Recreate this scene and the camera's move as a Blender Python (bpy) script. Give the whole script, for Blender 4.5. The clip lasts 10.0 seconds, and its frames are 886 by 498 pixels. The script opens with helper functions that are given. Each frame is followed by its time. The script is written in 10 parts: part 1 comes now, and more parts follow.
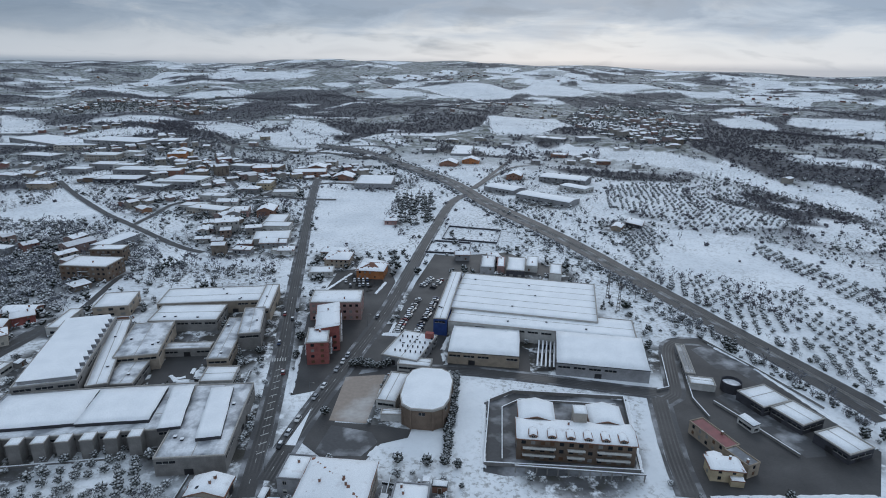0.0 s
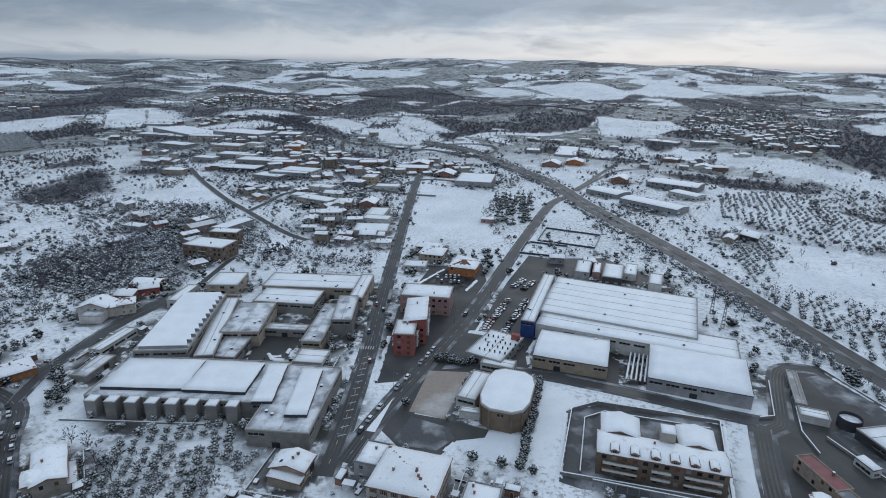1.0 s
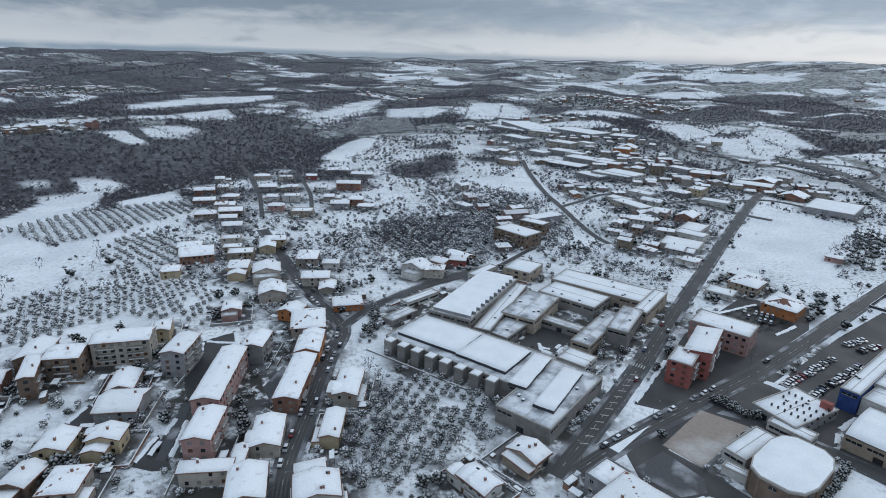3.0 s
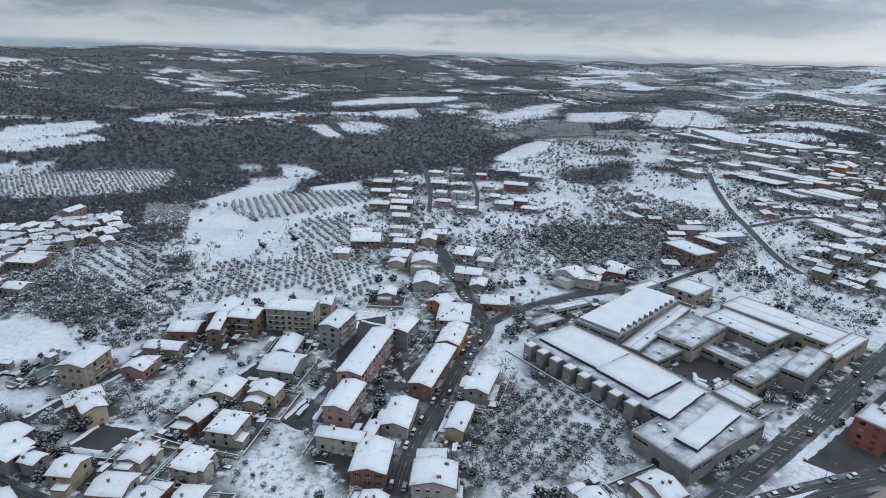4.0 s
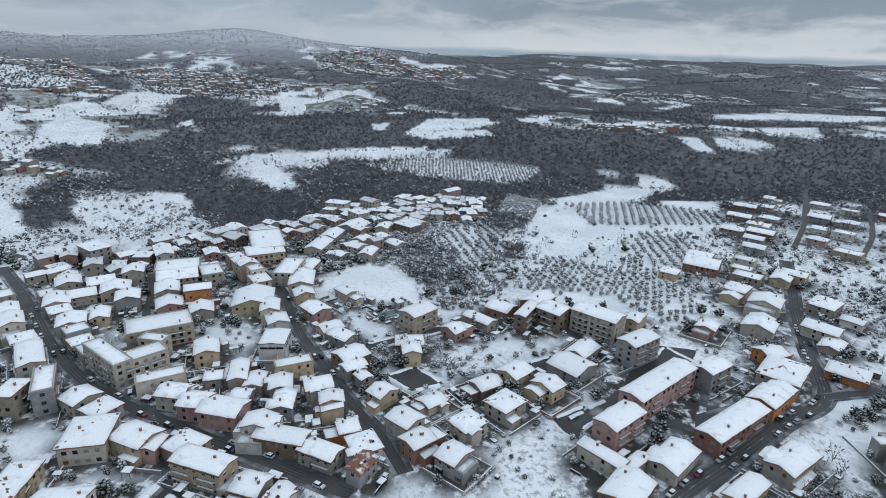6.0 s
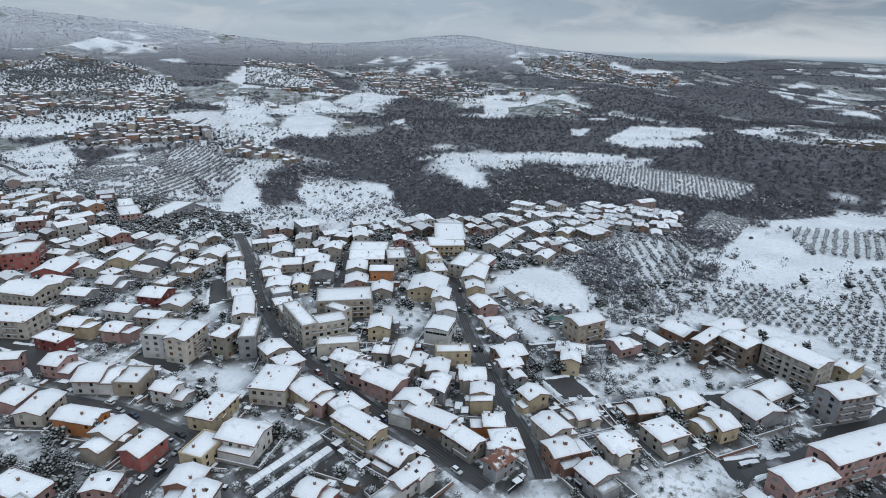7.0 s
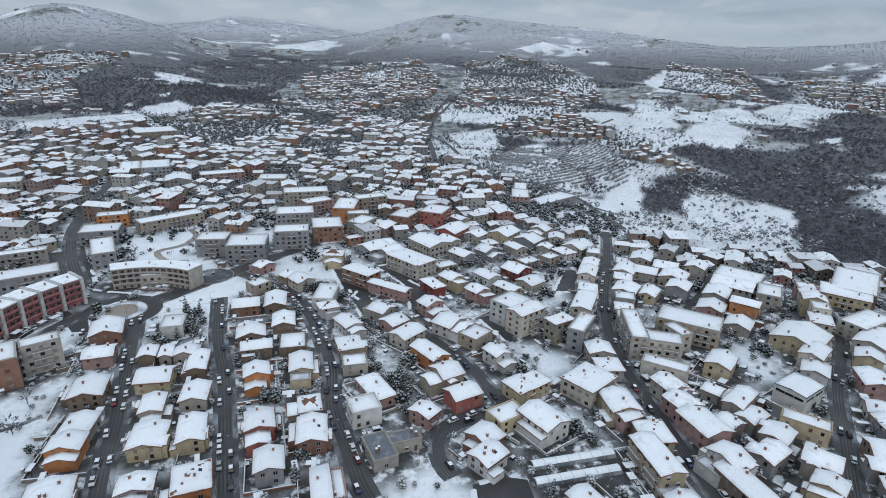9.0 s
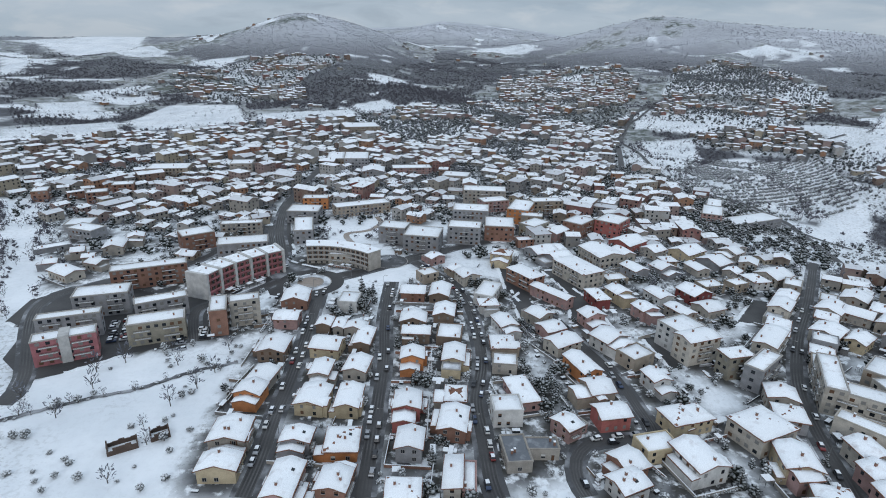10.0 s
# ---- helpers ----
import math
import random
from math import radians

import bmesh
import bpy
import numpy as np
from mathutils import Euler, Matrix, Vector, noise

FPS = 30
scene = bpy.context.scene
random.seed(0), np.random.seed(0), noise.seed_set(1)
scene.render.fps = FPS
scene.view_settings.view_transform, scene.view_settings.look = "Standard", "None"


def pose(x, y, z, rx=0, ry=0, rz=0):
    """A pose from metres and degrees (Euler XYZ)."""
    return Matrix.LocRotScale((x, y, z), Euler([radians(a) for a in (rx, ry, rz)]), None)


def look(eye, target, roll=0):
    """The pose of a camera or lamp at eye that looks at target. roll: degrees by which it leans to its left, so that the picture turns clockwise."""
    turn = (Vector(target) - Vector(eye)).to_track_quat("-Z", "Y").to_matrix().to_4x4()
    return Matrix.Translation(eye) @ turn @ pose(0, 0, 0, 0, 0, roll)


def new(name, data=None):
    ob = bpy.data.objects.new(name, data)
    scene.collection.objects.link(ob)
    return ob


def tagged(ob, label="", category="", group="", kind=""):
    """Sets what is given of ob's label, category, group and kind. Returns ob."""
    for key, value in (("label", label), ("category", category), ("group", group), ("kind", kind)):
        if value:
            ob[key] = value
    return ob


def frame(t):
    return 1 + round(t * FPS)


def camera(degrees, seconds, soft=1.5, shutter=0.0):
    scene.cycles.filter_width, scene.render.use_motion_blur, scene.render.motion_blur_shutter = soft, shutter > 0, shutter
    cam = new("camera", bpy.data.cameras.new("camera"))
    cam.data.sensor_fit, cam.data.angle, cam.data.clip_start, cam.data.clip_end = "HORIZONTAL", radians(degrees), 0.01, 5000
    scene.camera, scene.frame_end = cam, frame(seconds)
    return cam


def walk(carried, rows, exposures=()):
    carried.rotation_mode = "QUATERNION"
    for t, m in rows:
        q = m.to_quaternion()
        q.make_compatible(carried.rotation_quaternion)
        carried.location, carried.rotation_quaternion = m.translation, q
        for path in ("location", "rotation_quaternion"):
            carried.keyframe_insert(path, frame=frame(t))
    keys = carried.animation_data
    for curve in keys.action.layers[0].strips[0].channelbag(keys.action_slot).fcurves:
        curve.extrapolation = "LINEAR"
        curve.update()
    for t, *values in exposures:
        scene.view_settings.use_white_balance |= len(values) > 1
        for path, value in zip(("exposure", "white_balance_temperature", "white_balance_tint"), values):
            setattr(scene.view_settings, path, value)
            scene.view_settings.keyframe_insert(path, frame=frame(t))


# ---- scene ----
cam = camera(75.93, 10.0, soft=1.0)
# seconds, eye, yaw, pitch, roll
PATH = [
    (0.0, 0.01, 0.01, 132.50, 0.00, -17.92, 0.88),
    (0.5, 1.73, 0.79, 132.30, 4.87, -18.09, 0.93),
    (1.0, 4.05, 1.50, 131.93, 10.53, -18.17, 1.09),
    (1.5, 6.73, 2.29, 131.77, 17.79, -18.33, 1.27),
    (2.0, 10.03, 3.60, 131.78, 25.84, -18.46, 1.45),
    (2.5, 13.47, 5.28, 132.04, 34.57, -18.64, 1.57),
    (4.0, 20.66, 16.24, 130.71, 61.47, -18.98, 1.77),
    (4.5, 21.97, 19.48, 131.06, 70.14, -19.08, 1.83),
    (5.0, 23.06, 22.99, 131.31, 78.98, -19.17, 1.88),
    (5.5, 23.49, 27.10, 131.24, 88.12, -19.26, 1.91),
    (7.0, 21.31, 40.38, 128.42, 117.96, -19.33, 1.57),
    (7.5, 18.63, 42.74, 128.24, 127.67, -19.53, 1.64),
    (8.0, 15.53, 44.83, 127.93, 137.31, -19.73, 1.66),
    (8.5, 12.70, 46.53, 127.51, 147.28, -19.89, 1.67),
    (9.0, 9.85, 47.88, 127.28, 157.28, -20.01, 1.62),
    (9.5, 6.63, 48.85, 126.95, 166.98, -20.10, 1.48),
    (10.0, 3.58, 49.86, 126.88, 176.32, -20.14, 1.41),
]
walk(cam, [(t, pose(x, y, z, 90 + pitch, 0, yaw) @ pose(0, 0, 0, 0, 0, roll)) for t, x, y, z, yaw, pitch, roll in PATH],
     [(0.0, -0.70, 5840.0, 10.0), (4.0, -0.43, 6060.0, 10.0), (7.5, -0.31, 6220.0, 10.0), (10.0, -0.33, 6120.0, 10.0)])

# ---- terrain shape ----
SKY_AZ = np.array([-180, -174, -168, -161, -148, -110, -60, -34, -21, -6, 10, 20, 29, 37, 50, 60, 72, 80, 88, 97, 104, 112, 160, 167, 172, 177, 180.0])
SKY_EL = np.array([1.2, 0.8, 0.0, -0.7, -0.8, -0.6, -0.5, -0.4, -0.1, 0.3, 0.45, 0.0, 0.0, -0.2, -0.35, -0.2, -0.3, -0.2, -0.15, -0.4, -0.6, -0.6, -0.3, 0.9, 1.4, 1.7, 1.2])


def smooth(a, b, v):
    s = np.clip((v - a) / (b - a), 0, 1)
    return s * s * (3 - 2 * s)


def value_noise(x, y, size, seed=0):
    """Smooth noise from 0 to 1 over cells of that size."""
    u, v = np.asarray(x) / size, np.asarray(y) / size
    i, j = np.floor(u), np.floor(v)
    fu, fv = u - i, v - j
    fu, fv = fu * fu * (3 - 2 * fu), fv * fv * (3 - 2 * fv)

    def h(a, c):
        s = np.sin(a * 127.1 + c * 311.7 + seed * 74.7) * 43758.5453
        return s - np.floor(s)

    return (h(i, j) * (1 - fu) + h(i + 1, j) * fu) * (1 - fv) + (h(i, j + 1) * (1 - fu) + h(i + 1, j + 1) * fu) * fv


# the hills behind the town: height of the crest by bearing, its distance, and the distance of the foot
CREST_AZ = np.array([80, 86, 91, 97, 102, 107, 111.5, 116, 119, 123, 128, 133, 138, 142, 146, 151, 157.5, 162, 165, 168, 172, 178, 181, 184.4, 187.5, 190.5, 193, 196.5, 200, 205, 213, 225, 260.0])
CREST_Z = np.array([0, 12, 48, 100, 120, 134, 152, 184, 176, 154, 142, 140, 160, 190, 202, 218, 242, 190, 150, 128, 98, 98, 118, 174, 200, 220, 192, 132, 112, 104, 100, 90, 0.0])
CREST_R = np.interp(CREST_AZ, [80, 100, 116, 140, 157, 175, 190, 213], [2300, 2450, 2600, 2800, 2750, 2900, 2450, 2700])


def terrain(x, y):
    """Height of the ground: a level town, wooded dips round it, near hills with spurs, and a far rim."""
    x, y = np.asarray(x, float), np.asarray(y, float)
    r = np.hypot(x, y)
    az = np.degrees(np.arctan2(-x, y))
    el = np.interp(az, SKY_AZ, SKY_EL, period=360)
    z = (128 + 4300 * np.tan(np.radians(el))) * smooth(2000, 4400, r) ** 1.3
    turn = np.where(az < -60, az + 360, az)
    spur = 0.62 * np.abs(2 * value_noise(x, y, 410, 51) - 1) + 0.38 * np.abs(2 * value_noise(x, y, 170, 52) - 1)
    drift = turn + 7 * (value_noise(x, y, 520, 55) - 0.5) * smooth(2600, 1500, r)
    top, crest = sum(np.interp(drift + o, CREST_AZ, CREST_Z) for o in (-1.2, 0, 1.2)) / 3, np.interp(turn, CREST_AZ, CREST_R)
    foot = 1120 + 160 * np.sin(turn / 6.0)
    u = np.clip((r - foot) / (crest - foot), 0, 1)
    u = u + 0.035 * np.sin(3 * math.pi * u) * (value_noise(x, y, 600, 56) - 0.2)
    lump = np.maximum(top * (0.36 * u + 0.64 * u**2.0), 0) * (1 - 0.5 * smooth(crest, crest + 900, r))
    lump = lump * (1.03 - 0.46 * spur * (1 - smooth(0.72, 0.98, u)))
    z = (np.maximum(z, 0) ** 5 + lump**5) ** 0.2 + np.minimum(z, 0)
    w = smooth(420, 1100, r)
    far = smooth(900, 2500, r)
    z = z + w * (9 * np.sin(x / 173 + 1.3) * np.sin(y / 211 + 0.4) + 5 * np.sin(x / 71 + y / 113)) * (1 - 0.6 * smooth(15, 60, lump))
    z = z + far * (1 - smooth(3900, 4300, r)) * (1 - smooth(10, 60, lump)) * (6 * np.sin(x / 290 + y / 530 + 2) * np.sin(y / 330 - x / 700) + 4 * np.sin(x / 131 - y / 157) + 5 * np.sin(az / 4.1 + r / 900))
    # the wooded valley west of the town, and the dip beyond the railway
    z = z - 30 * np.exp(-((x + 0.35 * y + 700) / 190) ** 2) * smooth(-1400, -700, y) * (1 - smooth(500, 1100, y))
    z = z - 22 * np.exp(-(((x + 430) / 160) ** 2 + ((y + 380) / 150) ** 2))
    z = z - 20 * np.exp(-(((x - 640) / 260) ** 2 + ((y - 520) / 300) ** 2))
    z = z - 60 * smooth(4500, 5000, r)
    return z


def ground_z(x, y):
    return float(terrain(x, y))

# ---- sky and light ----
world = bpy.data.worlds.new("sky")
scene.world = world
world.use_nodes = True
wt = world.node_tree
wt.nodes.clear()


def wnode(kind, **values):
    n = wt.nodes.new(kind)
    for key, value in values.items():
        n.inputs[key].default_value = value
    return n


w_out, w_bg = wnode("ShaderNodeOutputWorld"), wnode("ShaderNodeBackground", Strength=1.0)
w_sky = wt.nodes.new("ShaderNodeTexSky")
w_sky.sky_type, w_sky.sun_disc = "NISHITA", False
w_sky.sun_elevation, w_sky.sun_rotation = radians(14), radians(12)
w_dim = wt.nodes.new("ShaderNodeVectorMath")
w_dim.operation = "SCALE"
w_dim.inputs["Scale"].default_value = 0.07
wt.links.new(w_sky.outputs[0], w_dim.inputs[0])
w_co = wt.nodes.new("ShaderNodeTexCoord")
w_sep = wt.nodes.new("ShaderNodeSeparateXYZ")
wt.links.new(w_co.outputs["Generated"], w_sep.inputs[0])


def wmath(op, a, b=0.0, c=0.0):
    n = wt.nodes.new("ShaderNodeMath")
    n.operation = op
    for k, v in enumerate((a, b, c)):
        if isinstance(v, (int, float)):
            n.inputs[k].default_value = v
        else:
            wt.links.new(v, n.inputs[k])
    return n.outputs[0]


def wramp(value, stops):
    n = wt.nodes.new("ShaderNodeValToRGB")
    r = n.color_ramp
    while len(r.elements) < len(stops):
        r.elements.new(0.5)
    for e, (at, colour) in zip(r.elements, stops):
        e.position, e.color = at, (*colour, 1)
    wt.links.new(value, n.inputs[0])
    return n.outputs[0]


def wmix(factor, a, b):
    n = wt.nodes.new("ShaderNodeMix")
    n.data_type = "RGBA"
    for k, v in ((0, factor), (6, a), (7, b)):
        if isinstance(v, (int, float)):
            n.inputs[k].default_value = v
        elif isinstance(v, tuple):
            n.inputs[k].default_value = (*v, 1)
        else:
            wt.links.new(v, n.inputs[k])
    return n.outputs[2]


up = w_sep.outputs["Z"]
# layers of cloud lie flat: the noise is stretched sideways
w_map = wt.nodes.new("ShaderNodeMapping")
w_map.inputs["Scale"].default_value = (2.4, 2.4, 10.0)
wt.links.new(w_co.outputs["Generated"], w_map.inputs[0])
w_n1 = wnode("ShaderNodeTexNoise", Scale=2.2, Detail=8.0, Roughness=0.58, Distortion=0.5)
wt.links.new(w_map.outputs[0], w_n1.inputs["Vector"])
w_map2 = wt.nodes.new("ShaderNodeMapping")
w_map2.inputs["Scale"].default_value = (4.5, 4.5, 17.0)
wt.links.new(w_co.outputs["Generated"], w_map2.inputs[0])
w_n2 = wnode("ShaderNodeTexNoise", Scale=1.6, Detail=7.0, Roughness=0.55, Distortion=0.5)
wt.links.new(w_map2.outputs[0], w_n2.inputs["Vector"])
# 0 at the horizon, 1 some nine degrees up, ragged by the clouds
lift = wmath("ADD", wmath("MULTIPLY", up, 7.5), wmath("MULTIPLY", wmath("MULTIPLY", wmath("SUBTRACT", w_n1.outputs[0], 0.5), 1.25), wmath("MINIMUM", wmath("MAXIMUM", wmath("MULTIPLY", up, 12.0), 0.0), 1.0)))
north = wramp(lift, [(0.0, (0.80, 0.82, 0.84)), (0.08, (1.25, 1.22, 1.16)), (0.30, (1.2, 1.2, 1.16)), (0.44, (0.84, 0.92, 0.99)), (0.62, (0.58, 0.68, 0.79)), (1.0, (0.56, 0.63, 0.71))])
west = wramp(lift, [(0.0, (0.38, 0.48, 0.57)), (0.05, (0.80, 0.84, 0.86)), (0.21, (0.72, 0.77, 0.80)), (0.38, (0.37, 0.44, 0.51)), (0.62, (0.32, 0.39, 0.46)), (1.0, (0.45, 0.52, 0.59))])
south_c = wramp(lift, [(0.0, (0.50, 0.59, 0.66)), (0.25, (0.58, 0.66, 0.73)), (0.5, (0.48, 0.57, 0.65)), (1.0, (0.54, 0.61, 0.68))])
ahead = w_sep.outputs["Y"]
bright = wmath("ADD", wmath("MULTIPLY", ahead, 0.85), wmath("MULTIPLY", w_sep.outputs["X"], 0.5))
band = wmix(wmath("MINIMUM", wmath("MAXIMUM", wmath("MULTIPLY", wmath("SUBTRACT", bright, 0.05), 1.15), 0.0), 1.0), west, north)
band = wmix(wmath("MINIMUM", wmath("MAXIMUM", wmath("MULTIPLY", ahead, -2.2), 0.0), 1.0), band, south_c)
# brighter breaks and darker shreds
breaks = wmath("MINIMUM", wmath("MAXIMUM", wmath("MULTIPLY", wmath("SUBTRACT", w_n2.outputs[0], 0.53), 2.6), 0.0), 0.34)
shreds = wmath("MINIMUM", wmath("MAXIMUM", wmath("MULTIPLY", wmath("SUBTRACT", 0.46, w_n2.outputs[0]), 2.6), 0.0), 0.45)
clouds = wmix(shreds, wmix(breaks, band, (0.84, 0.85, 0.85)), (0.33, 0.40, 0.47))
# an overcast sky is brightest overhead
over = wmath("ADD", 1.0, wmath("MULTIPLY", wmath("MINIMUM", wmath("MAXIMUM", wmath("SUBTRACT", wmath("MULTIPLY", up, 2.2), 0.35), 0.0), 1.0), 1.0))
w_lit = wt.nodes.new("ShaderNodeVectorMath")
w_lit.operation = "SCALE"
wt.links.new(clouds, w_lit.inputs[0])
wt.links.new(over, w_lit.inputs["Scale"])
clouds = w_lit.outputs[0]
wt.links.new(wmix(0.05, clouds, w_dim.outputs[0]), w_bg.inputs["Color"])
wt.links.new(w_bg.outputs[0], w_out.inputs[0])

sun = new("sun", bpy.data.lights.new("sun", "SUN"))
sun.data.energy, sun.data.angle, sun.data.color = 0.7, radians(25), (1.0, 0.95, 0.88)
sun.matrix_world = look((0, 0, 500), (-40, -190, 400))
sun.location = (60, 900, 900)

# ---- materials ----
def material(name, base, rough=0.8, metal=0.0, dark=None, scale=1.0, fine=18.0, amount=0.5, bump=0.15, per_object=0.0, edges=(0.35, 0.65), coords="Object", spec=0.3, melt=0.0):
    """A surface with broad stains (dark) and fine grain; per_object shifts the brightness of each object a little."""
    m = bpy.data.materials.new(name)
    m.use_nodes = True
    nt = m.node_tree
    b = nt.nodes["Principled BSDF"]
    b.inputs["Roughness"].default_value, b.inputs["Metallic"].default_value = rough, metal
    b.inputs["Specular IOR Level"].default_value = spec
    co = nt.nodes.new("ShaderNodeTexCoord")
    src = nt.nodes.new("ShaderNodeNewGeometry").outputs["Position"] if coords == "World" else co.outputs[coords]
    n1, n2 = nt.nodes.new("ShaderNodeTexNoise"), nt.nodes.new("ShaderNodeTexNoise")
    for n, s, d in ((n1, scale, 5.0), (n2, scale * fine, 4.0)):
        n.inputs["Scale"].default_value, n.inputs["Detail"].default_value = s, d
        nt.links.new(src, n.inputs["Vector"])
    r = nt.nodes.new("ShaderNodeMapRange")
    r.inputs["From Min"].default_value, r.inputs["From Max"].default_value = edges
    stain = n1.outputs[0]
    if melt:
        # some objects are more worn than others
        oi, pw, ma = nt.nodes.new("ShaderNodeObjectInfo"), nt.nodes.new("ShaderNodeMath"), nt.nodes.new("ShaderNodeMath")
        pw.operation, ma.operation = "POWER", "MULTIPLY_ADD"
        pw.inputs[1].default_value, ma.inputs[1].default_value = 2.5, melt
        nt.links.new(oi.outputs["Random"], pw.inputs[0])
        nt.links.new(pw.outputs[0], ma.inputs[0])
        nt.links.new(stain, ma.inputs[2])
        stain = ma.outputs[0]
    nt.links.new(stain, r.inputs[0])
    f = nt.nodes.new("ShaderNodeMath")
    f.operation = "MULTIPLY"
    f.inputs[1].default_value = amount
    nt.links.new(r.outputs[0], f.inputs[0])
    mix = nt.nodes.new("ShaderNodeMix")
    mix.data_type = "RGBA"
    mix.inputs[6].default_value = (*base, 1)
    mix.inputs[7].default_value = (*(dark or tuple(0.6 * c for c in base)), 1)
    nt.links.new(f.outputs[0], mix.inputs[0])
    grain = nt.nodes.new("ShaderNodeMix")
    grain.data_type, grain.blend_type = "RGBA", "MULTIPLY"
    grain.inputs[0].default_value = 0.35
    g = nt.nodes.new("ShaderNodeMapRange")
    g.inputs["From Min"].default_value, g.inputs["From Max"].default_value, g.inputs["To Min"].default_value, g.inputs["To Max"].default_value = 0.3, 0.7, 0.6, 1.15
    nt.links.new(n2.outputs[0], g.inputs[0])
    nt.links.new(mix.outputs[2], grain.inputs[6])
    nt.links.new(g.outputs[0], grain.inputs[7])
    last = grain.outputs[2]
    if per_object:
        info, hsv, mr = nt.nodes.new("ShaderNodeObjectInfo"), nt.nodes.new("ShaderNodeHueSaturation"), nt.nodes.new("ShaderNodeMapRange")
        mr.inputs["To Min"].default_value, mr.inputs["To Max"].default_value = 1 - per_object, 1 + per_object
        nt.links.new(info.outputs["Random"], mr.inputs[0])
        nt.links.new(mr.outputs[0], hsv.inputs["Value"])
        nt.links.new(last, hsv.inputs["Color"])
        last = hsv.outputs[0]
    nt.links.new(last, b.inputs["Base Color"])
    if bump:
        bp = nt.nodes.new("ShaderNodeBump")
        bp.inputs["Strength"].default_value, bp.inputs["Distance"].default_value = bump, 0.6 / (scale * fine)
        nt.links.new(n2.outputs[0], bp.inputs["Height"])
        nt.links.new(bp.outputs[0], b.inputs["Normal"])
    return m


SNOW = material("snow", (0.87, 0.89, 0.91), 0.6, dark=(0.70, 0.73, 0.76), scale=0.12, fine=22, amount=0.5, bump=0.25)
SNOW_THIN = material("thin_snow", (0.72, 0.74, 0.77), 0.55, dark=(0.17, 0.18, 0.20), scale=0.14, fine=9, amount=0.85, edges=(0.44, 0.64), bump=0.2)
ASPHALT = material("asphalt", (0.042, 0.041, 0.042), 0.6, dark=(0.085, 0.083, 0.082), scale=0.05, fine=26, amount=0.9, edges=(0.40, 0.68), coords="World", spec=0.3)
WORN = material("worn_asphalt", (0.060, 0.058, 0.058), 0.55, dark=(0.12, 0.118, 0.118), scale=0.07, fine=16, amount=0.9, edges=(0.42, 0.7), coords="World", spec=0.3)
SLUSH = material("slush", (0.075, 0.076, 0.08), 0.65, dark=(0.40, 0.41, 0.43), scale=0.09, fine=9, amount=0.9, edges=(0.48, 0.7), coords="World")
SNOW_ROOF = material("roof_snow", (0.87, 0.89, 0.91), 0.6, dark=(0.46, 0.42, 0.41), scale=0.30, fine=11, amount=0.7, edges=(0.60, 0.80), bump=0.3, per_object=0.07, melt=0.07)
# ---- areas of the plan, in metres ----
# open white fields
FIELDS = []
FIELDS.append([(-1029, 1336), (-997, 1404), (-864, 1263), (-841, 1159), (-906, 1169)])
FIELDS.append([(-880, 1134), (-706, 1074), (-626, 935), (-738, 946)])
FIELDS.append([(-567, 1296), (-561, 1481), (-405, 1304), (-359, 1050), (-412, 1053)])
FIELDS.append([(-364, 1132), (-310, 1184), (-218, 1071), (-214, 951), (-295, 972)])
FIELDS.append([(-388, 1486), (-302, 1360), (-181, 1101), (-247, 1108), (-342, 1261)])
FIELDS.append([(-189, 970), (-124, 990), (-91, 951), (-102, 884), (-168, 906)])
FIELDS.append([(-402, 2828), (-236, 2780), (-66, 2453), (-228, 2407)])
FIELDS.append([(-190, 2904), (4, 2844), (223, 2865), (340, 2588), (258, 2398), (4, 2454)])
FIELDS.append([(302, 2701), (513, 3132), (648, 3058), (772, 2806), (560, 2512), (376, 2419)])
FIELDS.append([(-1109, 3070), (-855, 3342), (-705, 3236), (-799, 2898), (-1011, 2869)])
FIELDS.append([(-1046, 2372), (-913, 2445), (-807, 2273), (-923, 2183)])
FIELDS.append([(103, 1465), (302, 1616), (322, 1417), (196, 1155), (98, 1210)])
FIELDS.append([(763, 1663), (845, 1603), (835, 1430), (684, 1289)])
FIELDS.append([(1014, 1707), (1215, 1601), (997, 1307), (921, 1362), (863, 1469)])
FIELDS.append([(690, 3117), (1059, 3157), (1061, 2832), (786, 2808)])
FIELDS.append([(1064, 2766), (1359, 2829), (1261, 2469), (1082, 2546)])
FIELDS.append([(274, 1017), (360, 925), (407, 811), (463, 637), (470, 586), (442, 549), (358, 770), (251, 924)])
FIELDS.append([(472, 731), (500, 694), (502, 630), (478, 597), (433, 621)])
FIELDS.append([(-1484, 485), (-1553, 662), (-1550, 909), (-1418, 838), (-1456, 643), (-1394, 454)])
FIELDS.append([(-1298, 421), (-1223, 539), (-1155, 592), (-1096, 550), (-1138, 369)])
FIELDS.append([(-1023, 345), (-1047, 433), (-1017, 454), (-968, 406), (-957, 348)])
FIELDS.append([(-1136, 727), (-1236, 899), (-1234, 1039), (-1152, 935), (-1130, 807)])
FIELDS.append([(-644, 452), (-826, 659), (-735, 633), (-622, 527), (-598, 444)])
FIELDS.append([(-1183, 1034), (-1116, 1133), (-1028, 1126), (-945, 960), (-1063, 929)])
FIELDS.append([(-985, 1080), (-1094, 1293), (-977, 1355), (-881, 1276), (-895, 1103)])
FIELDS.append([(-426, 449), (-393, 539), (-420, 610), (-302, 509), (-337, 447)])
FIELDS.append([(-539, 1209), (-548, 1474), (-384, 1212), (-364, 1003)])
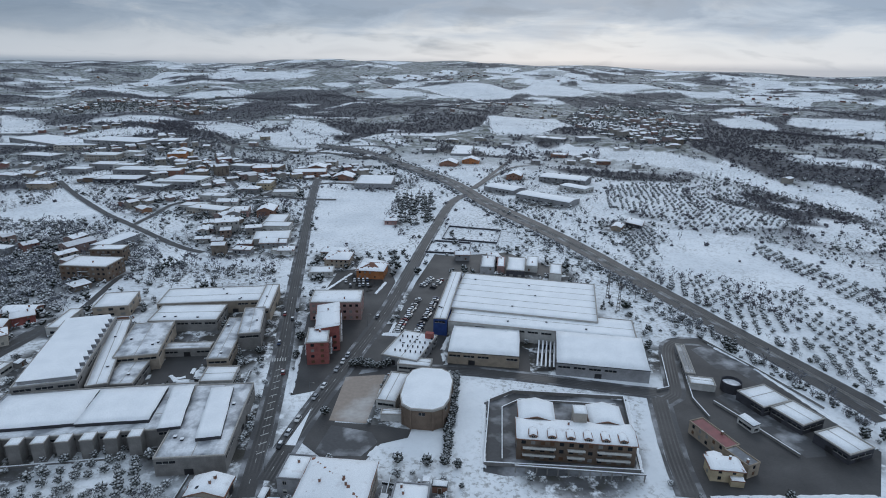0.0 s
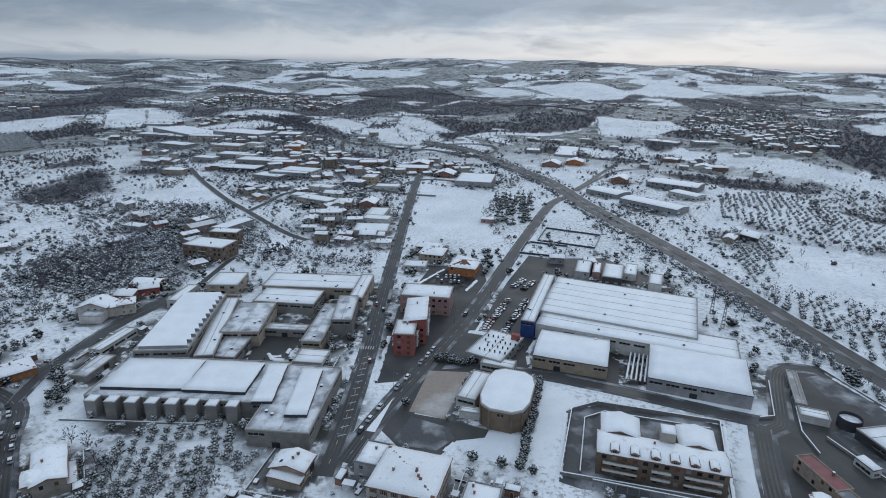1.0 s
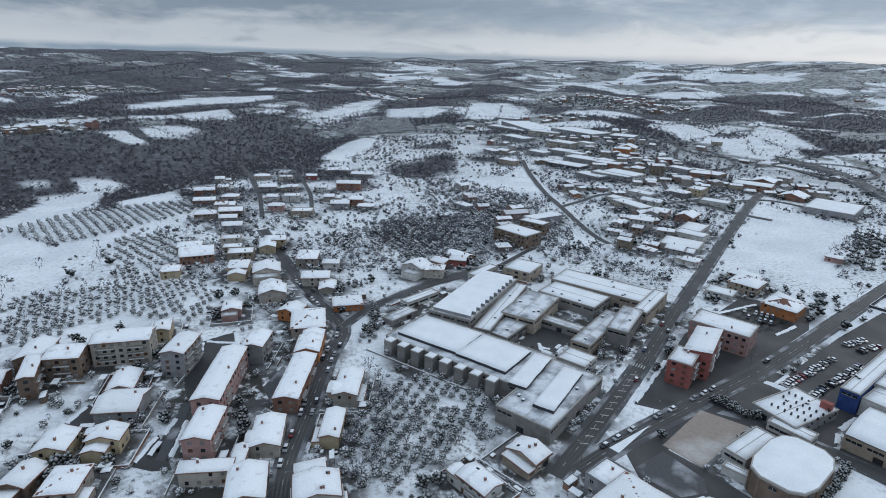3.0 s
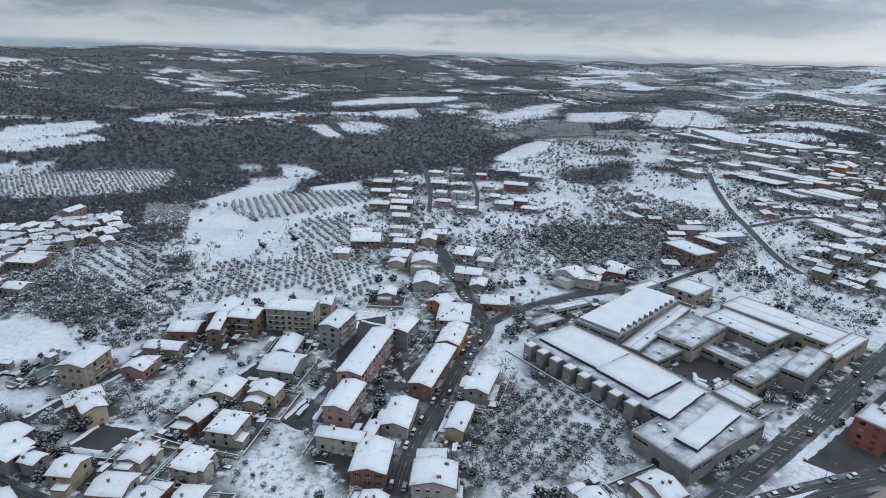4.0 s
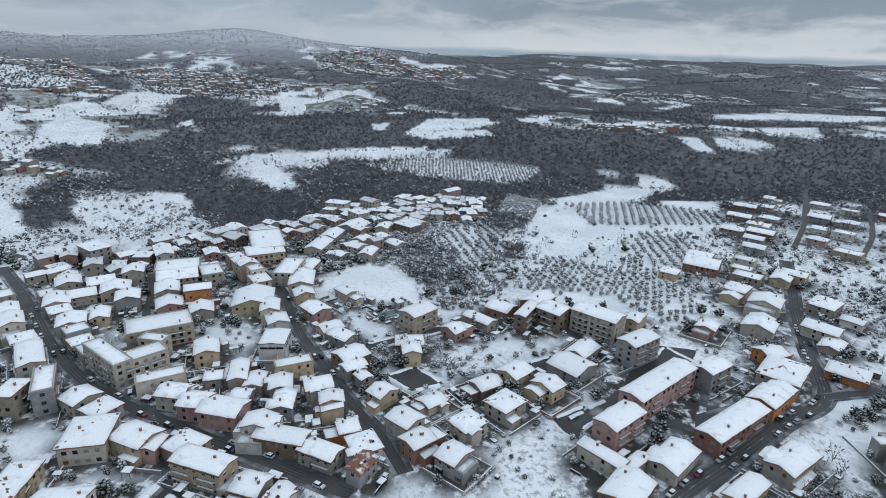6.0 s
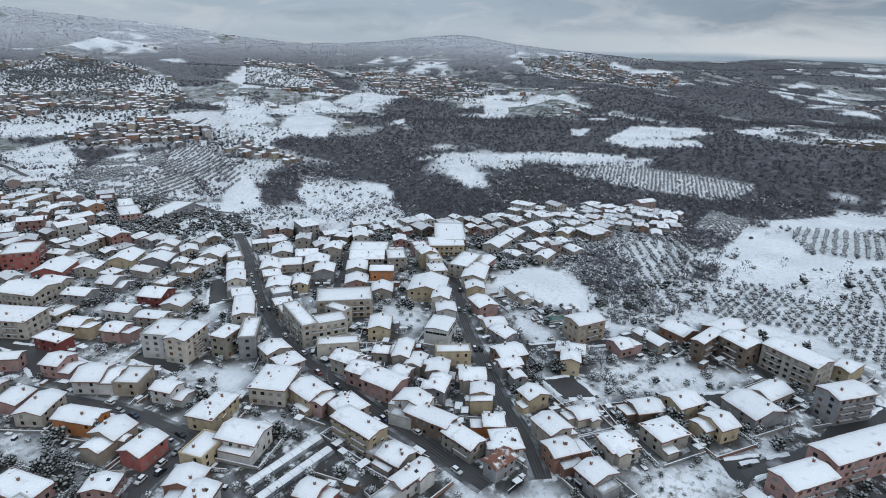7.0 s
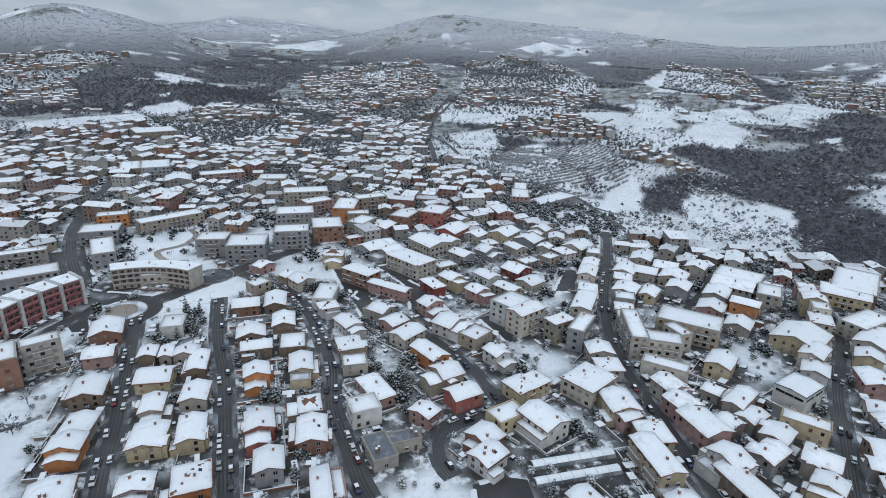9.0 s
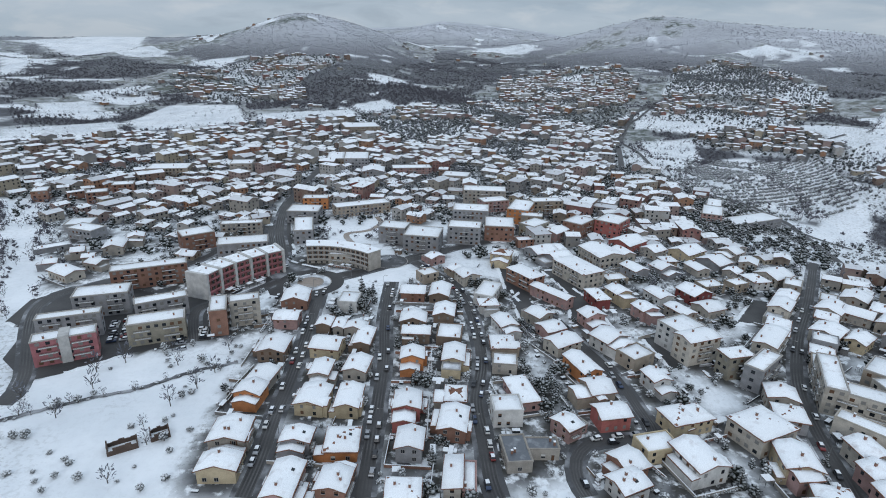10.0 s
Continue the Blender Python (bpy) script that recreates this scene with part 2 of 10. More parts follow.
FIELDS.append([(-336, 1210), (-246, 1163), (-184, 1018), (-250, 994)])
FIELDS.append([(-1062, 2271), (-903, 2500), (-799, 2492), (-879, 2194)])
FIELDS.append([(-782, -253), (-817, -172), (-840, -96), (-855, -76), (-824, -80), (-764, -156), (-739, -241)])
FIELDS.append([(-1009, -254), (-1022, -219), (-956, -214), (-955, -235)])
FIELDS.append([(-1085, -165), (-1133, -70), (-1096, -17), (-1049, -57), (-1007, -138)])
FIELDS.append([(-946, -168), (-1005, -97), (-1023, -38), (-969, -19), (-912, -126)])
FIELDS.append([(-1155, 7), (-1198, 72), (-1129, 78), (-1115, 27)])
FIELDS.append([(-1286, 504), (-1332, 659), (-1133, 573), (-1085, 455)])
FIELDS.append([(-1013, 282), (-1005, 323), (-932, 332), (-926, 300)])
FIELDS.append([(-1049, 370), (-1036, 424), (-998, 445), (-964, 386)])
FIELDS.append([(-1149, 733), (-1281, 982), (-1340, 1159), (-1188, 985), (-1135, 801)])
FIELDS.append([(-652, 455), (-801, 615), (-800, 694), (-678, 597), (-588, 456)])
FIELDS.append([(-888, 1018), (-1101, 1277), (-1058, 1422), (-842, 1218), (-860, 1096)])
FIELDS.append([(-611, 180), (-608, 241), (-503, 214), (-539, 168)])
FIELDS.append([(-592, 57), (-711, 137), (-736, 211), (-589, 161), (-516, 83)])
FIELDS.append([(-1130, -805), (-1342, -877), (-1266, -750), (-1135, -744), (-1086, -775)])
FIELDS.append([(-546, -408), (-556, -340), (-424, -251), (-373, -275), (-420, -319)])
FIELDS.append([(-808, -1744), (-974, -1809), (-1002, -1563), (-981, -1462), (-885, -1178), (-835, -1095), (-789, -1243), (-627, -1378)])
FIELDS.append([(-1189, -1332), (-1508, -1544), (-1379, -1156), (-1099, -954), (-988, -1049)])
FIELDS.append([(-1036, -816), (-1401, -962), (-1441, -870), (-1060, -753)])
FIELDS.append([(-730, -835), (-856, -895), (-741, -705), (-672, -742)])
FIELDS.append([(-711, -676), (-902, -782), (-809, -620), (-704, -561), (-688, -618)])
FIELDS.append([(-475, -1070), (-554, -1047), (-578, -940), (-513, -945), (-447, -1014)])
FIELDS.append([(-850, -538), (-1032, -615), (-859, -513)])
FIELDS.append([(-407, -935), (-450, -926), (-450, -881), (-413, -856), (-377, -869)])
FIELDS.append([(-736, -323), (-828, -205), (-854, -118), (-804, -107), (-723, -271)])
FIELDS.append([(-946, -178), (-1094, -158), (-1148, -46), (-1074, -29), (-939, -144)])
FIELDS.append([(-483, -429), (-549, -474), (-577, -357), (-498, -305), (-360, -266), (-449, -386)])
FIELDS.append([(-336, -396), (-493, -554), (-506, -522), (-402, -398), (-338, -384)])
FIELDS.append([(-674, -345), (-709, -309), (-616, -232), (-592, -252)])
FIELDS.append([(-450, -1088), (-555, -1036), (-714, -997), (-630, -893), (-520, -970), (-426, -1032)])
FIELDS.append([(-387, -913), (-488, -909), (-429, -758), (-324, -682)])
FIELDS.append([(-874, -977), (-884, -877), (-742, -713), (-715, -807)])
FIELDS.append([(-1053, -821), (-1363, -949), (-1445, -870), (-1145, -729), (-1021, -748)])
FIELDS.append([(1430, -2129), (1369, -2224), (1268, -2302), (1425, -3630), (1341, -3662), (950, -2084), (1077, -1961), (1331, -2155)])
FIELDS.append([(1242, -1828), (1116, -1781), (1038, -1596), (938, -1354)])
FIELDS.append([(471, -927), (475, -1128), (327, -1070), (249, -850), (355, -815), (395, -796)])
FIELDS.append([(538, -733), (490, -928), (401, -774), (443, -689), (482, -646)])
FIELDS.append([(694, -1063), (647, -1166), (570, -1074), (614, -959)])
FIELDS.append([(118, -1092), (54, -1137), (18, -1039), (88, -985)])
FIELDS.append([(254, -903), (112, -1037), (85, -952), (223, -846)])
FIELDS.append([(-443, -1082), (-527, -1119), (-622, -1072), (-638, -998), (-545, -984), (-433, -1021)])
FIELDS.append([(-402, -938), (-498, -927), (-458, -861), (-353, -752)])
FIELDS.append([(-951, -1441), (-1022, -1385), (-885, -1131), (-842, -1158)])
FIELDS.append([(332, -412), (305, -411), (258, -341), (227, -286), (238, -267)])
FIELDS.append([(-141, 632), (-50, 607), (-47, 482), (-27, 424), (-97, 410)])
FIELDS.append([(173, 487), (259, 458), (310, 377), (236, 277), (193, 350), (159, 381)])
FIELDS.append([(11, 769), (63, 746), (36, 652), (-8, 707)])
FIELDS.append([(-270, -80), (-310, -63), (-289, -21), (-268, -17), (-255, -35), (-246, -84)])
FIELDS.append([(-370, -13), (-412, 18), (-422, 54), (-379, 50), (-361, 2)])
FIELDS.append([(152, -134), (152, -147), (118, -166), (85, -176), (75, -163), (74, -132), (75, -106), (74, -84), (121, -86)])
FIELDS.append([(41, -245), (10, -268), (-18, -248), (14, -244)])
FIELDS.append([(-9, -272), (-57, -281), (-54, -251), (-28, -247)])
FIELDS.append([(330, -410), (298, -407), (275, -362), (257, -312), (248, -282)])
FIELDS.append([(61, -314), (66, -354), (17, -390), (14, -368), (28, -314), (59, -328)])
FIELDS.append([(-548, 70), (-521, 211), (-423, 182), (-408, 105), (-381, 38), (-430, 37)])
FIELDS.append([(-22, 173), (-20, 186), (6, 185), (2, 166)])
FIELDS.append([(6, 218), (30, 214), (17, 204), (14, 165), (6, 170)])
FIELDS.append([(87, 215), (89, 204), (77, 158), (69, 157)])
FIELDS.append([(43, 229), (96, 229), (98, 216), (76, 218), (43, 222)])
FIELDS.append([(-181, 382), (-121, 372), (-111, 337), (-168, 328)])
FIELDS.append([(63, -343), (31, -374), (21, -356), (23, -336), (30, -320), (13, -290), (26, -281), (36, -303), (57, -309)])
FIELDS.append([(330, -410), (281, -398), (243, -316), (236, -292), (222, -272), (238, -267)])
FIELDS.append([(249, -284), (229, -289), (203, -266), (192, -220), (192, -196)])
# bare woods
WOODS = []
WOODS.append([(478, -1783), (389, -1693), (210, -1410), (142, -1247), (136, -920), (211, -809), (241, -786)])
WOODS.append([(45, -1710), (-100, -1935), (-107, -1440), (11, -1056), (70, -1202)])
WOODS.append([(-1801, -333), (-1917, -104), (-1803, 52), (-1415, 1), (-1317, -202)])
WOODS.append([(-347, -61), (-359, -47), (-345, -18), (-286, 0), (-285, -15), (-307, -55)])
WOODS.append([(-430, -8), (-388, 36), (-350, 37), (-327, 19), (-372, 15)])
WOODS.append([(-709, -118), (-698, -57), (-509, 46), (-388, 36), (-574, -7), (-568, -73), (-593, -101)])
WOODS.append([(-333, 300), (-302, 377), (-251, 347), (-219, 306), (-266, 279), (-287, 265)])
WOODS.append([(-530, 495), (-534, 597), (-449, 521), (-441, 453), (-476, 442)])
WOODS.append([(-339, -46), (-330, -22), (-299, 5), (-281, -9), (-298, -28)])
WOODS.append([(-651, -17), (-447, 44), (-369, 38), (-415, 2)])
WOODS.append([(-348, 426), (-330, 459), (-256, 420), (-236, 400), (-273, 372), (-317, 384)])
WOODS.append([(-287, 359), (-243, 351), (-210, 313), (-221, 280), (-250, 295)])
WOODS.append([(590, 1197), (890, 1159), (646, 829), (500, 819)])
WOODS.append([(-674, -352), (-702, -215), (-616, -98), (-475, -103), (-482, -188), (-566, -299)])
WOODS.append([(555, 1312), (1035, 1772), (885, 1435), (980, 1282), (494, 619), (472, 706), (430, 762), (408, 909), (422, 1065)])
WOODS.append([(386, 798), (458, 745), (413, 630), (461, 574), (422, 521), (323, 509), (348, 669)])
WOODS.append([(-288, 1771), (-152, 2317), (99, 2446), (204, 1879), (79, 1295), (-61, 1313), (-154, 1067), (-228, 1181)])
WOODS.append([(-829, 2475), (-506, 2799), (-306, 2144), (-416, 1881), (-619, 1786)])
WOODS.append([(-594, 1128), (-639, 1430), (-359, 1050), (-337, 929), (-428, 950)])
WOODS.append([(-302, 1360), (-233, 1621), (-138, 1107), (-186, 1009)])
WOODS.append([(422, 2283), (663, 2537), (754, 2215), (479, 1958)])
WOODS.append([(-1352, 695), (-1368, 862), (-1502, 1115), (-1279, 1021), (-1132, 793), (-1067, 681), (-950, 676), (-856, 695), (-674, 491), (-543, 374), (-623, 382), (-802, 420), (-957, 486), (-876, 378), (-893, 283), (-975, 313), (-983, 421), (-1041, 532)])
WOODS.append([(-541, 459), (-614, 561), (-628, 695), (-436, 507), (-460, 439)])
WOODS.append([(-916, 1325), (-816, 1757), (-420, 1888), (-249, 2125), (-203, 1441), (-442, 1666), (-549, 1329), (-694, 1197)])
WOODS.append([(-462, 1921), (-180, 1698), (-95, 1586), (110, 2391), (78, 1291), (-103, 1171), (-174, 1054)])
WOODS.append([(-1706, -525), (-1720, -409), (-1774, -224), (-1540, -96), (-1680, 110), (-1248, 108), (-1190, -3), (-1298, -217), (-1396, -433)])
WOODS.append([(-2069, -631), (-2423, -303), (-2792, 30), (-1847, 120), (-1582, -98), (-1793, -294), (-1747, -536)])
WOODS.append([(-1199, -379), (-1059, -258), (-1186, -180), (-1126, 17), (-1084, 157), (-937, 272), (-981, 473), (-1512, 761), (-1276, 841), (-1090, 670), (-898, 659), (-941, 741), (-631, 433), (-771, 410), (-916, 456), (-882, 258), (-802, 177), (-691, 64), (-774, 56), (-798, -85), (-894, -94), (-906, -168), (-820, -204), (-811, -262)])
WOODS.append([(-734, -239), (-776, -170), (-728, -97), (-653, -60), (-513, -90), (-570, -191)])
WOODS.append([(-773, -2), (-748, 98), (-711, 137), (-603, 46), (-671, -1)])
WOODS.append([(-1097, -680), (-1231, -525), (-907, -360), (-931, -287), (-891, -150), (-770, -284), (-721, -382), (-663, -485), (-1050, -751)])
WOODS.append([(-644, -473), (-687, -365), (-699, -158), (-688, -84), (-503, -110), (-420, -135), (-447, -250), (-608, -357), (-596, -441)])
WOODS.append([(-647, -628), (-783, -575), (-1173, -550), (-1141, -302), (-898, -171), (-767, -338), (-687, -380), (-629, -382), (-601, -438), (-577, -518)])
WOODS.append([(-571, -345), (-678, -338), (-587, -227), (-721, -203), (-725, -97), (-729, 35), (-785, 95), (-920, 205), (-751, 187), (-576, 40), (-615, -74), (-521, -111), (-418, -130), (-379, -208)])
WOODS.append([(-940, 22), (-1021, 217), (-857, 199), (-758, 65)])
WOODS.append([(-2142, -659), (-1990, -449), (-1791, -169), (-1550, -7), (-1240, -55), (-1324, -279), (-1442, -426), (-1847, -718)])
WOODS.append([(-1113, -1524), (-1535, -1715), (-1382, -1441), (-949, -1101), (-885, -1178)])
WOODS.append([(1354, -2128), (1198, -2162), (1083, -1938), (1238, -1931)])
WOODS.append([(881, -1383), (964, -1736), (948, -1993), (643, -1575), (668, -1308), (782, -1253)])
WOODS.append([(272, -1499), (143, -1703), (34, -1259), (130, -1217), (210, -1272)])
WOODS.append([(-96, -1819), (-221, -2177), (-352, -2062), (-180, -1457), (-39, -1173)])
# weedy plots
ROUGH = []
ROUGH.append([(-166, 145), (-84, 149), (-79, 117), (-112, 93), (-156, 131)])
ROUGH.append([(-349, 335), (-259, 364), (-231, 265), (-285, 235)])
ROUGH.append([(-209, 363), (-110, 368), (-105, 336), (-185, 323)])
ROUGH.append([(-79, -101), (-98, -81), (-101, -68), (-79, -65), (-67, -85)])
# planted rows of olive trees
GROVES = []
GROVES.append([(-361, -30), (-412, -21), (-385, 15), (-337, 18), (-315, 4), (-339, -26)])
GROVES.append([(-366, -35), (-424, -25), (-412, 18), (-342, 24), (-332, -15)])
GROVES.append([(191, 326), (227, 333), (239, 278), (207, 235), (194, 263)])
GROVES.append([(158, 359), (189, 351), (182, 308), (155, 307)])
GROVES.append([(196, 661), (248, 695), (316, 569), (334, 529), (300, 488), (234, 551), (179, 598)])
GROVES.append([(-1098, 769), (-1042, 911), (-1011, 952), (-748, 735), (-879, 714)])
GROVES.append([(-1060, 752), (-1118, 947), (-951, 887), (-760, 708), (-854, 701)])
GROVES.append([(-764, -162), (-797, -78), (-797, -2), (-786, 56), (-710, 31), (-705, -64), (-720, -143)])
GROVES.append([(-625, 17), (-563, 55), (-450, 43), (-491, 12)])
GROVES.append([(-544, 76), (-575, 139), (-519, 217), (-466, 198), (-442, 93)])
GROVES.append([(-302, -593), (-458, -744), (-563, -722), (-555, -639), (-418, -484), (-338, -431), (-319, -479)])
GROVES.append([(-729, -190), (-791, -104), (-781, 45), (-732, 41), (-697, -57)])
GROVES.append([(-291, -548), (-449, -756), (-584, -723), (-533, -574), (-459, -497), (-368, -448), (-287, -450)])
GROVES.append([(174, 625), (263, 661), (322, 508), (249, 476), (165, 547)])
GROVES.append([(143, 434), (184, 488), (180, 437), (139, 380)])
GROVES.append([(252, 444), (280, 337), (253, 300), (241, 414)])
GROVES.append([(143, 358), (179, 330), (213, 245), (178, 198), (143, 294)])
GROVES.append([(-324, 37), (-349, 58), (-318, 111), (-279, 100), (-296, 38)])
GROVES.append([(-362, -32), (-407, -20), (-389, 19), (-335, 3)])
GROVES.append([(-430, 129), (-423, 155), (-351, 168), (-330, 135), (-365, 108)])
GROVES.append([(-359, -38), (-433, -20), (-389, 24), (-309, 6), (-313, -18)])
GROVES.append([(-288, 35), (-336, 62), (-284, 64), (-269, 46)])
GROVES.append([(-368, 109), (-357, 124), (-279, 137), (-254, 116), (-287, 82)])
# orchards
ORCHARD = []
ORCHARD.append([(-134, 119), (-140, 148), (-131, 175), (-109, 169), (-88, 142), (-101, 101)])
# bushes and small trees
SCRUB = []
SCRUB.append([(-454, 477), (-394, 483), (-278, 458), (-282, 417), (-308, 387), (-325, 332)])
SCRUB.append([(-336, 310), (-274, 335), (-211, 249), (-257, 245)])
SCRUB.append([(-331, 269), (-297, 366), (-242, 312), (-245, 248), (-263, 207)])
SCRUB.append([(-214, -66), (-212, -25), (-188, -24), (-178, -41), (-193, -56)])
SCRUB.append([(-209, 363), (-112, 362), (-109, 336), (-181, 323)])
SCRUB.append([(-55, -239), (-54, -176), (-39, -147), (-36, -165)])
SCRUB.append([(-141, 112), (-135, 124), (-100, 104), (-103, 93)])
SCRUB.append([(-317, 196), (-327, 291), (-243, 231), (-280, 194)])
SCRUB.append([(49, 497), (129, 327), (137, 266), (131, 260), (111, 326), (42, 478)])
SCRUB.append([(97, 431), (140, 310), (178, 198), (170, 187), (132, 254), (106, 378)])
SCRUB.append([(-357, -65), (-393, -47), (-296, -14), (-283, 21), (-238, 10), (-246, -13)])
SCRUB.append([(-449, -38), (-473, 16), (-398, 47), (-382, 31), (-433, -20)])
SCRUB.append([(-335, -44), (-341, -33), (-303, -2), (-320, 20), (-294, 25), (-268, 12), (-263, -16), (-295, -36)])
SCRUB.append([(-196, -30), (-216, -11), (-211, 23), (-178, 15), (-185, 4), (-191, -17)])
SCRUB.append([(-351, 261), (-336, 328), (-289, 383), (-262, 370), (-261, 325), (-284, 289), (-300, 272)])
SCRUB.append([(144, 376), (147, 354), (166, 275), (174, 231), (168, 222), (151, 260), (134, 352)])
# evergreens
DARK = []
DARK.append([(-51, -205), (-60, -209), (-56, -180), (-47, -175)])
DARK.append([(-33, -130), (-57, -140), (-49, -115), (-32, -118)])
DARK.append([(-204, -404), (-268, -418), (-303, -389), (-241, -335), (-196, -348)])
DARK.append([(32, -222), (16, -229), (17, -201), (28, -197)])
DARK.append([(-46, 237), (-23, 236), (-24, 228), (-44, 228)])
DARK.append([(-211, 180), (-205, 191), (-178, 167), (-182, 159)])
DARK.append([(-313, -43), (-342, -40), (-279, -12), (-260, -14)])
DARK.append([(-244, -457), (-323, -486), (-320, -326), (-256, -269), (-221, -349)])
DARK.append([(-59, -462), (-144, -434), (-195, -375), (-141, -361), (-64, -393)])
DARK.append([(-426, -116), (-438, -72), (-384, -57), (-373, -93)])
DARK.append([(-286, -92), (-298, -82), (-310, -64), (-304, -64), (-289, -79), (-272, -86)])
DARK.append([(-196, 169), (-202, 183), (-178, 173), (-177, 160)])
DARK.append([(-202, -341), (-245, -348), (-249, -298), (-235, -285), (-212, -308)])
DARK.append([(29, -232), (16, -227), (17, -195), (28, -199)])
# close-built quarters farther off
TOWN = []
TOWN.append([(-493, -63), (-545, -20), (-491, -3), (-423, 2), (-418, -41)])
TOWN.append([(453, 2014), (775, 2214), (616, 1394), (384, 942), (316, 1098), (322, 1557)])
TOWN.append([(-1160, 1736), (-897, 2024), (-635, 1780), (-699, 1567), (-930, 1428)])
TOWN.append([(-1889, 262), (-2329, 785), (-2033, 778), (-1789, 388)])
TOWN.append([(-1115, 27), (-1170, 169), (-1069, 307), (-1003, 268), (-1078, 75)])
TOWN.append([(-1411, -999), (-1542, -944), (-1522, -661), (-1343, -532), (-1230, -641), (-1242, -812)])
TOWN.append([(-2000, -694), (-2158, -221), (-1914, -193), (-1757, -445), (-1886, -656)])
TOWN.append([(-848, -1825), (-984, -1742), (-1058, -1547), (-849, -1333), (-700, -1390), (-627, -1378)])
TOWN.append([(-1627, -1695), (-1618, -1357), (-1165, -865), (-1046, -924), (-1035, -1099)])
TOWN.append([(-1620, -1211), (-1700, -1077), (-1655, -833), (-1567, -656), (-1309, -619), (-1381, -795), (-1314, -939)])
TOWN.append([(-496, -947), (-577, -923), (-638, -886), (-646, -727), (-593, -633), (-566, -726), (-512, -826), (-473, -893)])
TOWN.append([(-568, -1259), (-723, -1145), (-719, -962), (-643, -877), (-483, -1085)])
TOWN.append([(-2094, -777), (-2311, -576), (-1985, -212), (-1799, -201), (-1749, -422), (-1901, -679)])
TOWN.append([(-667, -1450), (-987, -1861), (-1084, -1638), (-974, -1291), (-834, -1053), (-629, -1022), (-531, -1155)])
TOWN.append([(-253, -1217), (-476, -1368), (-465, -1126), (-381, -977), (-197, -537), (-209, -447), (70, -435), (99, -860), (-29, -914), (-149, -1041)])
TOWN.append([(-506, -967), (-652, -868), (-627, -604), (-606, -471), (-564, -537), (-575, -759), (-479, -892)])
TOWN.append([(-279, -1839), (-483, -1846), (-708, -1907), (-583, -1408), (-365, -1278), (-202, -1304)])
TOWN.append([(603, -1468), (533, -1827), (367, -1866), (188, -1831), (286, -1496), (227, -1225), (332, -1089), (504, -1268)])
TOWN.append([(471, -628), (388, -746), (187, -797), (27, -964), (-78, -1056), (-366, -1570), (-541, -1622), (-545, -1359), (-393, -1032), (-279, -667), (-299, -484), (-157, -351), (286, -340)])
TOWN.append([(-861, -1824), (-1050, -1767), (-1077, -1515), (-829, -1219), (-674, -1245), (-663, -1407)])
TOWN.append([(-536, -966), (-657, -926), (-619, -821), (-575, -779), (-506, -902)])
TOWN.append([(375, -522), (296, -563), (294, -707), (203, -712), (103, -307), (92, -350), (191, -364), (230, -431), (269, -413), (297, -428), (339, -425)])
TOWN.append([(-214, -330), (-355, -181), (-604, -14), (-473, -7), (-304, -149), (-234, -245)])
TOWN.append([(-372, -148), (-439, -140), (-548, -78), (-567, -9), (-471, -3), (-397, -76), (-345, -108)])
TOWN.append([(-220, 500), (-149, 512), (-123, 439), (-142, 385), (-161, 383), (-195, 429)])
TOWN.append([(-275, 737), (-69, 814), (-58, 687), (-162, 672)])
TOWN.append([(-379, -128), (-462, -65), (-431, -33), (-318, -60), (-288, -100)])
TOWN.append([(-444, 214), (-419, 233), (-326, 188), (-332, 166)])
TOWN.append([(-289, -221), (-307, -176), (-220, -119), (-179, -104), (-178, -143)])
TOWN.append([(-274, -281), (-350, -180), (-234, -107), (-208, -162), (-184, -180)])
TOWN.append([(-174, -96), (-180, -68), (-141, -52), (-136, -79)])
TOWN.append([(470, -627), (339, -774), (147, -853), (8, -1046), (-201, -1135), (-380, -1026), (-237, -521), (-284, -457), (-187, -303), (-116, -287), (-66, -320), (14, -372), (66, -318), (91, -296), (102, -258), (175, -266), (227, -316), (205, -383), (250, -425), (354, -446)])
TOWN.append([(-86, -422), (-145, -377), (-245, -287), (-211, -245), (-128, -203), (-88, -247), (-63, -339)])
TOWN.append([(-45, -275), (-75, -242), (-87, -170), (-87, -186), (-43, -216)])
TOWN.append([(-348, 425), (-261, 398), (-197, 313), (-203, 254), (-229, 266)])
TOWN.append([(-176, -34), (-155, -23), (-133, -1), (-126, 22), (-149, 23), (-149, -2), (-165, -13)])
TOWN.append([(-205, -50), (-217, -25), (-196, -1), (-176, -16), (-176, -33)])
TOWN.append([(-583, 877), (-459, 958), (-357, 878), (-224, 712), (-185, 732), (-142, 560), (-179, 566), (-239, 596), (-359, 638)])
TOWN.append([(-322, 557), (-176, 553), (-130, 513), (-126, 455), (-215, 479), (-286, 501)])
# the tall old quarter
OLD_TOWN = [(-351, -266), (-371, -232), (-416, -165), (-255, -96), (-240, -116), (-216, -154), (-194, -154)]
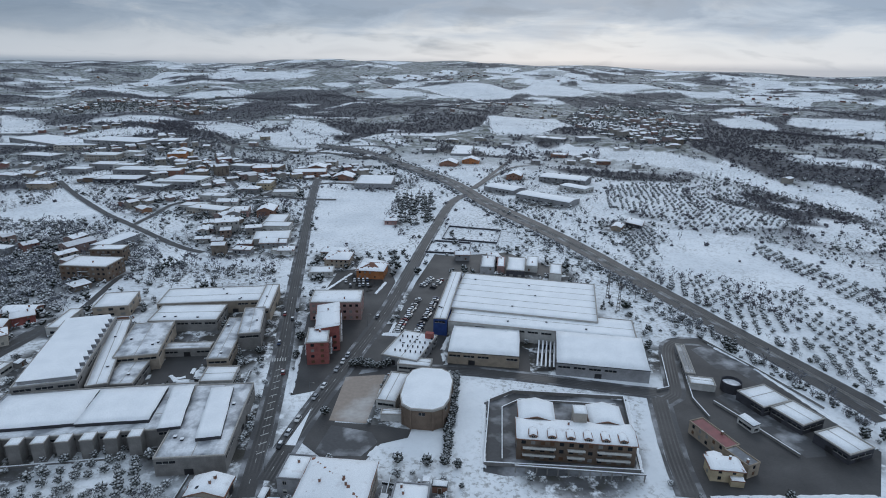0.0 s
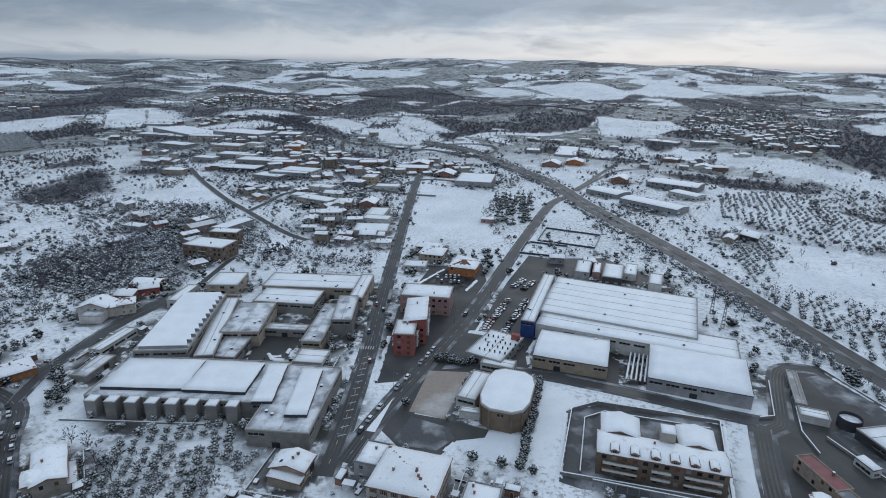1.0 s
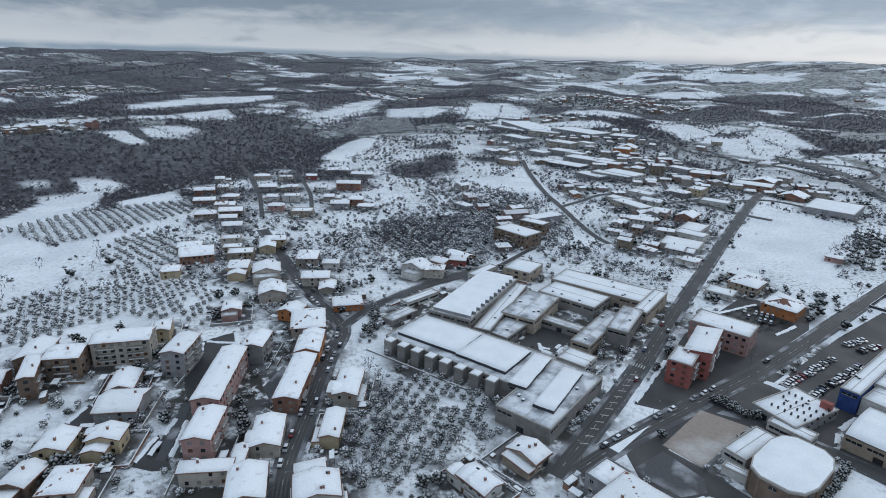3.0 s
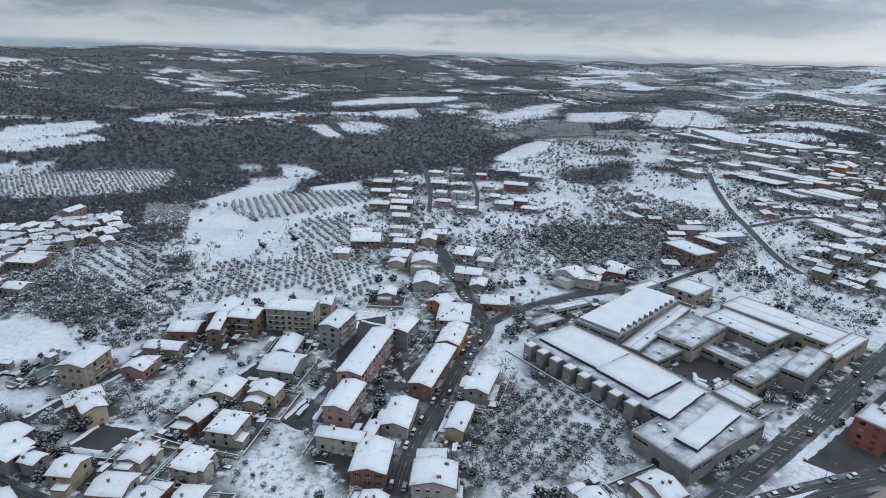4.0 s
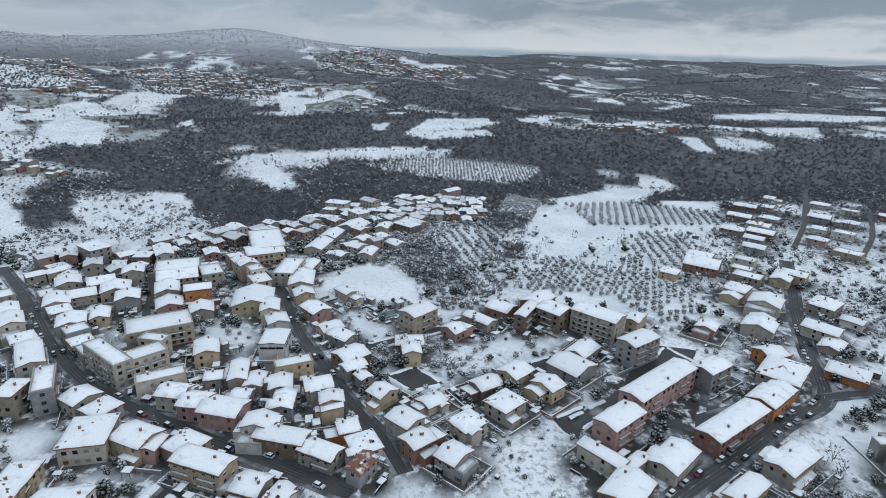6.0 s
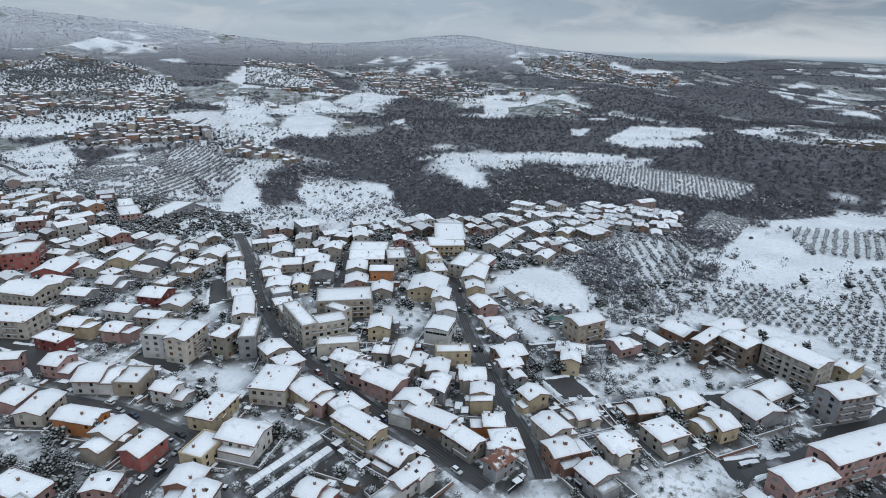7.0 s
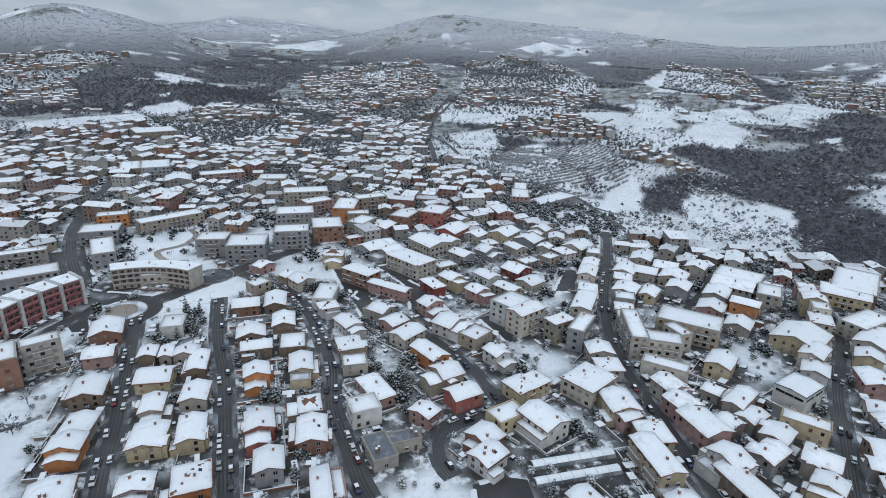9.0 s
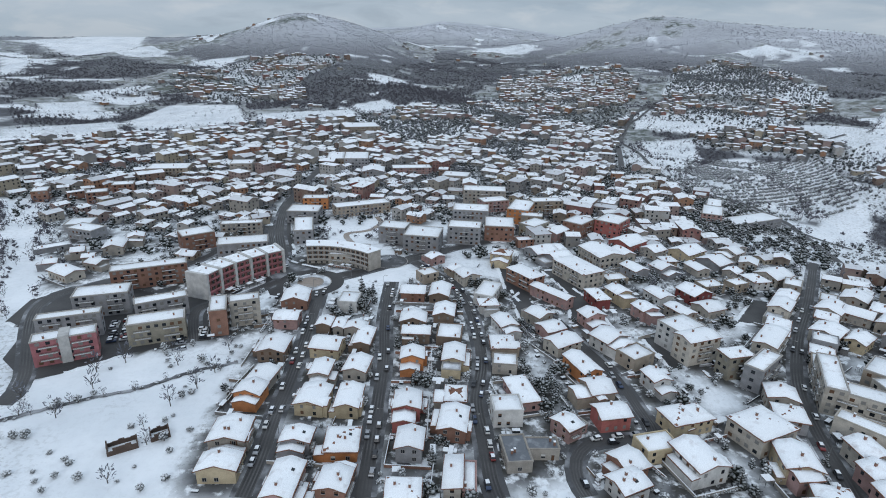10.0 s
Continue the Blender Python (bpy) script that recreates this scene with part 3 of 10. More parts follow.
# brushwood between the plots
BRUSH = []
BRUSH.append([(-376, 463), (-329, 472), (-271, 446), (-256, 420), (-349, 426)])
BRUSH.append([(-327, 397), (-277, 385), (-237, 330), (-228, 281), (-240, 281)])
BRUSH.append([(-252, 414), (-220, 401), (-185, 328), (-217, 353)])
BRUSH.append([(-242, 331), (-208, 305), (-207, 282), (-201, 243), (-215, 248), (-232, 270)])
BRUSH.append([(-243, 399), (-233, 424), (-191, 370), (-194, 340)])
BRUSH.append([(-365, -59), (-339, -7), (-285, 2), (-279, -18), (-310, -51)])
BRUSH.append([(-345, 24), (-387, 40), (-347, 43), (-314, 28)])
BRUSH.append([(-338, -62), (-343, -36), (-300, -8), (-283, -13), (-295, -35)])
BRUSH.append([(-569, -532), (-619, -451), (-554, -385), (-515, -444)])
BRUSH.append([(-353, -57), (-335, -23), (-310, 5), (-277, -9), (-289, -30)])
# asphalt yards and parking lots
PAVED = []
PAVED.append([(-27, 265), (-17, 340), (-6, 397), (12, 392), (6, 362), (-2, 288), (-6, 266)])
PAVED.append([(-63, 207), (-74, 286), (-70, 358), (-37, 371), (-30, 339), (-43, 237), (-53, 211)])
PAVED.append([(15, 162), (18, 204), (30, 212), (58, 212), (78, 208), (69, 161), (22, 160)])
PAVED.append([(-126, 215), (-129, 239), (-112, 241), (-108, 218)])
PAVED.append([(116, 256), (133, 263), (146, 237), (162, 176), (145, 153), (82, 151), (90, 203)])
PAVED.append([(170, -163), (176, -188), (158, -213), (109, -227), (91, -178), (99, -176), (120, -167), (141, -151), (151, -146)])
PAVED.append([(176.5, -188), (190, -196), (193, -220), (182, -236), (166, -244), (130, -224), (158, -214)])
PAVED.append([(-50, -219), (-61, -234), (-59, -194), (-51, -192)])
PAVED.append([(-232, 101), (-231, 121), (-215, 114), (-219, 107)])
PAVED.append([(29, 258), (43, 251), (40, 222), (27, 229), (3, 233), (3, 242)])
PAVED.append([(99, -286), (76, -293), (91, -342), (108, -342)])
PAVED.append([(-31, 278), (-4, 276), (-3, 262), (-34, 265)])
PAVED.append([(-176, 105), (-186, 121), (-164, 113), (-164, 102)])
PAVED.append([(-50, -270), (-70, -247), (-57, -210), (-49, -230)])
PAVED.append([(-8, 389), (47, 404), (75, 373), (74, 354), (0, 362)])
PAVED.append([(-163, 55), (-157, 60), (-189, 84), (-213, 104), (-217, 117), (-231, 105), (-217, 97), (-205, 85), (-186, 78), (-171, 63)])
PAVED.append([(-125, 215), (-128, 240), (-114, 245), (-111, 221)])
PAVED.append([(-76, 312), (-60, 355), (-36, 340), (-41, 317), (-57, 314), (-66, 300)])
PAVED.append([(-54, -76), (-64, -76), (-71, -72), (-69, -64), (-62, -61), (-51, -66)])
PAVED.append([(-85, -239), (-92, -219), (-94, -185), (-88, -180), (-79, -202)])
PAVED.append([(-78, -180), (-80, -155), (-84, -130), (-87, -109), (-83, -108), (-79, -127), (-74, -148), (-73, -173)])
PAVED.append([(-180, -19), (-190, -8), (-179, 6), (-171, -6)])
PAVED.append([(-202, 40), (-211, 51), (-201, 53), (-194, 46)])
PAVED.append([(-163, 50), (-174, 63), (-152, 59), (-156, 54)])
PAVED.append([(-205, -35), (-230, -3), (-225, -1), (-199, -32)])
PAVED.append([(-126, 213), (-132, 235), (-114, 215), (-119, 213)])
PAVED.append([(82, -240), (86, -279), (77, -276), (68, -269), (53, -261), (55, -254), (72, -247), (68, -222), (76, -225)])
PAVED.append([(104, -376), (94, -372), (74, -275), (92, -294)])
PAVED.append([(-54, -250), (-62, -242), (-55, -214), (-52, -224)])
PAVED.append([(-75, -259), (-97, -262), (-106, -242), (-91, -228), (-83, -198), (-75, -195), (-83, -224), (-78, -248)])
PAVED.append([(-104, -177), (-110, -177), (-112, -152), (-106, -150)])
PAVED.append([(-182, -219), (-190, -216), (-169, -189), (-157, -192)])
PAVED.append([(-76, -176), (-78, -172), (-82, -133), (-77, -135)])
PAVED.append([(-55, 180), (-53, 207), (-46, 222), (-41, 211), (-41, 189), (-28, 188), (-11, 185), (-12, 180), (-22, 176), (-26, 167), (-41, 167)])
PAVED.append([(-47, 211), (-38, 242), (-32, 266), (4, 266), (0, 247), (2, 236), (-3, 230), (-33, 223)])
# the clay court
COURT = []
COURT.append([(-43.5, 190), (-42.3, 222.5), (-25, 225), (-28.7, 188.3)])
# open ground with single trees and bushes
SPARSE = []
SPARSE.append([(152, -134), (152, -147), (118, -166), (85, -176), (75, -163), (74, -132), (75, -106), (74, -84), (121, -86)])
SPARSE.append([(-370, -13), (-412, 18), (-422, 54), (-379, 50), (-361, 2)])
SPARSE.append([(51, 591), (170, 526), (159, 381), (117, 346), (77, 446)])
SPARSE.append([(-520, -390), (-554, -338), (-490, -290), (-401, -281), (-346, -263)])
SPARSE.append([(-554, -486), (-548, -339), (-411, -245), (-346, -255), (-443, -384)])
SPARSE.append([(-197, -27), (-218, 1), (-187, 40), (-170, 21), (-175, -9)])
SPARSE.append([(-542, 166), (-444, 214), (-270, 153), (-262, 123), (-297, 85)])
SPARSE.append([(-254, 32), (-228, 75), (-207, 89), (-174, 58), (-196, 28)])
SPARSE.append([(-404, 420), (-287, 424), (-220, 311), (-251, 289), (-266, 266)])
SPARSE.append([(-423, 127), (-356, 177), (-284, 139), (-252, 100), (-279, 79)])
# mixed trees between houses and plots
THICKET = []
THICKET.append([(-751, 964), (-236, 1009), (-111, 435), (-209, 363), (-239, 280)])
THICKET.append([(-387, -83), (-440, 60), (-284, 64), (-238, 10), (-269, -23)])
THICKET.append([(-628, 193), (-371, 271), (-239, 198), (-250, 152), (-324, 94)])
THICKET.append([(-634, -273), (-669, -12), (-383, 47), (-351, -49), (-435, -187)])
THICKET.append([(294, -389), (210, -366), (167, -305), (199, -304), (209, -253), (219, -253)])
THICKET.append([(247, -451), (226, -464), (178, -367), (205, -366)])
# yards under thin slush
SLUSHY = []
SLUSHY.append([(124, 254), (134, 259), (149, 231), (141, 221), (136, 234), (128, 235)])
SLUSHY.append([(117, 211), (128, 217), (142, 178), (140, 173), (132, 172)])
SLUSHY.append([(-161, 57), (-158, 59), (-184, 79), (-191, 80), (-170, 64)])
SLUSHY.append([(82, -250), (83, -274), (69, -267), (56, -260), (71, -250), (71, -233)])
SLUSHY.append([(-45, 171), (-42, 187), (-26, 183), (-23, 177), (-28, 169), (-40, 169)])
SLUSHY.append([(-37, 225), (-35, 234), (-24, 235), (-22, 230)])
# width and course of each road
ROADS = []
ROADS.append((6.6, [(-62, 148), (-65, 171), (-69, 199), (-75, 236), (-87, 301), (-106, 406), (-139, 590), (-153, 683)]))
ROADS.append((6.8, [(-58, 156), (-53, 190), (-43, 237), (-30, 303), (-11, 441), (9, 568), (31, 611)]))
ROADS.append((6.4, [(-23, 229), (5, 230), (38, 225), (87, 214), (102, 213)]))
ROADS.append((6.4, [(91, 209), (100, 212), (115, 258), (135, 262)]))
ROADS.append((7.2, [(92, 209), (85, 174), (82, 151)]))
ROADS.append((6.5, [(-208, 969), (-133, 914), (-70, 812), (3, 669), (42, 552), (96, 428), (130, 332), (152, 267), (168, 222), (176, 195)]))
ROADS.append((6.5, [(-225, 1003), (-137, 946), (-65, 830), (8, 691), (49, 570), (103, 441), (137, 341), (159, 275), (175, 229), (183, 205)]))
ROADS.append((6.4, [(-110, 73), (-129, 88), (-150, 110), (-177, 138), (-199, 162), (-241, 173), (-283, 185), (-320, 198), (-377, 217)]))
ROADS.append((4.8, [(-199, 162), (-206, 182), (-209, 207), (-211, 238), (-208, 268)]))
ROADS.append((4.8, [(-297, -139), (-256, -99), (-213, -71), (-189, -52), (-159, -28), (-142, -12), (-124, 1)]))
ROADS.append((5.6, [(-266, -288), (-213, -218), (-179, -176), (-154, -139), (-142, -112), (-133, -83), (-126, -60), (-120, -39), (-114, -20), (-112, -13)]))
ROADS.append((5.6, [(0, -273), (-19, -242), (-26, -216), (-28, -182), (-27, -155), (-22, -130), (-22, -107), (-22, -89), (-23, -81)]))
ROADS.append((4.8, [(-63, -211), (-72, -178), (-80, -148), (-82, -121), (-82, -110), (-76, -107), (-66, -106), (-57, -104), (-51, -97), (-49, -88), (-50, -81)]))
ROADS.append((5.6, [(50, -237), (50, -217), (50, -183), (50, -147), (51, -122), (51, -100), (52, -84)]))
ROADS.append((5.6, [(13, -242), (15, -199), (14, -162), (15, -128), (16, -104), (17, -83)]))
ROADS.append((6.4, [(46, -245), (26, -259), (-2, -282), (-18, -298)]))
ROADS.append((6.4, [(51, -246), (10, -270), (-31, -300), (-51, -310)]))
ROADS.append((6.4, [(76, -260), (90, -301), (101, -340)]))
ROADS.append((7.2, [(81, -283), (94, -334), (101, -393), (99, -472), (93, -563)]))
ROADS.append((5.6, [(75, -243), (91, -222), (107, -208), (98, -177)]))
ROADS.append((5.6, [(150, -131), (153, -149), (185, -213), (167, -243), (132, -269), (117, -316)]))
ROADS.append((4.8, [(-317, -491), (-341, -449), (-334, -399), (-291, -298)]))
ROADS.append((4.8, [(-557, -718), (-615, -784), (-680, -812)]))
ROADS.append((5.6, [(-439, 639), (-382, 575), (-310, 502), (-262, 460), (-203, 409), (-175, 392)]))
ROADS.append((4, [(-209, 202), (-207, 236), (-201, 284), (-207, 336), (-203, 348)]))
ROADS.append((4.8, [(-27, -439), (-55, -378), (-76, -337), (-88, -316)]))
ROADS.append((4.8, [(-262, 460), (-261, 495), (-261, 534), (-241, 550), (-204, 542), (-171, 646)]))
ROADS.append((5.6, [(-245, 643), (-219, 603), (-190, 584), (-151, 568), (-110, 568)]))
ROADS.append((4.8, [(-162, 608), (-139, 656), (-100, 656), (-63, 632), (-52, 624)]))
ROADS.append((4, [(-222, 611), (-203, 646), (-169, 636), (-159, 600), (-179, 570), (-205, 564)]))
ROADS.append((4, [(35, 636), (61, 707), (98, 790), (139, 826)]))
ROADS.append((4, [(-409, 235), (-495, 279), (-639, 346)]))
ROADS.append((4, [(-399, 277), (-469, 320), (-577, 372)]))
ROADS.append((4.8, [(-289, -122), (-313, -140), (-330, -158)]))
ROADS.append((4, [(-195, -142), (-240, -167), (-267, -186)]))
ROADS.append((4, [(-359, -918), (-422, -1055), (-510, -1199), (-618, -1335)]))
ROADS.append((4.8, [(-563, -1291), (-388, -993), (-325, -750), (-284, -586), (-287, -510), (-321, -472), (-337, -393), (-360, -368)]))
ROADS.append((7, [(-239, -578), (-391, -1010), (-483, -1158), (-629, -1324), (-721, -1372)]))
ROADS.append((5, [(-64, -1202), (-191, -1872), (-268, -2045)]))
ROADS.append((6, [(-301, -773), (-416, -1037), (-475, -1118), (-612, -1331)]))
ROADS.append((8, [(-417, 1042), (-328, 904), (-261, 916), (-187, 914), (-117, 859)]))
ROADS.append((5, [(-1028, 1126), (-1370, 1569), (-1650, 1977)]))
ROADS.append((5, [(-482, 273), (-777, 403), (-909, 453)]))
ROADS.append((6, [(-209, 929), (-188, 964), (-143, 984), (-98, 973), (-83, 929), (-101, 888), (-153, 901), (-193, 919)]))
ROADS.append((6, [(-269, 723), (-245, 774), (-234, 821), (-243, 879), (-270, 918), (-317, 952), (-342, 943), (-322, 863), (-279, 763)]))
ROADS.append((5, [(32, 637), (61, 725), (103, 871)]))
# ---- ground ----
def ground_material():
    m = bpy.data.materials.new("snowy_land")
    m.use_nodes = True
    nt = m.node_tree
    b = nt.nodes["Principled BSDF"]
    b.inputs["Roughness"].default_value, b.inputs["Specular IOR Level"].default_value = 0.75, 0.2
    pos = nt.nodes.new("ShaderNodeNewGeometry").outputs["Position"]

    def noise_at(scale, detail=5.0, rough=0.6):
        n = nt.nodes.new("ShaderNodeTexNoise")
        n.inputs["Scale"].default_value, n.inputs["Detail"].default_value, n.inputs["Roughness"].default_value = scale, detail, rough
        nt.links.new(pos, n.inputs["Vector"])
        return n.outputs[0]

    def span(value, a, c, lo=0.0, hi=1.0):
        n = nt.nodes.new("ShaderNodeMapRange")
        n.interpolation_type = "SMOOTHSTEP"
        for k, v in ((1, a), (2, c), (3, lo), (4, hi)):
            n.inputs[k].default_value = v
        nt.links.new(value, n.inputs[0])
        return n.outputs[0]

    def mix(f, a, c, blend="MIX"):
        n = nt.nodes.new("ShaderNodeMix")
        n.data_type, n.blend_type = "RGBA", blend
        for k, v in ((0, f), (6, a), (7, c)):
            if isinstance(v, tuple):
                n.inputs[k].default_value = (*v, 1)
            elif isinstance(v, (int, float)):
                n.inputs[k].default_value = v
            else:
                nt.links.new(v, n.inputs[k])
        return n.outputs[2]

    def maths(op, a, c):
        n = nt.nodes.new("ShaderNodeMath")
        n.operation = op
        for k, v in ((0, a), (1, c)):
            if isinstance(v, (int, float)):
                n.inputs[k].default_value = v
            else:
                nt.links.new(v, n.inputs[k])
        return n.outputs[0]

    cover = nt.nodes.new("ShaderNodeAttribute")
    cover.attribute_name = "cover"
    cov = nt.nodes.new("ShaderNodeSeparateColor")
    nt.links.new(cover.outputs["Color"], cov.inputs[0])
    rough_land, wood, field = cov.outputs[0], cov.outputs[1], cov.outputs[2]
    snow = mix(span(noise_at(0.02), 0.35, 0.7), (0.84, 0.86, 0.88), (0.68, 0.71, 0.74))
    weeds = mix(span(noise_at(0.9), 0.3, 0.7), (0.15, 0.145, 0.13), (0.33, 0.32, 0.305))
    # tufts and bare earth show through the snow of rough land
    bare = maths("MULTIPLY", span(noise_at(0.42, 7.0, 0.70), 0.48, 0.62), rough_land)
    land = mix(bare, snow, weeds)
    litter = mix(span(noise_at(0.12, 6.0, 0.6), 0.45, 0.66), (0.062, 0.062, 0.069), (0.135, 0.138, 0.152))
    # litter on the southern heights pales upward: snow, and distance haze in its colour
    alt = nt.nodes.new("ShaderNodeSeparateXYZ")
    nt.links.new(pos, alt.inputs[0])
    litter = mix(maths("MULTIPLY", span(alt.outputs[2], 35.0, 170.0, 0.0, 0.95), span(alt.outputs[1], -650.0, -250.0, 1.0, 0.0)), litter, (0.47, 0.48, 0.51))
    land = mix(wood, land, litter)
    # a patchwork of ploughed, grassy and white fields far out
    vor = nt.nodes.new("ShaderNodeTexVoronoi")
    vor.inputs["Scale"].default_value = 0.0062
    wob = nt.nodes.new("ShaderNodeVectorMath")
    wob.operation = "ADD"
    nt.links.new(pos, wob.inputs[0])
    wn = nt.nodes.new("ShaderNodeTexNoise")
    wn.inputs["Scale"].default_value = 0.006
    nt.links.new(pos, wn.inputs["Vector"])
    ws = nt.nodes.new("ShaderNodeVectorMath")
    ws.operation = "SCALE"
    ws.inputs["Scale"].default_value = 160
    nt.links.new(wn.outputs["Color"], ws.inputs[0])
    nt.links.new(ws.outputs[0], wob.inputs[1])
    nt.links.new(wob.outputs[0], vor.inputs["Vector"])
    tone = nt.nodes.new("ShaderNodeSeparateColor")
    nt.links.new(vor.outputs["Color"], tone.inputs[0])
    grass = mix(tone.outputs[1], (0.060, 0.072, 0.055), (0.15, 0.15, 0.13))
    grass = mix(span(noise_at(0.05, 8.0, 0.75), 0.40, 0.66), grass, (0.46, 0.48, 0.50))
    patch = mix(span(tone.outputs[0], 0.36, 0.44), land, grass)
    land = mix(maths("MULTIPLY", field, maths("SUBTRACT", 1.0, maths("MULTIPLY", wood, 0.85))), land, patch)
    # yards, beds and trodden ground round the houses
    paving = mix(span(noise_at(0.11, 3.0), 0.40, 0.60), (0.085, 0.085, 0.088), (0.052, 0.050, 0.044))
    trod = maths("MULTIPLY", span(noise_at(0.15, 6.0, 0.62), 0.38, 0.50), cover.outputs["Alpha"])
    land = mix(trod, land, paving)
    nt.links.new(land, b.inputs["Base Color"])
    bp = nt.nodes.new("ShaderNodeBump")
    bp.inputs["Strength"].default_value, bp.inputs["Distance"].default_value = 0.5, 0.6
    nt.links.new(noise_at(0.5, 6.0, 0.7), bp.inputs["Height"])
    nt.links.new(bp.outputs[0], b.inputs["Normal"])
    return m


LAND = ground_material()


def inside(poly, x, y):
    """Which of the points (arrays) lie in the polygon."""
    res = np.zeros(np.shape(x), bool)
    for (xa, ya), (xb, yb) in zip(poly, poly[1:] + poly[:1]):
        cross = (ya > y) != (yb > y)
        res ^= cross & (x < (xb - xa) * (y - ya) / (yb - ya + 1e-12) + xa)
    return res


def wood_cover(x, y):
    """How thickly woods stand, 0 to 1."""
    r = np.hypot(x, y)
    n = 0.40 * value_noise(x, y, 240, 3) + 0.34 * value_noise(x, y, 95, 4) + 0.26 * value_noise(x, y, 38, 5)
    az = np.degrees(np.arctan2(-x, y))
    turn = np.where(az < -60, az + 360, az)
    bias = np.interp(turn, [-60, -30, -10, 10, 35, 60, 85, 110, 150, 190, 205, 220], [0.05, 0.02, -0.07, -0.06, 0.01, 0.09, 0.09, 0.05, 0.05, 0.05, -0.02, -0.02])
    bias = bias + 0.03 * smooth(1300, 2400, r) + 0.09 * smooth(1100, 1800, r) * smooth(42, 55, turn) * smooth(110, 98, turn) + 0.11 * smooth(1500, 2200, r) * smooth(92, 104, turn) * smooth(202, 194, turn)
    c = smooth(0.54, 0.60, n + bias) * smooth(480, 620, r)
    for poly in WOODS:
        c = np.maximum(c, inside(poly, x, y) * smooth(0.30, 0.40, n))
    for poly in FIELDS + GROVES:
        c = np.where(inside(poly, x, y), 0, c)
    for poly in TOWN:
        c = np.where(inside(poly, x, y), 0.35 * c, c)
    return c


def plots(x, y):
    """1 close to houses and in the built-up quarters, 0 in the open."""
    p = np.zeros_like(x)
    for hx, hy, L, W, _ in FOOTPRINTS:
        near = (np.abs(x - hx) < 40) & (np.abs(y - hy) < 40)
        d = np.hypot(x[near] - hx, y[near] - hy) - 0.4 * max(L, W)
        p[near] = np.maximum(p[near], 1 - smooth(3, 13, d))
    for hx, hy, r in FAR:
        near = (np.abs(x - hx) < 25) & (np.abs(y - hy) < 25)
        p[near] = np.maximum(p[near], 1.0 - 1.0 * smooth(r, r + 14, np.hypot(x[near] - hx, y[near] - hy)))
    for poly in FIELDS + GROVES + ORCHARD:
        p = np.where(inside(poly, x, y), 0, p)
    return p


def ground():
    n = 540
    u = np.linspace(-1, 1, n)
    axis = np.sign(u) * (760 * np.abs(u) + 4240 * np.abs(u) ** 3.2)
    X, Y = np.meshgrid(axis, axis + 0.0)
    Z = terrain(X, Y)
    co = np.stack([X, Y, Z], -1).reshape(-1, 3)
    k = np.arange(n * n).reshape(n, n)
    quads = np.stack([k[:-1, :-1], k[:-1, 1:], k[1:, 1:], k[1:, :-1]], -1).reshape(-1, 4)
    me = bpy.data.meshes.new("ground")
    me.from_pydata(co.tolist(), [], quads.tolist())
    x, y = co[:, 0], co[:, 1]
    r = np.hypot(x, y)
    rough = 0.20 + 0.5 * smooth(0.4, 0.7, value_noise(x, y, 60, 1)) + 0.35 * smooth(300, 600, r)
    for poly in FIELDS:
        rough = np.where(inside(poly, x, y), 0.05 + 0.2 * smooth(0.45, 0.75, value_noise(x, y, 22, 6)) + 0.22 * smooth(250, 500, r) + (0.15 + 0.5 * value_noise(x, y, 140, 8)) * smooth(550, 950, r), rough)
    for poly in ORCHARD + GROVES:
        rough = np.where(inside(poly, x, y), 0.25 + 0.4 * smooth(300, 500, r), rough)
    for poly in ROUGH:
        rough = np.where(inside(poly, x, y), 1.0, rough)
    far = smooth(650, 1100, r)
    for poly in FIELDS:
        far = np.where(inside(poly, x, y), 0, far)
    col = np.stack([rough, wood_cover(x, y), far, plots(x, y)], -1)
    at = me.color_attributes.new("cover", "FLOAT_COLOR", "POINT")
    at.data.foreach_set("color", col.ravel().astype(np.float32))
    me.polygons.foreach_set("use_smooth", np.ones(len(me.polygons), bool))
    me.materials.append(LAND)
    return tagged(new("ground", me), "snow-covered land with fields, tufts of weeds and bare patches", "ground", kind="structure")


# ---- building tools ----
def mesh_of(name, verts, faces, mats, slots=None, soft=False):
    me = bpy.data.meshes.new(name)
    me.from_pydata([tuple(v) for v in verts], [], faces)
    for m in mats if isinstance(mats, (list, tuple)) else [mats]:
        me.materials.append(m)
    if slots is not None:
        me.polygons.foreach_set("material_index", slots)
    if soft:
        me.polygons.foreach_set("use_smooth", np.ones(len(me.polygons), bool))
    return me


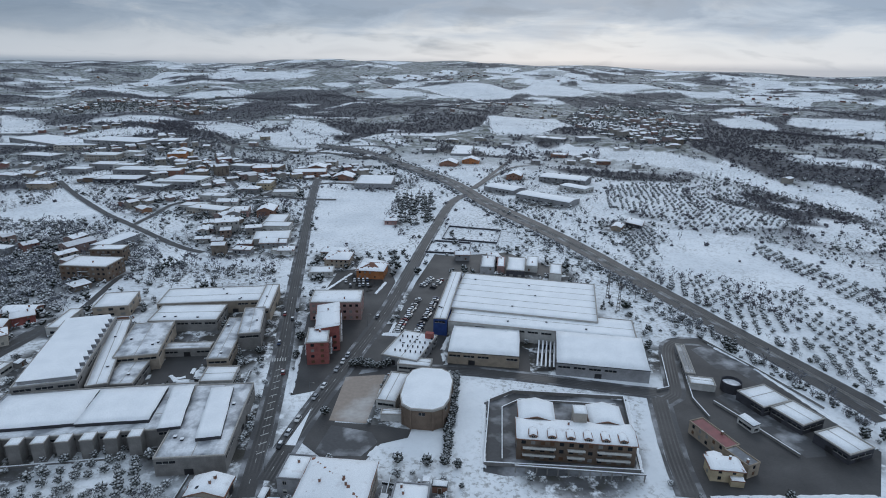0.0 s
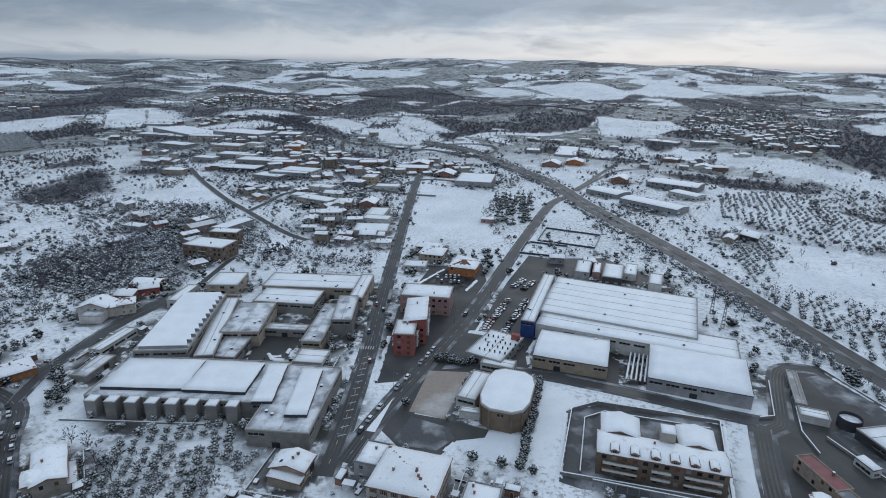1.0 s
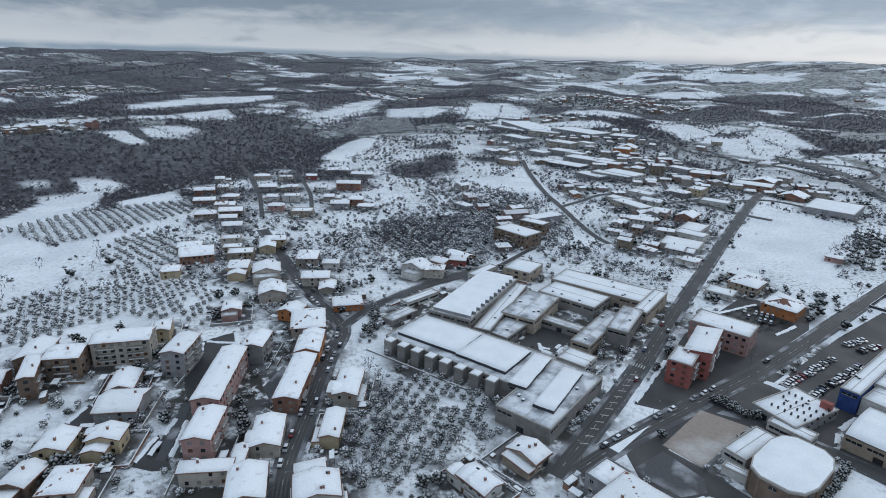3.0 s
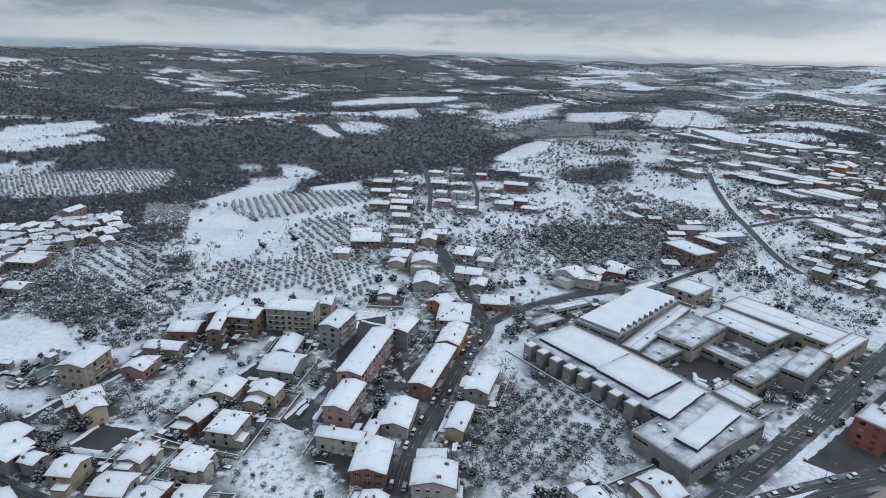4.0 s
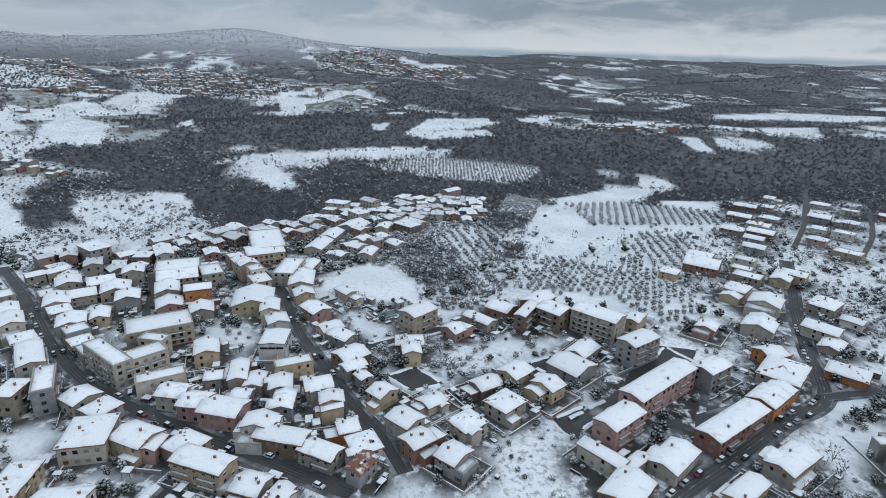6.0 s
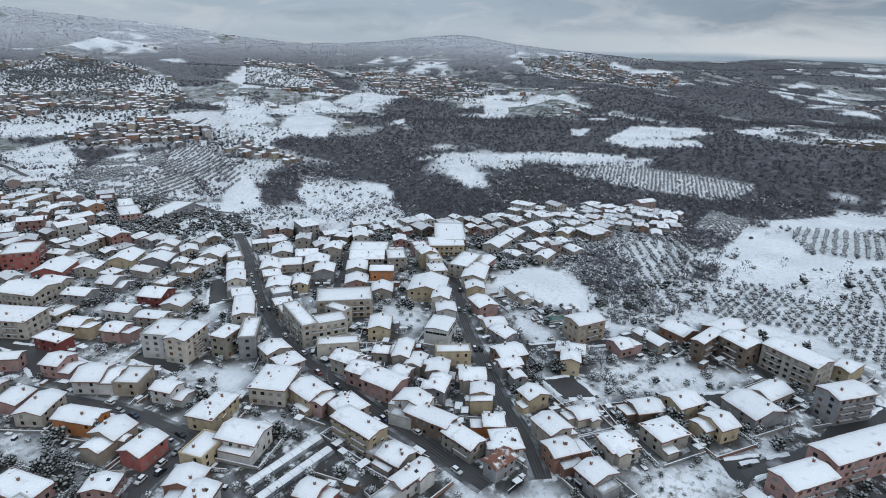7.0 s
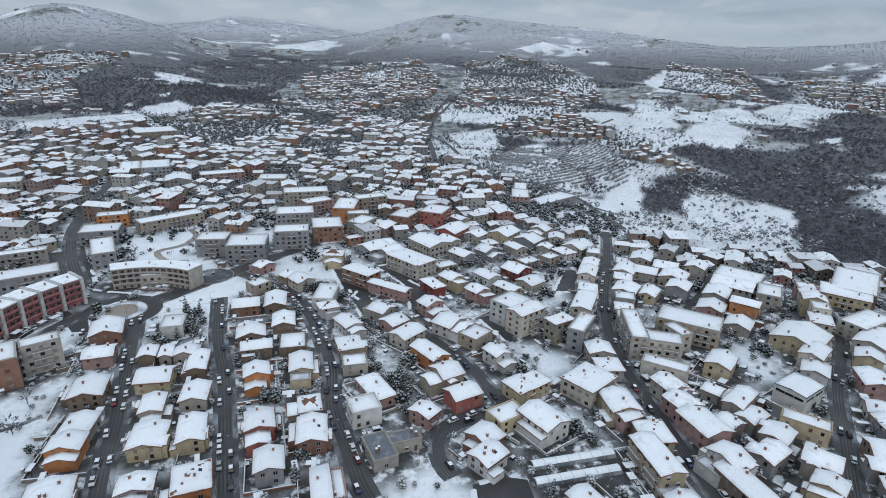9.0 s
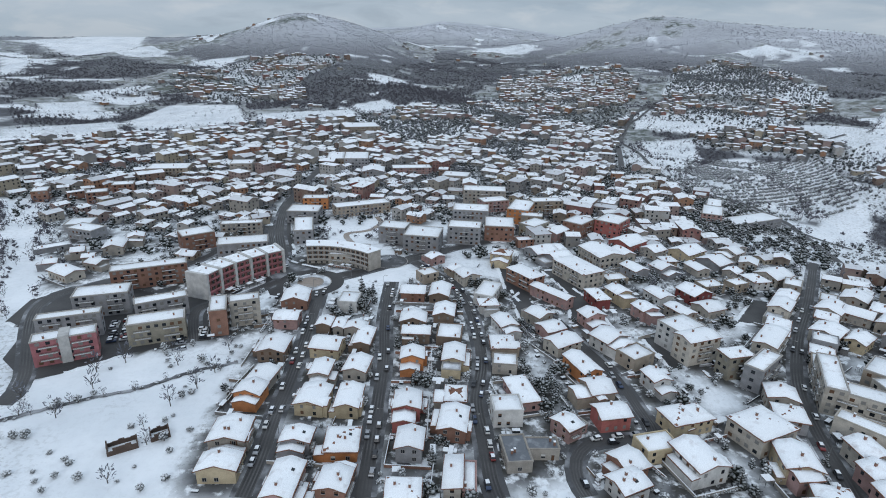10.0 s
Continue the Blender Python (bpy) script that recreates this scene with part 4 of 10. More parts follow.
class Shell:
    """Gathers vertices and faces of one mesh."""

    def __init__(self):
        self.v, self.f, self.s = [], [], []

    def box(self, x0, x1, y0, y1, z0, z1, slot=0, m=None, floor=True):
        k = len(self.v)
        pts = [(x, y, z) for z in (z0, z1) for x, y in ((x0, y0), (x1, y0), (x1, y1), (x0, y1))]
        self.v += [tuple(m @ Vector(p)) for p in pts] if m is not None else pts
        fs = [(4, 5, 6, 7), (0, 1, 5, 4), (1, 2, 6, 5), (2, 3, 7, 6), (3, 0, 4, 7)] + ([(3, 2, 1, 0)] if floor else [])
        self.f += [tuple(k + i for i in q) for q in fs]
        self.s += [slot] * len(fs)

    def prism(self, pts, y0, y1, slot=0):
        """A closed outline in x, z swept along y."""
        k, n = len(self.v), len(pts)
        self.v += [(x, y0, z) for x, z in pts] + [(x, y1, z) for x, z in pts]
        self.f += [tuple(k + i for i in range(n)), tuple(k + n + i for i in reversed(range(n)))]
        self.f += [(k + (i + 1) % n, k + i, k + n + i, k + n + (i + 1) % n) for i in range(n)]
        self.s += [slot] * (n + 2)

    def add(self, verts, faces, slot=0):
        k = len(self.v)
        self.v += [tuple(p) for p in verts]
        self.f += [tuple(k + i for i in q) for q in faces]
        self.s += [slot] * len(faces)

    def mesh(self, name, mats, soft=False):
        return mesh_of(name, self.v, self.f, mats, self.s, soft)


def child(name, data, parent, m=None, label=""):
    ob = new(name, data)
    ob.parent = parent
    if m is not None:
        ob.matrix_basis = m
    return tagged(ob, label)


WALLS = {
    "cream": (0.50, 0.46, 0.40), "beige": (0.37, 0.34, 0.30), "yellow": (0.50, 0.415, 0.28), "ochre": (0.37, 0.315, 0.255), "orange": (0.50, 0.21, 0.085),
    "red": (0.36, 0.125, 0.11), "darkred": (0.23, 0.065, 0.06), "pink": (0.40, 0.26, 0.24), "brick": (0.27, 0.15, 0.11), "brown": (0.20, 0.15, 0.115),
    "grey": (0.29, 0.29, 0.30), "white": (0.58, 0.57, 0.55), "olive": (0.30, 0.275, 0.22), "tan": (0.33, 0.275, 0.215), "dark": (0.06, 0.06, 0.07),
    "blue": (0.03, 0.06, 0.20), "rose": (0.41, 0.17, 0.18), "ruined": (0.105, 0.075, 0.06), "concrete": (0.25, 0.24, 0.23),
}
WALL_WORDS = {
    "cream": "cream plastered", "beige": "weathered beige plastered", "yellow": "yellow plastered", "ochre": "ochre plastered", "orange": "orange painted", "red": "coral red painted",
    "darkred": "dark red painted", "pink": "dusty pink plastered", "brick": "red-brown brick", "brown": "brown plastered", "grey": "grey plastered", "white": "whitewashed", "olive": "olive plastered",
    "tan": "tan clad", "dark": "dark metal clad", "blue": "blue clad", "rose": "rose-red painted", "ruined": "blackened brick", "concrete": "stained concrete",
}
WALL = {k: material("wall_" + k, c, 0.9, dark=tuple(0.62 * a for a in c), scale=0.35, fine=9, amount=0.7, per_object=0.16, bump=0.1) for k, c in WALLS.items()}
TILE = material("roof_tile", (0.24, 0.115, 0.075), 0.85, dark=(0.12, 0.075, 0.06), scale=0.8, fine=5, amount=0.8)
METAL_DARK = material("dark_metal", (0.06, 0.06, 0.065), 0.45, 0.6, scale=1.0)
METAL_GREY = material("galvanised_metal", (0.22, 0.225, 0.23), 0.5, 0.6, scale=1.0)
GLASS = material("window_glass", (0.022, 0.026, 0.032), 0.15, dark=(0.012, 0.014, 0.017), scale=0.6, spec=0.35, bump=0)
SHUTTER_G = material("green_shutter", (0.06, 0.085, 0.06), 0.7, scale=2.0)
SHUTTER_B = material("brown_shutter", (0.13, 0.07, 0.04), 0.7, scale=2.0)
SHUTTER_GREY = material("grey_shutter", (0.24, 0.235, 0.225), 0.7, scale=2.0)
FRAME_W = material("white_frame", (0.62, 0.61, 0.58), 0.6, scale=2.0)
STONE = material("stone_sill", (0.42, 0.40, 0.37), 0.85, scale=1.5)
RED_FLAT = material("red_terrace", (0.26, 0.10, 0.10), 0.6, dark=(0.16, 0.08, 0.08), scale=0.3, fine=8, amount=0.7)
WET_FLAT = material("wet_bitumen", (0.11, 0.12, 0.135), 0.35, dark=(0.36, 0.38, 0.40), scale=0.22, fine=6, amount=0.8, edges=(0.5, 0.7), spec=0.5)


def relief(name, xs, zs, cells, mats):
    """One connected stepped panel facing -y: cells[row][column] = (how far it stands out, material slot); it closes on the wall plane."""
    bm = bmesh.new()
    rows, cols = len(zs) - 1, len(xs) - 1
    depth = lambda r, c: cells[r][c][0] if 0 <= r < rows and 0 <= c < cols else 0.0

    def face(pts, slot):
        f = bm.faces.new([bm.verts.new(p) for p in pts])
        f.material_index = slot

    for r in range(rows):
        for c in range(cols):
            d, slot = cells[r][c]
            x0, x1, z0, z1 = xs[c], xs[c + 1], zs[r], zs[r + 1]
            face([(x0, -d, z0), (x1, -d, z0), (x1, -d, z1), (x0, -d, z1)], slot)
            for (dr, dc), (p, q) in {(-1, 0): ((x0, z0), (x1, z0)), (1, 0): ((x1, z1), (x0, z1)), (0, -1): ((x0, z1), (x0, z0)), (0, 1): ((x1, z0), (x1, z1))}.items():
                e = depth(r + dr, c + dc)
                if e < d - 1e-6:
                    face([(p[0], -e, p[1]), (q[0], -e, q[1]), (q[0], -d, q[1]), (p[0], -d, p[1])], slot)
    bmesh.ops.remove_doubles(bm, verts=bm.verts[:], dist=1e-5)
    me = bpy.data.meshes.new(name)
    bm.to_mesh(me)
    bm.free()
    for m in mats:
        me.materials.append(m)
    return me


def window_mesh(name, w, h, shutter=None):
    xs, zs = [-w / 2 - 0.08, -w / 2, -0.05, 0.05, w / 2, w / 2 + 0.08], [-0.08, 0, h, h + 0.09]
    pane, bar = (0.02, 1), (0.06, 0)
    row = [bar, pane, bar, pane, bar]
    sill, head = [(0.12, 0)] * 5, [(0.07, 0)] * 5
    if shutter:
        xs = [-w / 2 - 0.6] + xs + [w / 2 + 0.6]
        row, sill, head = [(0.07, 2)] + row + [(0.07, 2)], [(0.05, 2)] + sill + [(0.05, 2)], [(0.05, 2)] + head + [(0.05, 2)]
    return relief(name, xs, zs, [sill, row, head], [STONE, GLASS, shutter or STONE])


def lowered_mesh(name, w, h, mat):
    zs = [-0.08, 0, h * 0.45, h * 0.63, h * 0.81, h, h + 0.05]
    bar = (0.05, 0)
    rows = [[(0.12, 0)] * 3, [bar, (0.02, 1), bar]] + [[bar, (0.035 + 0.012 * (k % 2), 2), bar] for k in range(3)] + [[bar] * 3]
    return relief(name, [-w / 2 - 0.07, -w / 2, w / 2, w / 2 + 0.07], zs, rows, [STONE, GLASS, mat])


WINDOWS = [
    window_mesh("window", 1.1, 1.4, SHUTTER_B), window_mesh("window", 1.1, 1.4, SHUTTER_G), lowered_mesh("window", 1.2, 1.4, SHUTTER_B),
    lowered_mesh("window", 1.3, 1.4, FRAME_W), window_mesh("window", 1.2, 1.3), window_mesh("window", 1.1, 1.9, SHUTTER_B),
]


def door_mesh():
    side, leaf, panel = (0.10, 0), (0.05, 1), (0.08, 1)
    rows = [[side, leaf, panel, leaf, side] if k % 2 else [side, leaf, leaf, leaf, side] for k in range(7)] + [[side] * 5]
    return relief("door", [-0.65, -0.52, -0.38, 0.38, 0.52, 0.65], [0, 0.2, 0.65, 0.8, 1.25, 1.4, 1.9, 2.05, 2.2], rows, [STONE, SHUTTER_B])


def garage_mesh():
    rows = [[(0.09, 0), (0.05 if k % 2 else 0.035, 0), (0.09, 0)] for k in range(8)]
    return relief("garage_door", [-1.5, -1.38, 1.38, 1.5], [0.3 * k for k in range(9)], rows, [METAL_DARK])


def balcony_mesh(width, mat):
    """A slab with a railing of bars and a snowed-on edge, standing out of the wall along -y."""
    s = Shell()
    s.box(-width / 2, width / 2, -1.3, 0.0, -0.18, 0, 0)
    s.box(-width / 2, width / 2, -1.32, -1.26, 0.92, 1.0, 1)
    n = int(width / 0.28)
    for k in range(n + 1):
        x = -width / 2 + 0.03 + (width - 0.06) * k / n
        s.box(x - 0.02, x + 0.02, -1.30, -1.27, 0, 0.92, 1)
    for x in (-width / 2 + 0.03, width / 2 - 0.03):
        s.box(x - 0.03, x + 0.03, -1.3, 0, 0.92, 1.0, 1)
        s.box(x - 0.02, x + 0.02, -1.3, 0, 0.3, 0.36, 1)
    s.box(-width / 2 + 0.1, width / 2 - 0.1, -1.24, -0.75, 0, 0.08, 2)
    return s.mesh("balcony", [mat, METAL_DARK, SNOW])


BALCONY = {w: balcony_mesh(w, STONE) for w in (3.2, 6.4)}


def chimney_mesh():
    s = Shell()
    s.box(-0.32, 0.32, -0.32, 0.32, -1.0, 1.1, 0)
    for x in (-0.27, 0.27):
        s.box(x - 0.05, x + 0.05, -0.28, 0.28, 1.1, 1.32, 0)
    s.box(-0.42, 0.42, -0.42, 0.42, 1.32, 1.42, 1)
    s.box(-0.38, 0.38, -0.38, 0.38, 1.42, 1.56, 2)
    return s.mesh("chimney", [WALL["brick"], STONE, SNOW])


CHIMNEY, DOOR, GARAGE = chimney_mesh(), door_mesh(), garage_mesh()


def skylight_mesh():
    s = Shell()
    s.box(-0.6, 0.6, -0.5, 0.5, 0, 0.12, 0)
    s.box(-0.5, 0.5, -0.4, 0.4, 0.12, 0.15, 1)
    return s.mesh("skylight", [METAL_DARK, GLASS])


SKYLIGHT = skylight_mesh()


def snow_sheet(pts_z, x0, x1, y0, y1, nx, ny, thick, rng, wave=0.05):
    """A blanket of snow over a rectangle; pts_z gives the roof's height at x, y. Its rim is ragged."""
    xs, ys = np.linspace(x0, x1, nx), np.linspace(y0, y1, ny)
    top, low = [], []
    for i, x in enumerate(xs):
        for j, y in enumerate(ys):
            edge = i in (0, nx - 1) or j in (0, ny - 1)
            px, py = x, y
            if edge:
                px += rng.uniform(-0.12, 0.12) * (i not in (0, nx - 1)) + (rng.uniform(0, 0.22) if i == 0 else -rng.uniform(0, 0.22) if i == nx - 1 else 0)
                py += rng.uniform(0, 0.22) if j == 0 else -rng.uniform(0, 0.22) if j == ny - 1 else 0
            z = pts_z(px, py)
            top.append((px, py, z + (thick * 0.55 if edge else thick + rng.uniform(-wave, wave))))
            low.append((px, py, z + 0.004))
    n = nx * ny
    f = [(i * ny + j, (i + 1) * ny + j, (i + 1) * ny + j + 1, i * ny + j + 1) for i in range(nx - 1) for j in range(ny - 1)]
    ring = [j for j in range(ny)] + [i * ny + ny - 1 for i in range(1, nx)] + [(nx - 1) * ny + j for j in range(ny - 2, -1, -1)] + [i * ny for i in range(nx - 2, 0, -1)]
    f += [(a, b, n + b, n + a) for a, b in zip(ring, ring[1:] + ring[:1])]
    return top + low, f

# ---- roads and yards ----
PAINT = material("road_paint", (0.55, 0.55, 0.53), 0.7, dark=(0.16, 0.16, 0.16), scale=0.5, fine=6, amount=0.9, edges=(0.4, 0.7))
CLAY = material("clay_court", (0.30, 0.25, 0.21), 0.6, dark=(0.52, 0.51, 0.50), scale=0.05, fine=12, amount=0.8, edges=(0.5, 0.7))


def spline(pts, step):
    """Points every step metres along a smooth line through pts."""
    p = np.array([pts[0]] + list(pts) + [pts[-1]], float)
    out = []
    for i in range(1, len(p) - 2):
        n = max(2, int(np.hypot(*(p[i + 1] - p[i])) / step))
        for k in range(n):
            t = k / n
            out.append(0.5 * (2 * p[i] + (p[i + 1] - p[i - 1]) * t + (2 * p[i - 1] - 5 * p[i] + 4 * p[i + 1] - p[i + 2]) * t**2 + (3 * p[i] - p[i - 1] - 3 * p[i + 1] + p[i + 2]) * t**3))
    out.append(p[-2])
    return np.array(out)


def ribbon(line, offs, lift, uneven=0.0, seed=0):
    """Strips along a line between neighbouring offsets, laid on the land."""
    d = np.gradient(line, axis=0)
    d /= np.hypot(d[:, 0], d[:, 1])[:, None] + 1e-9
    nrm = np.stack([-d[:, 1], d[:, 0]], -1)
    rng = np.random.default_rng(seed)
    cols = []
    for k, o in enumerate(offs):
        oo = o + (rng.uniform(-uneven, uneven, len(line)) if k in (0, len(offs) - 1) else 0)
        p = line + nrm * np.reshape(oo * np.ones(len(line)), (-1, 1))
        z = np.maximum(terrain(p[:, 0], p[:, 1]), terrain(line[:, 0], line[:, 1])) + lift + 0.12 * smooth(300, 900, np.hypot(p[:, 0], p[:, 1])) * 8
        cols.append(np.column_stack([p, z]))
    n, m = len(line), len(offs)
    v = np.stack(cols, 1).reshape(-1, 3)
    f = [(i * m + j, (i + 1) * m + j, (i + 1) * m + j + 1, i * m + j + 1) for i in range(n - 1) for j in range(m - 1)]
    return v.tolist(), [q[::-1] for q in f]


ROAD_LINES = []
for number, (width, pts) in enumerate(ROADS):
    line = spline(pts, 4.0)
    ROAD_LINES.append((width, line))
    v, f = ribbon(line, [-width / 2, -0.43 * width, -0.36 * width, -0.24 * width, -0.16 * width, -0.05 * width, 0.05 * width, 0.16 * width, 0.24 * width, 0.36 * width, 0.43 * width, width / 2], 0.10 + 0.004 * (number % 7), 0.25, number)
    tagged(new("road", mesh_of("road", v, f, [ASPHALT, WORN, SLUSH], [(2, 1, 0, 1, 0, 1, 0, 1, 0, 1, 2)[k % 11] for k in range(len(f))])), "wet dark asphalt road cleared of snow", "road", kind="structure")
    # trodden slush and kerbs along both sides
    if width >= 4.5 and math.hypot(*line[len(line) // 2]) < 520:
        for sgn in (-1, 1):
            v, f = ribbon(line, sorted([sgn * (width / 2 - 0.1), sgn * (width / 2 + 1.3)]), 0.075, 0.12, number + 50)
            tagged(new("pavement", mesh_of("pavement", v, f, SLUSH)), "narrow pavement covered with grey slush", "pavement", kind="structure")


def yard(poly, mat, lift, name, label):
    bm = bmesh.new()
    vs = [bm.verts.new((x, y, 0)) for x, y in poly]
    face = bm.faces.new(vs)
    bmesh.ops.triangulate(bm, faces=[face])
    for _ in range(3):
        bmesh.ops.subdivide_edges(bm, edges=[e for e in bm.edges if e.calc_length() > 9], cuts=1, use_grid_fill=False)
        bmesh.ops.triangulate(bm, faces=bm.faces[:])
    for q in bm.verts:
        q.co.z = ground_z(q.co.x, q.co.y) + lift
    bmesh.ops.recalc_face_normals(bm, faces=bm.faces[:])
    if sum(fc.normal.z for fc in bm.faces) < 0:
        bmesh.ops.reverse_faces(bm, faces=bm.faces[:])
    me = bpy.data.meshes.new(name)
    bm.to_mesh(me)
    bm.free()
    me.materials.append(mat)
    return tagged(new(name, me), label, name, kind="structure")


for number, poly in enumerate(PAVED):
    yard(poly, SLUSH if number in (2, 12) else ASPHALT, 0.055 + 0.004 * (number % 4), "yard", "wet asphalt yard with patches of slush")
for poly in SLUSHY:
    yard(poly, SLUSH, 0.085, "yard", "yard with thin grey slush and wheel tracks")
for poly in COURT:
    yard(poly, CLAY, 0.13, "court", "bare wet clay sports court with a little snow")
# ---- houses, apartment blocks, halls ----
FOOTPRINTS = []
NEAR = 150.0


def roof_parts(L, W, h, roof, rng, over, pitch, wall):
    """Meshes of a building's walls, roof and snow. x runs along the length; the eaves lie at h."""
    body, cover = Shell(), Shell()
    base = -2.5
    a, b = L / 2, W / 2
    rise = b * math.tan(radians(pitch))
    t = 0.22
    if roof in ("gable", "tile_gable"):
        body.add([(x, y, z) for x in (-a, a) for y, z in ((-b, base), (b, base), (b, h), (0, h + rise), (-b, h))],
                 [(0, 4, 3, 2, 1), (5, 6, 7, 8, 9), (0, 5, 9, 4), (1, 2, 7, 6), (2, 3, 8, 7), (3, 4, 9, 8)])
        k = rise / b
        o = b + over
        for sgn in (-1, 1):
            q = [(0, h + rise), (sgn * o, h + rise - k * o), (sgn * o, h + rise - k * o + t), (0, h + rise + t)]
            n = len(cover.v)
            cover.v += [(x, y, z) for x in (-a - over, a + over) for y, z in q]
            fs = [(0, 1, 2, 3), (7, 6, 5, 4), (0, 4, 5, 1), (1, 5, 6, 2), (2, 6, 7, 3)]
            cover.f += [tuple(n + i for i in (f if sgn > 0 else f[::-1])) for f in fs]
            cover.s += [0] * len(fs)
        height = lambda x, y: h + rise + t - k * abs(y)
        nx, ny = max(4, int(L / 2.2)), 7
        sheet = snow_sheet(height, -a - over + 0.08, a + over - 0.08, -o + 0.10, o - 0.10, nx, ny, 0.17, rng)
    elif roof == "hip":
        o, oa = b + over, a + over
        k = math.tan(radians(pitch))
        r = max(a - b, 0.01)
        top = h + b * k
        low = h - over * k
        body.box(-a, a, -b, b, base, h)
        ring = [(-oa, -o, low), (oa, -o, low), (oa, o, low), (-oa, o, low)]
        ridge = [(-r, 0, top), (r, 0, top)]
        n = len(ring)
        cover.add(ring + ridge + [(x, y, z + t) for x, y, z in ring + ridge],
                  [(0, 1, 7, 6), (1, 2, 8, 7), (2, 3, 9, 8), (3, 0, 6, 9), (6, 7, 11, 10), (7, 8, 11), (8, 9, 10, 11), (9, 6, 10), (3, 2, 1, 0)])
        height = lambda x, y: min(top, low + k * min(o - abs(y), oa - abs(x))) + t
        sheet = snow_sheet(height, -oa + 0.1, oa - 0.1, -o + 0.1, o - 0.1, max(7, int(L / 1.6)), 9, 0.16, rng)
    elif roof == "shed":
        k = math.tan(radians(7))
        body.add([(x, y, z) for x in (-a, a) for y, z in ((-b, base), (b, base), (b, h + 2 * b * k), (-b, h))],
                 [(0, 3, 2, 1), (4, 5, 6, 7), (0, 4, 7, 3), (1, 2, 6, 5), (2, 3, 7, 6)])
        o = b + over
        q = [(-o, h - over * k), (o, h + (2 * b + over) * k)]
        cover.add([(x, y, z + dz) for x in (-a - over, a + over) for y, z in q for dz in (0, t)],
                  [(0, 2, 3, 1), (4, 5, 7, 6), (1, 3, 7, 5), (0, 4, 6, 2), (0, 1, 5, 4), (2, 6, 7, 3)])
        height = lambda x, y: h + (y + b) * k + t
        sheet = snow_sheet(height, -a - over + 0.08, a + over - 0.08, -o + 0.1, o - 0.1, max(4, int(L / 4)), max(4, int(W / 4)), 0.15, rng)
    else:
        body.box(-a, a, -b, b, base, h)
        rim, up = 0.28, 0.38
        e = 0.12
        for x0, x1, y0, y1 in ((-a - e, a + e, -b - e, -b + rim), (-a - e, a + e, b - rim, b + e), (-a - e, -a + rim, -b + rim, b - rim), (a - rim, a + e, -b + rim, b - rim)):
            cover.box(x0, x1, y0, y1, h - 0.12, h + up, 0)
        cover.box(-a + rim, a - rim, -b + rim, b - rim, h, h + 0.06, 0)
        height = lambda x, y: h + 0.06
        sheet = snow_sheet(height, -a + rim + 0.1, a - rim - 0.1, -b + rim + 0.1, b - rim - 0.1, max(4, int(L / 3.5)), max(4, int(W / 3.5)), 0.16, rng)
    return body, cover, sheet, height


def far_windows(L, W, h, floors, rng, step, blind, wide=0.45):
    s = Shell()
    for side, (run, off) in enumerate(((L, W / 2), (W, L / 2), (L, W / 2), (W, L / 2))):
        n = int((run - 1.2) / step)
        m = pose(0, 0, 0, 0, 0, 90 * side)
        for f in range(floors):
            z = f * h / floors + 0.9
            for i in range(n):
                if rng.random() < blind:
                    continue
                x = (i + 0.5) * (run - 1.2) / n - (run - 1.2) / 2
                s.box(x - wide, x + wide, -off - 0.06, -off, z, z + 1.35, rng.choice((0, 0, 1, 2, 2)), m, False)
    return s


ROAD_POINTS = np.array([(px, py, width / 2) for width, line in ROAD_LINES for px, py in line])


def off_road(p, margin):
    return bool((np.hypot(ROAD_POINTS[:, 0] - p.x, ROAD_POINTS[:, 1] - p.y) > ROAD_POINTS[:, 2] + margin).all())


def annex(home, part, m, wall):
    """One more volume of a house, with its own roof and snow."""
    body, cover, (v, f), _ = part
    ob = child("annex", body.mesh("annex", WALL[wall]), home, m)
    child("roof", cover.mesh("roof", TILE), ob)
    child("snow", mesh_of("snow", v, f, SNOW_ROOF, soft=True), ob)


def outgrow(home, L, W, h, pitch, wall, rng):
    """A cross gable and a lean-to, as most houses here have grown over the years."""
    side = rng.choice((-1, 1))
    if L > 8 and rng.random() < 0.62:
        out, wide = rng.uniform(0.9, 2.6), L * rng.uniform(0.34, 0.5)
        at = rng.choice((-1, 1)) * (L - wide) / 2 * rng.uniform(0.5, 1.0)
        if off_road(home.matrix_world @ Vector((at, side * (W / 2 + out + 0.6), 0)), 1.0):
            deep = W / 2 + out
            low = rng.choice((0.03, 0.5, 1.0))
            annex(home, roof_parts(deep, wide, h - low, "gable", rng, 0.45, pitch * 0.95, wall), pose(at, side * deep / 2, 0, 0, 0, 90), wall)
    if rng.random() < 0.7:
        side = -side
        out, wide = rng.uniform(1.8, 3.4), L * rng.uniform(0.35, 0.85)
        at = rng.choice((-1, 1)) * (L - wide) / 2
        if off_road(home.matrix_world @ Vector((at, side * (W / 2 + out), 0)), 0.8):
            m = pose(at, side * (W / 2 + out / 2), 0, 0, 0, 0 if side < 0 else 180)
            annex(home, roof_parts(wide, out, rng.uniform(2.3, 2.9) if h < 6 or rng.random() < 0.6 else h - 2.6, "shed", rng, 0.2, 8, wall), m, wall)


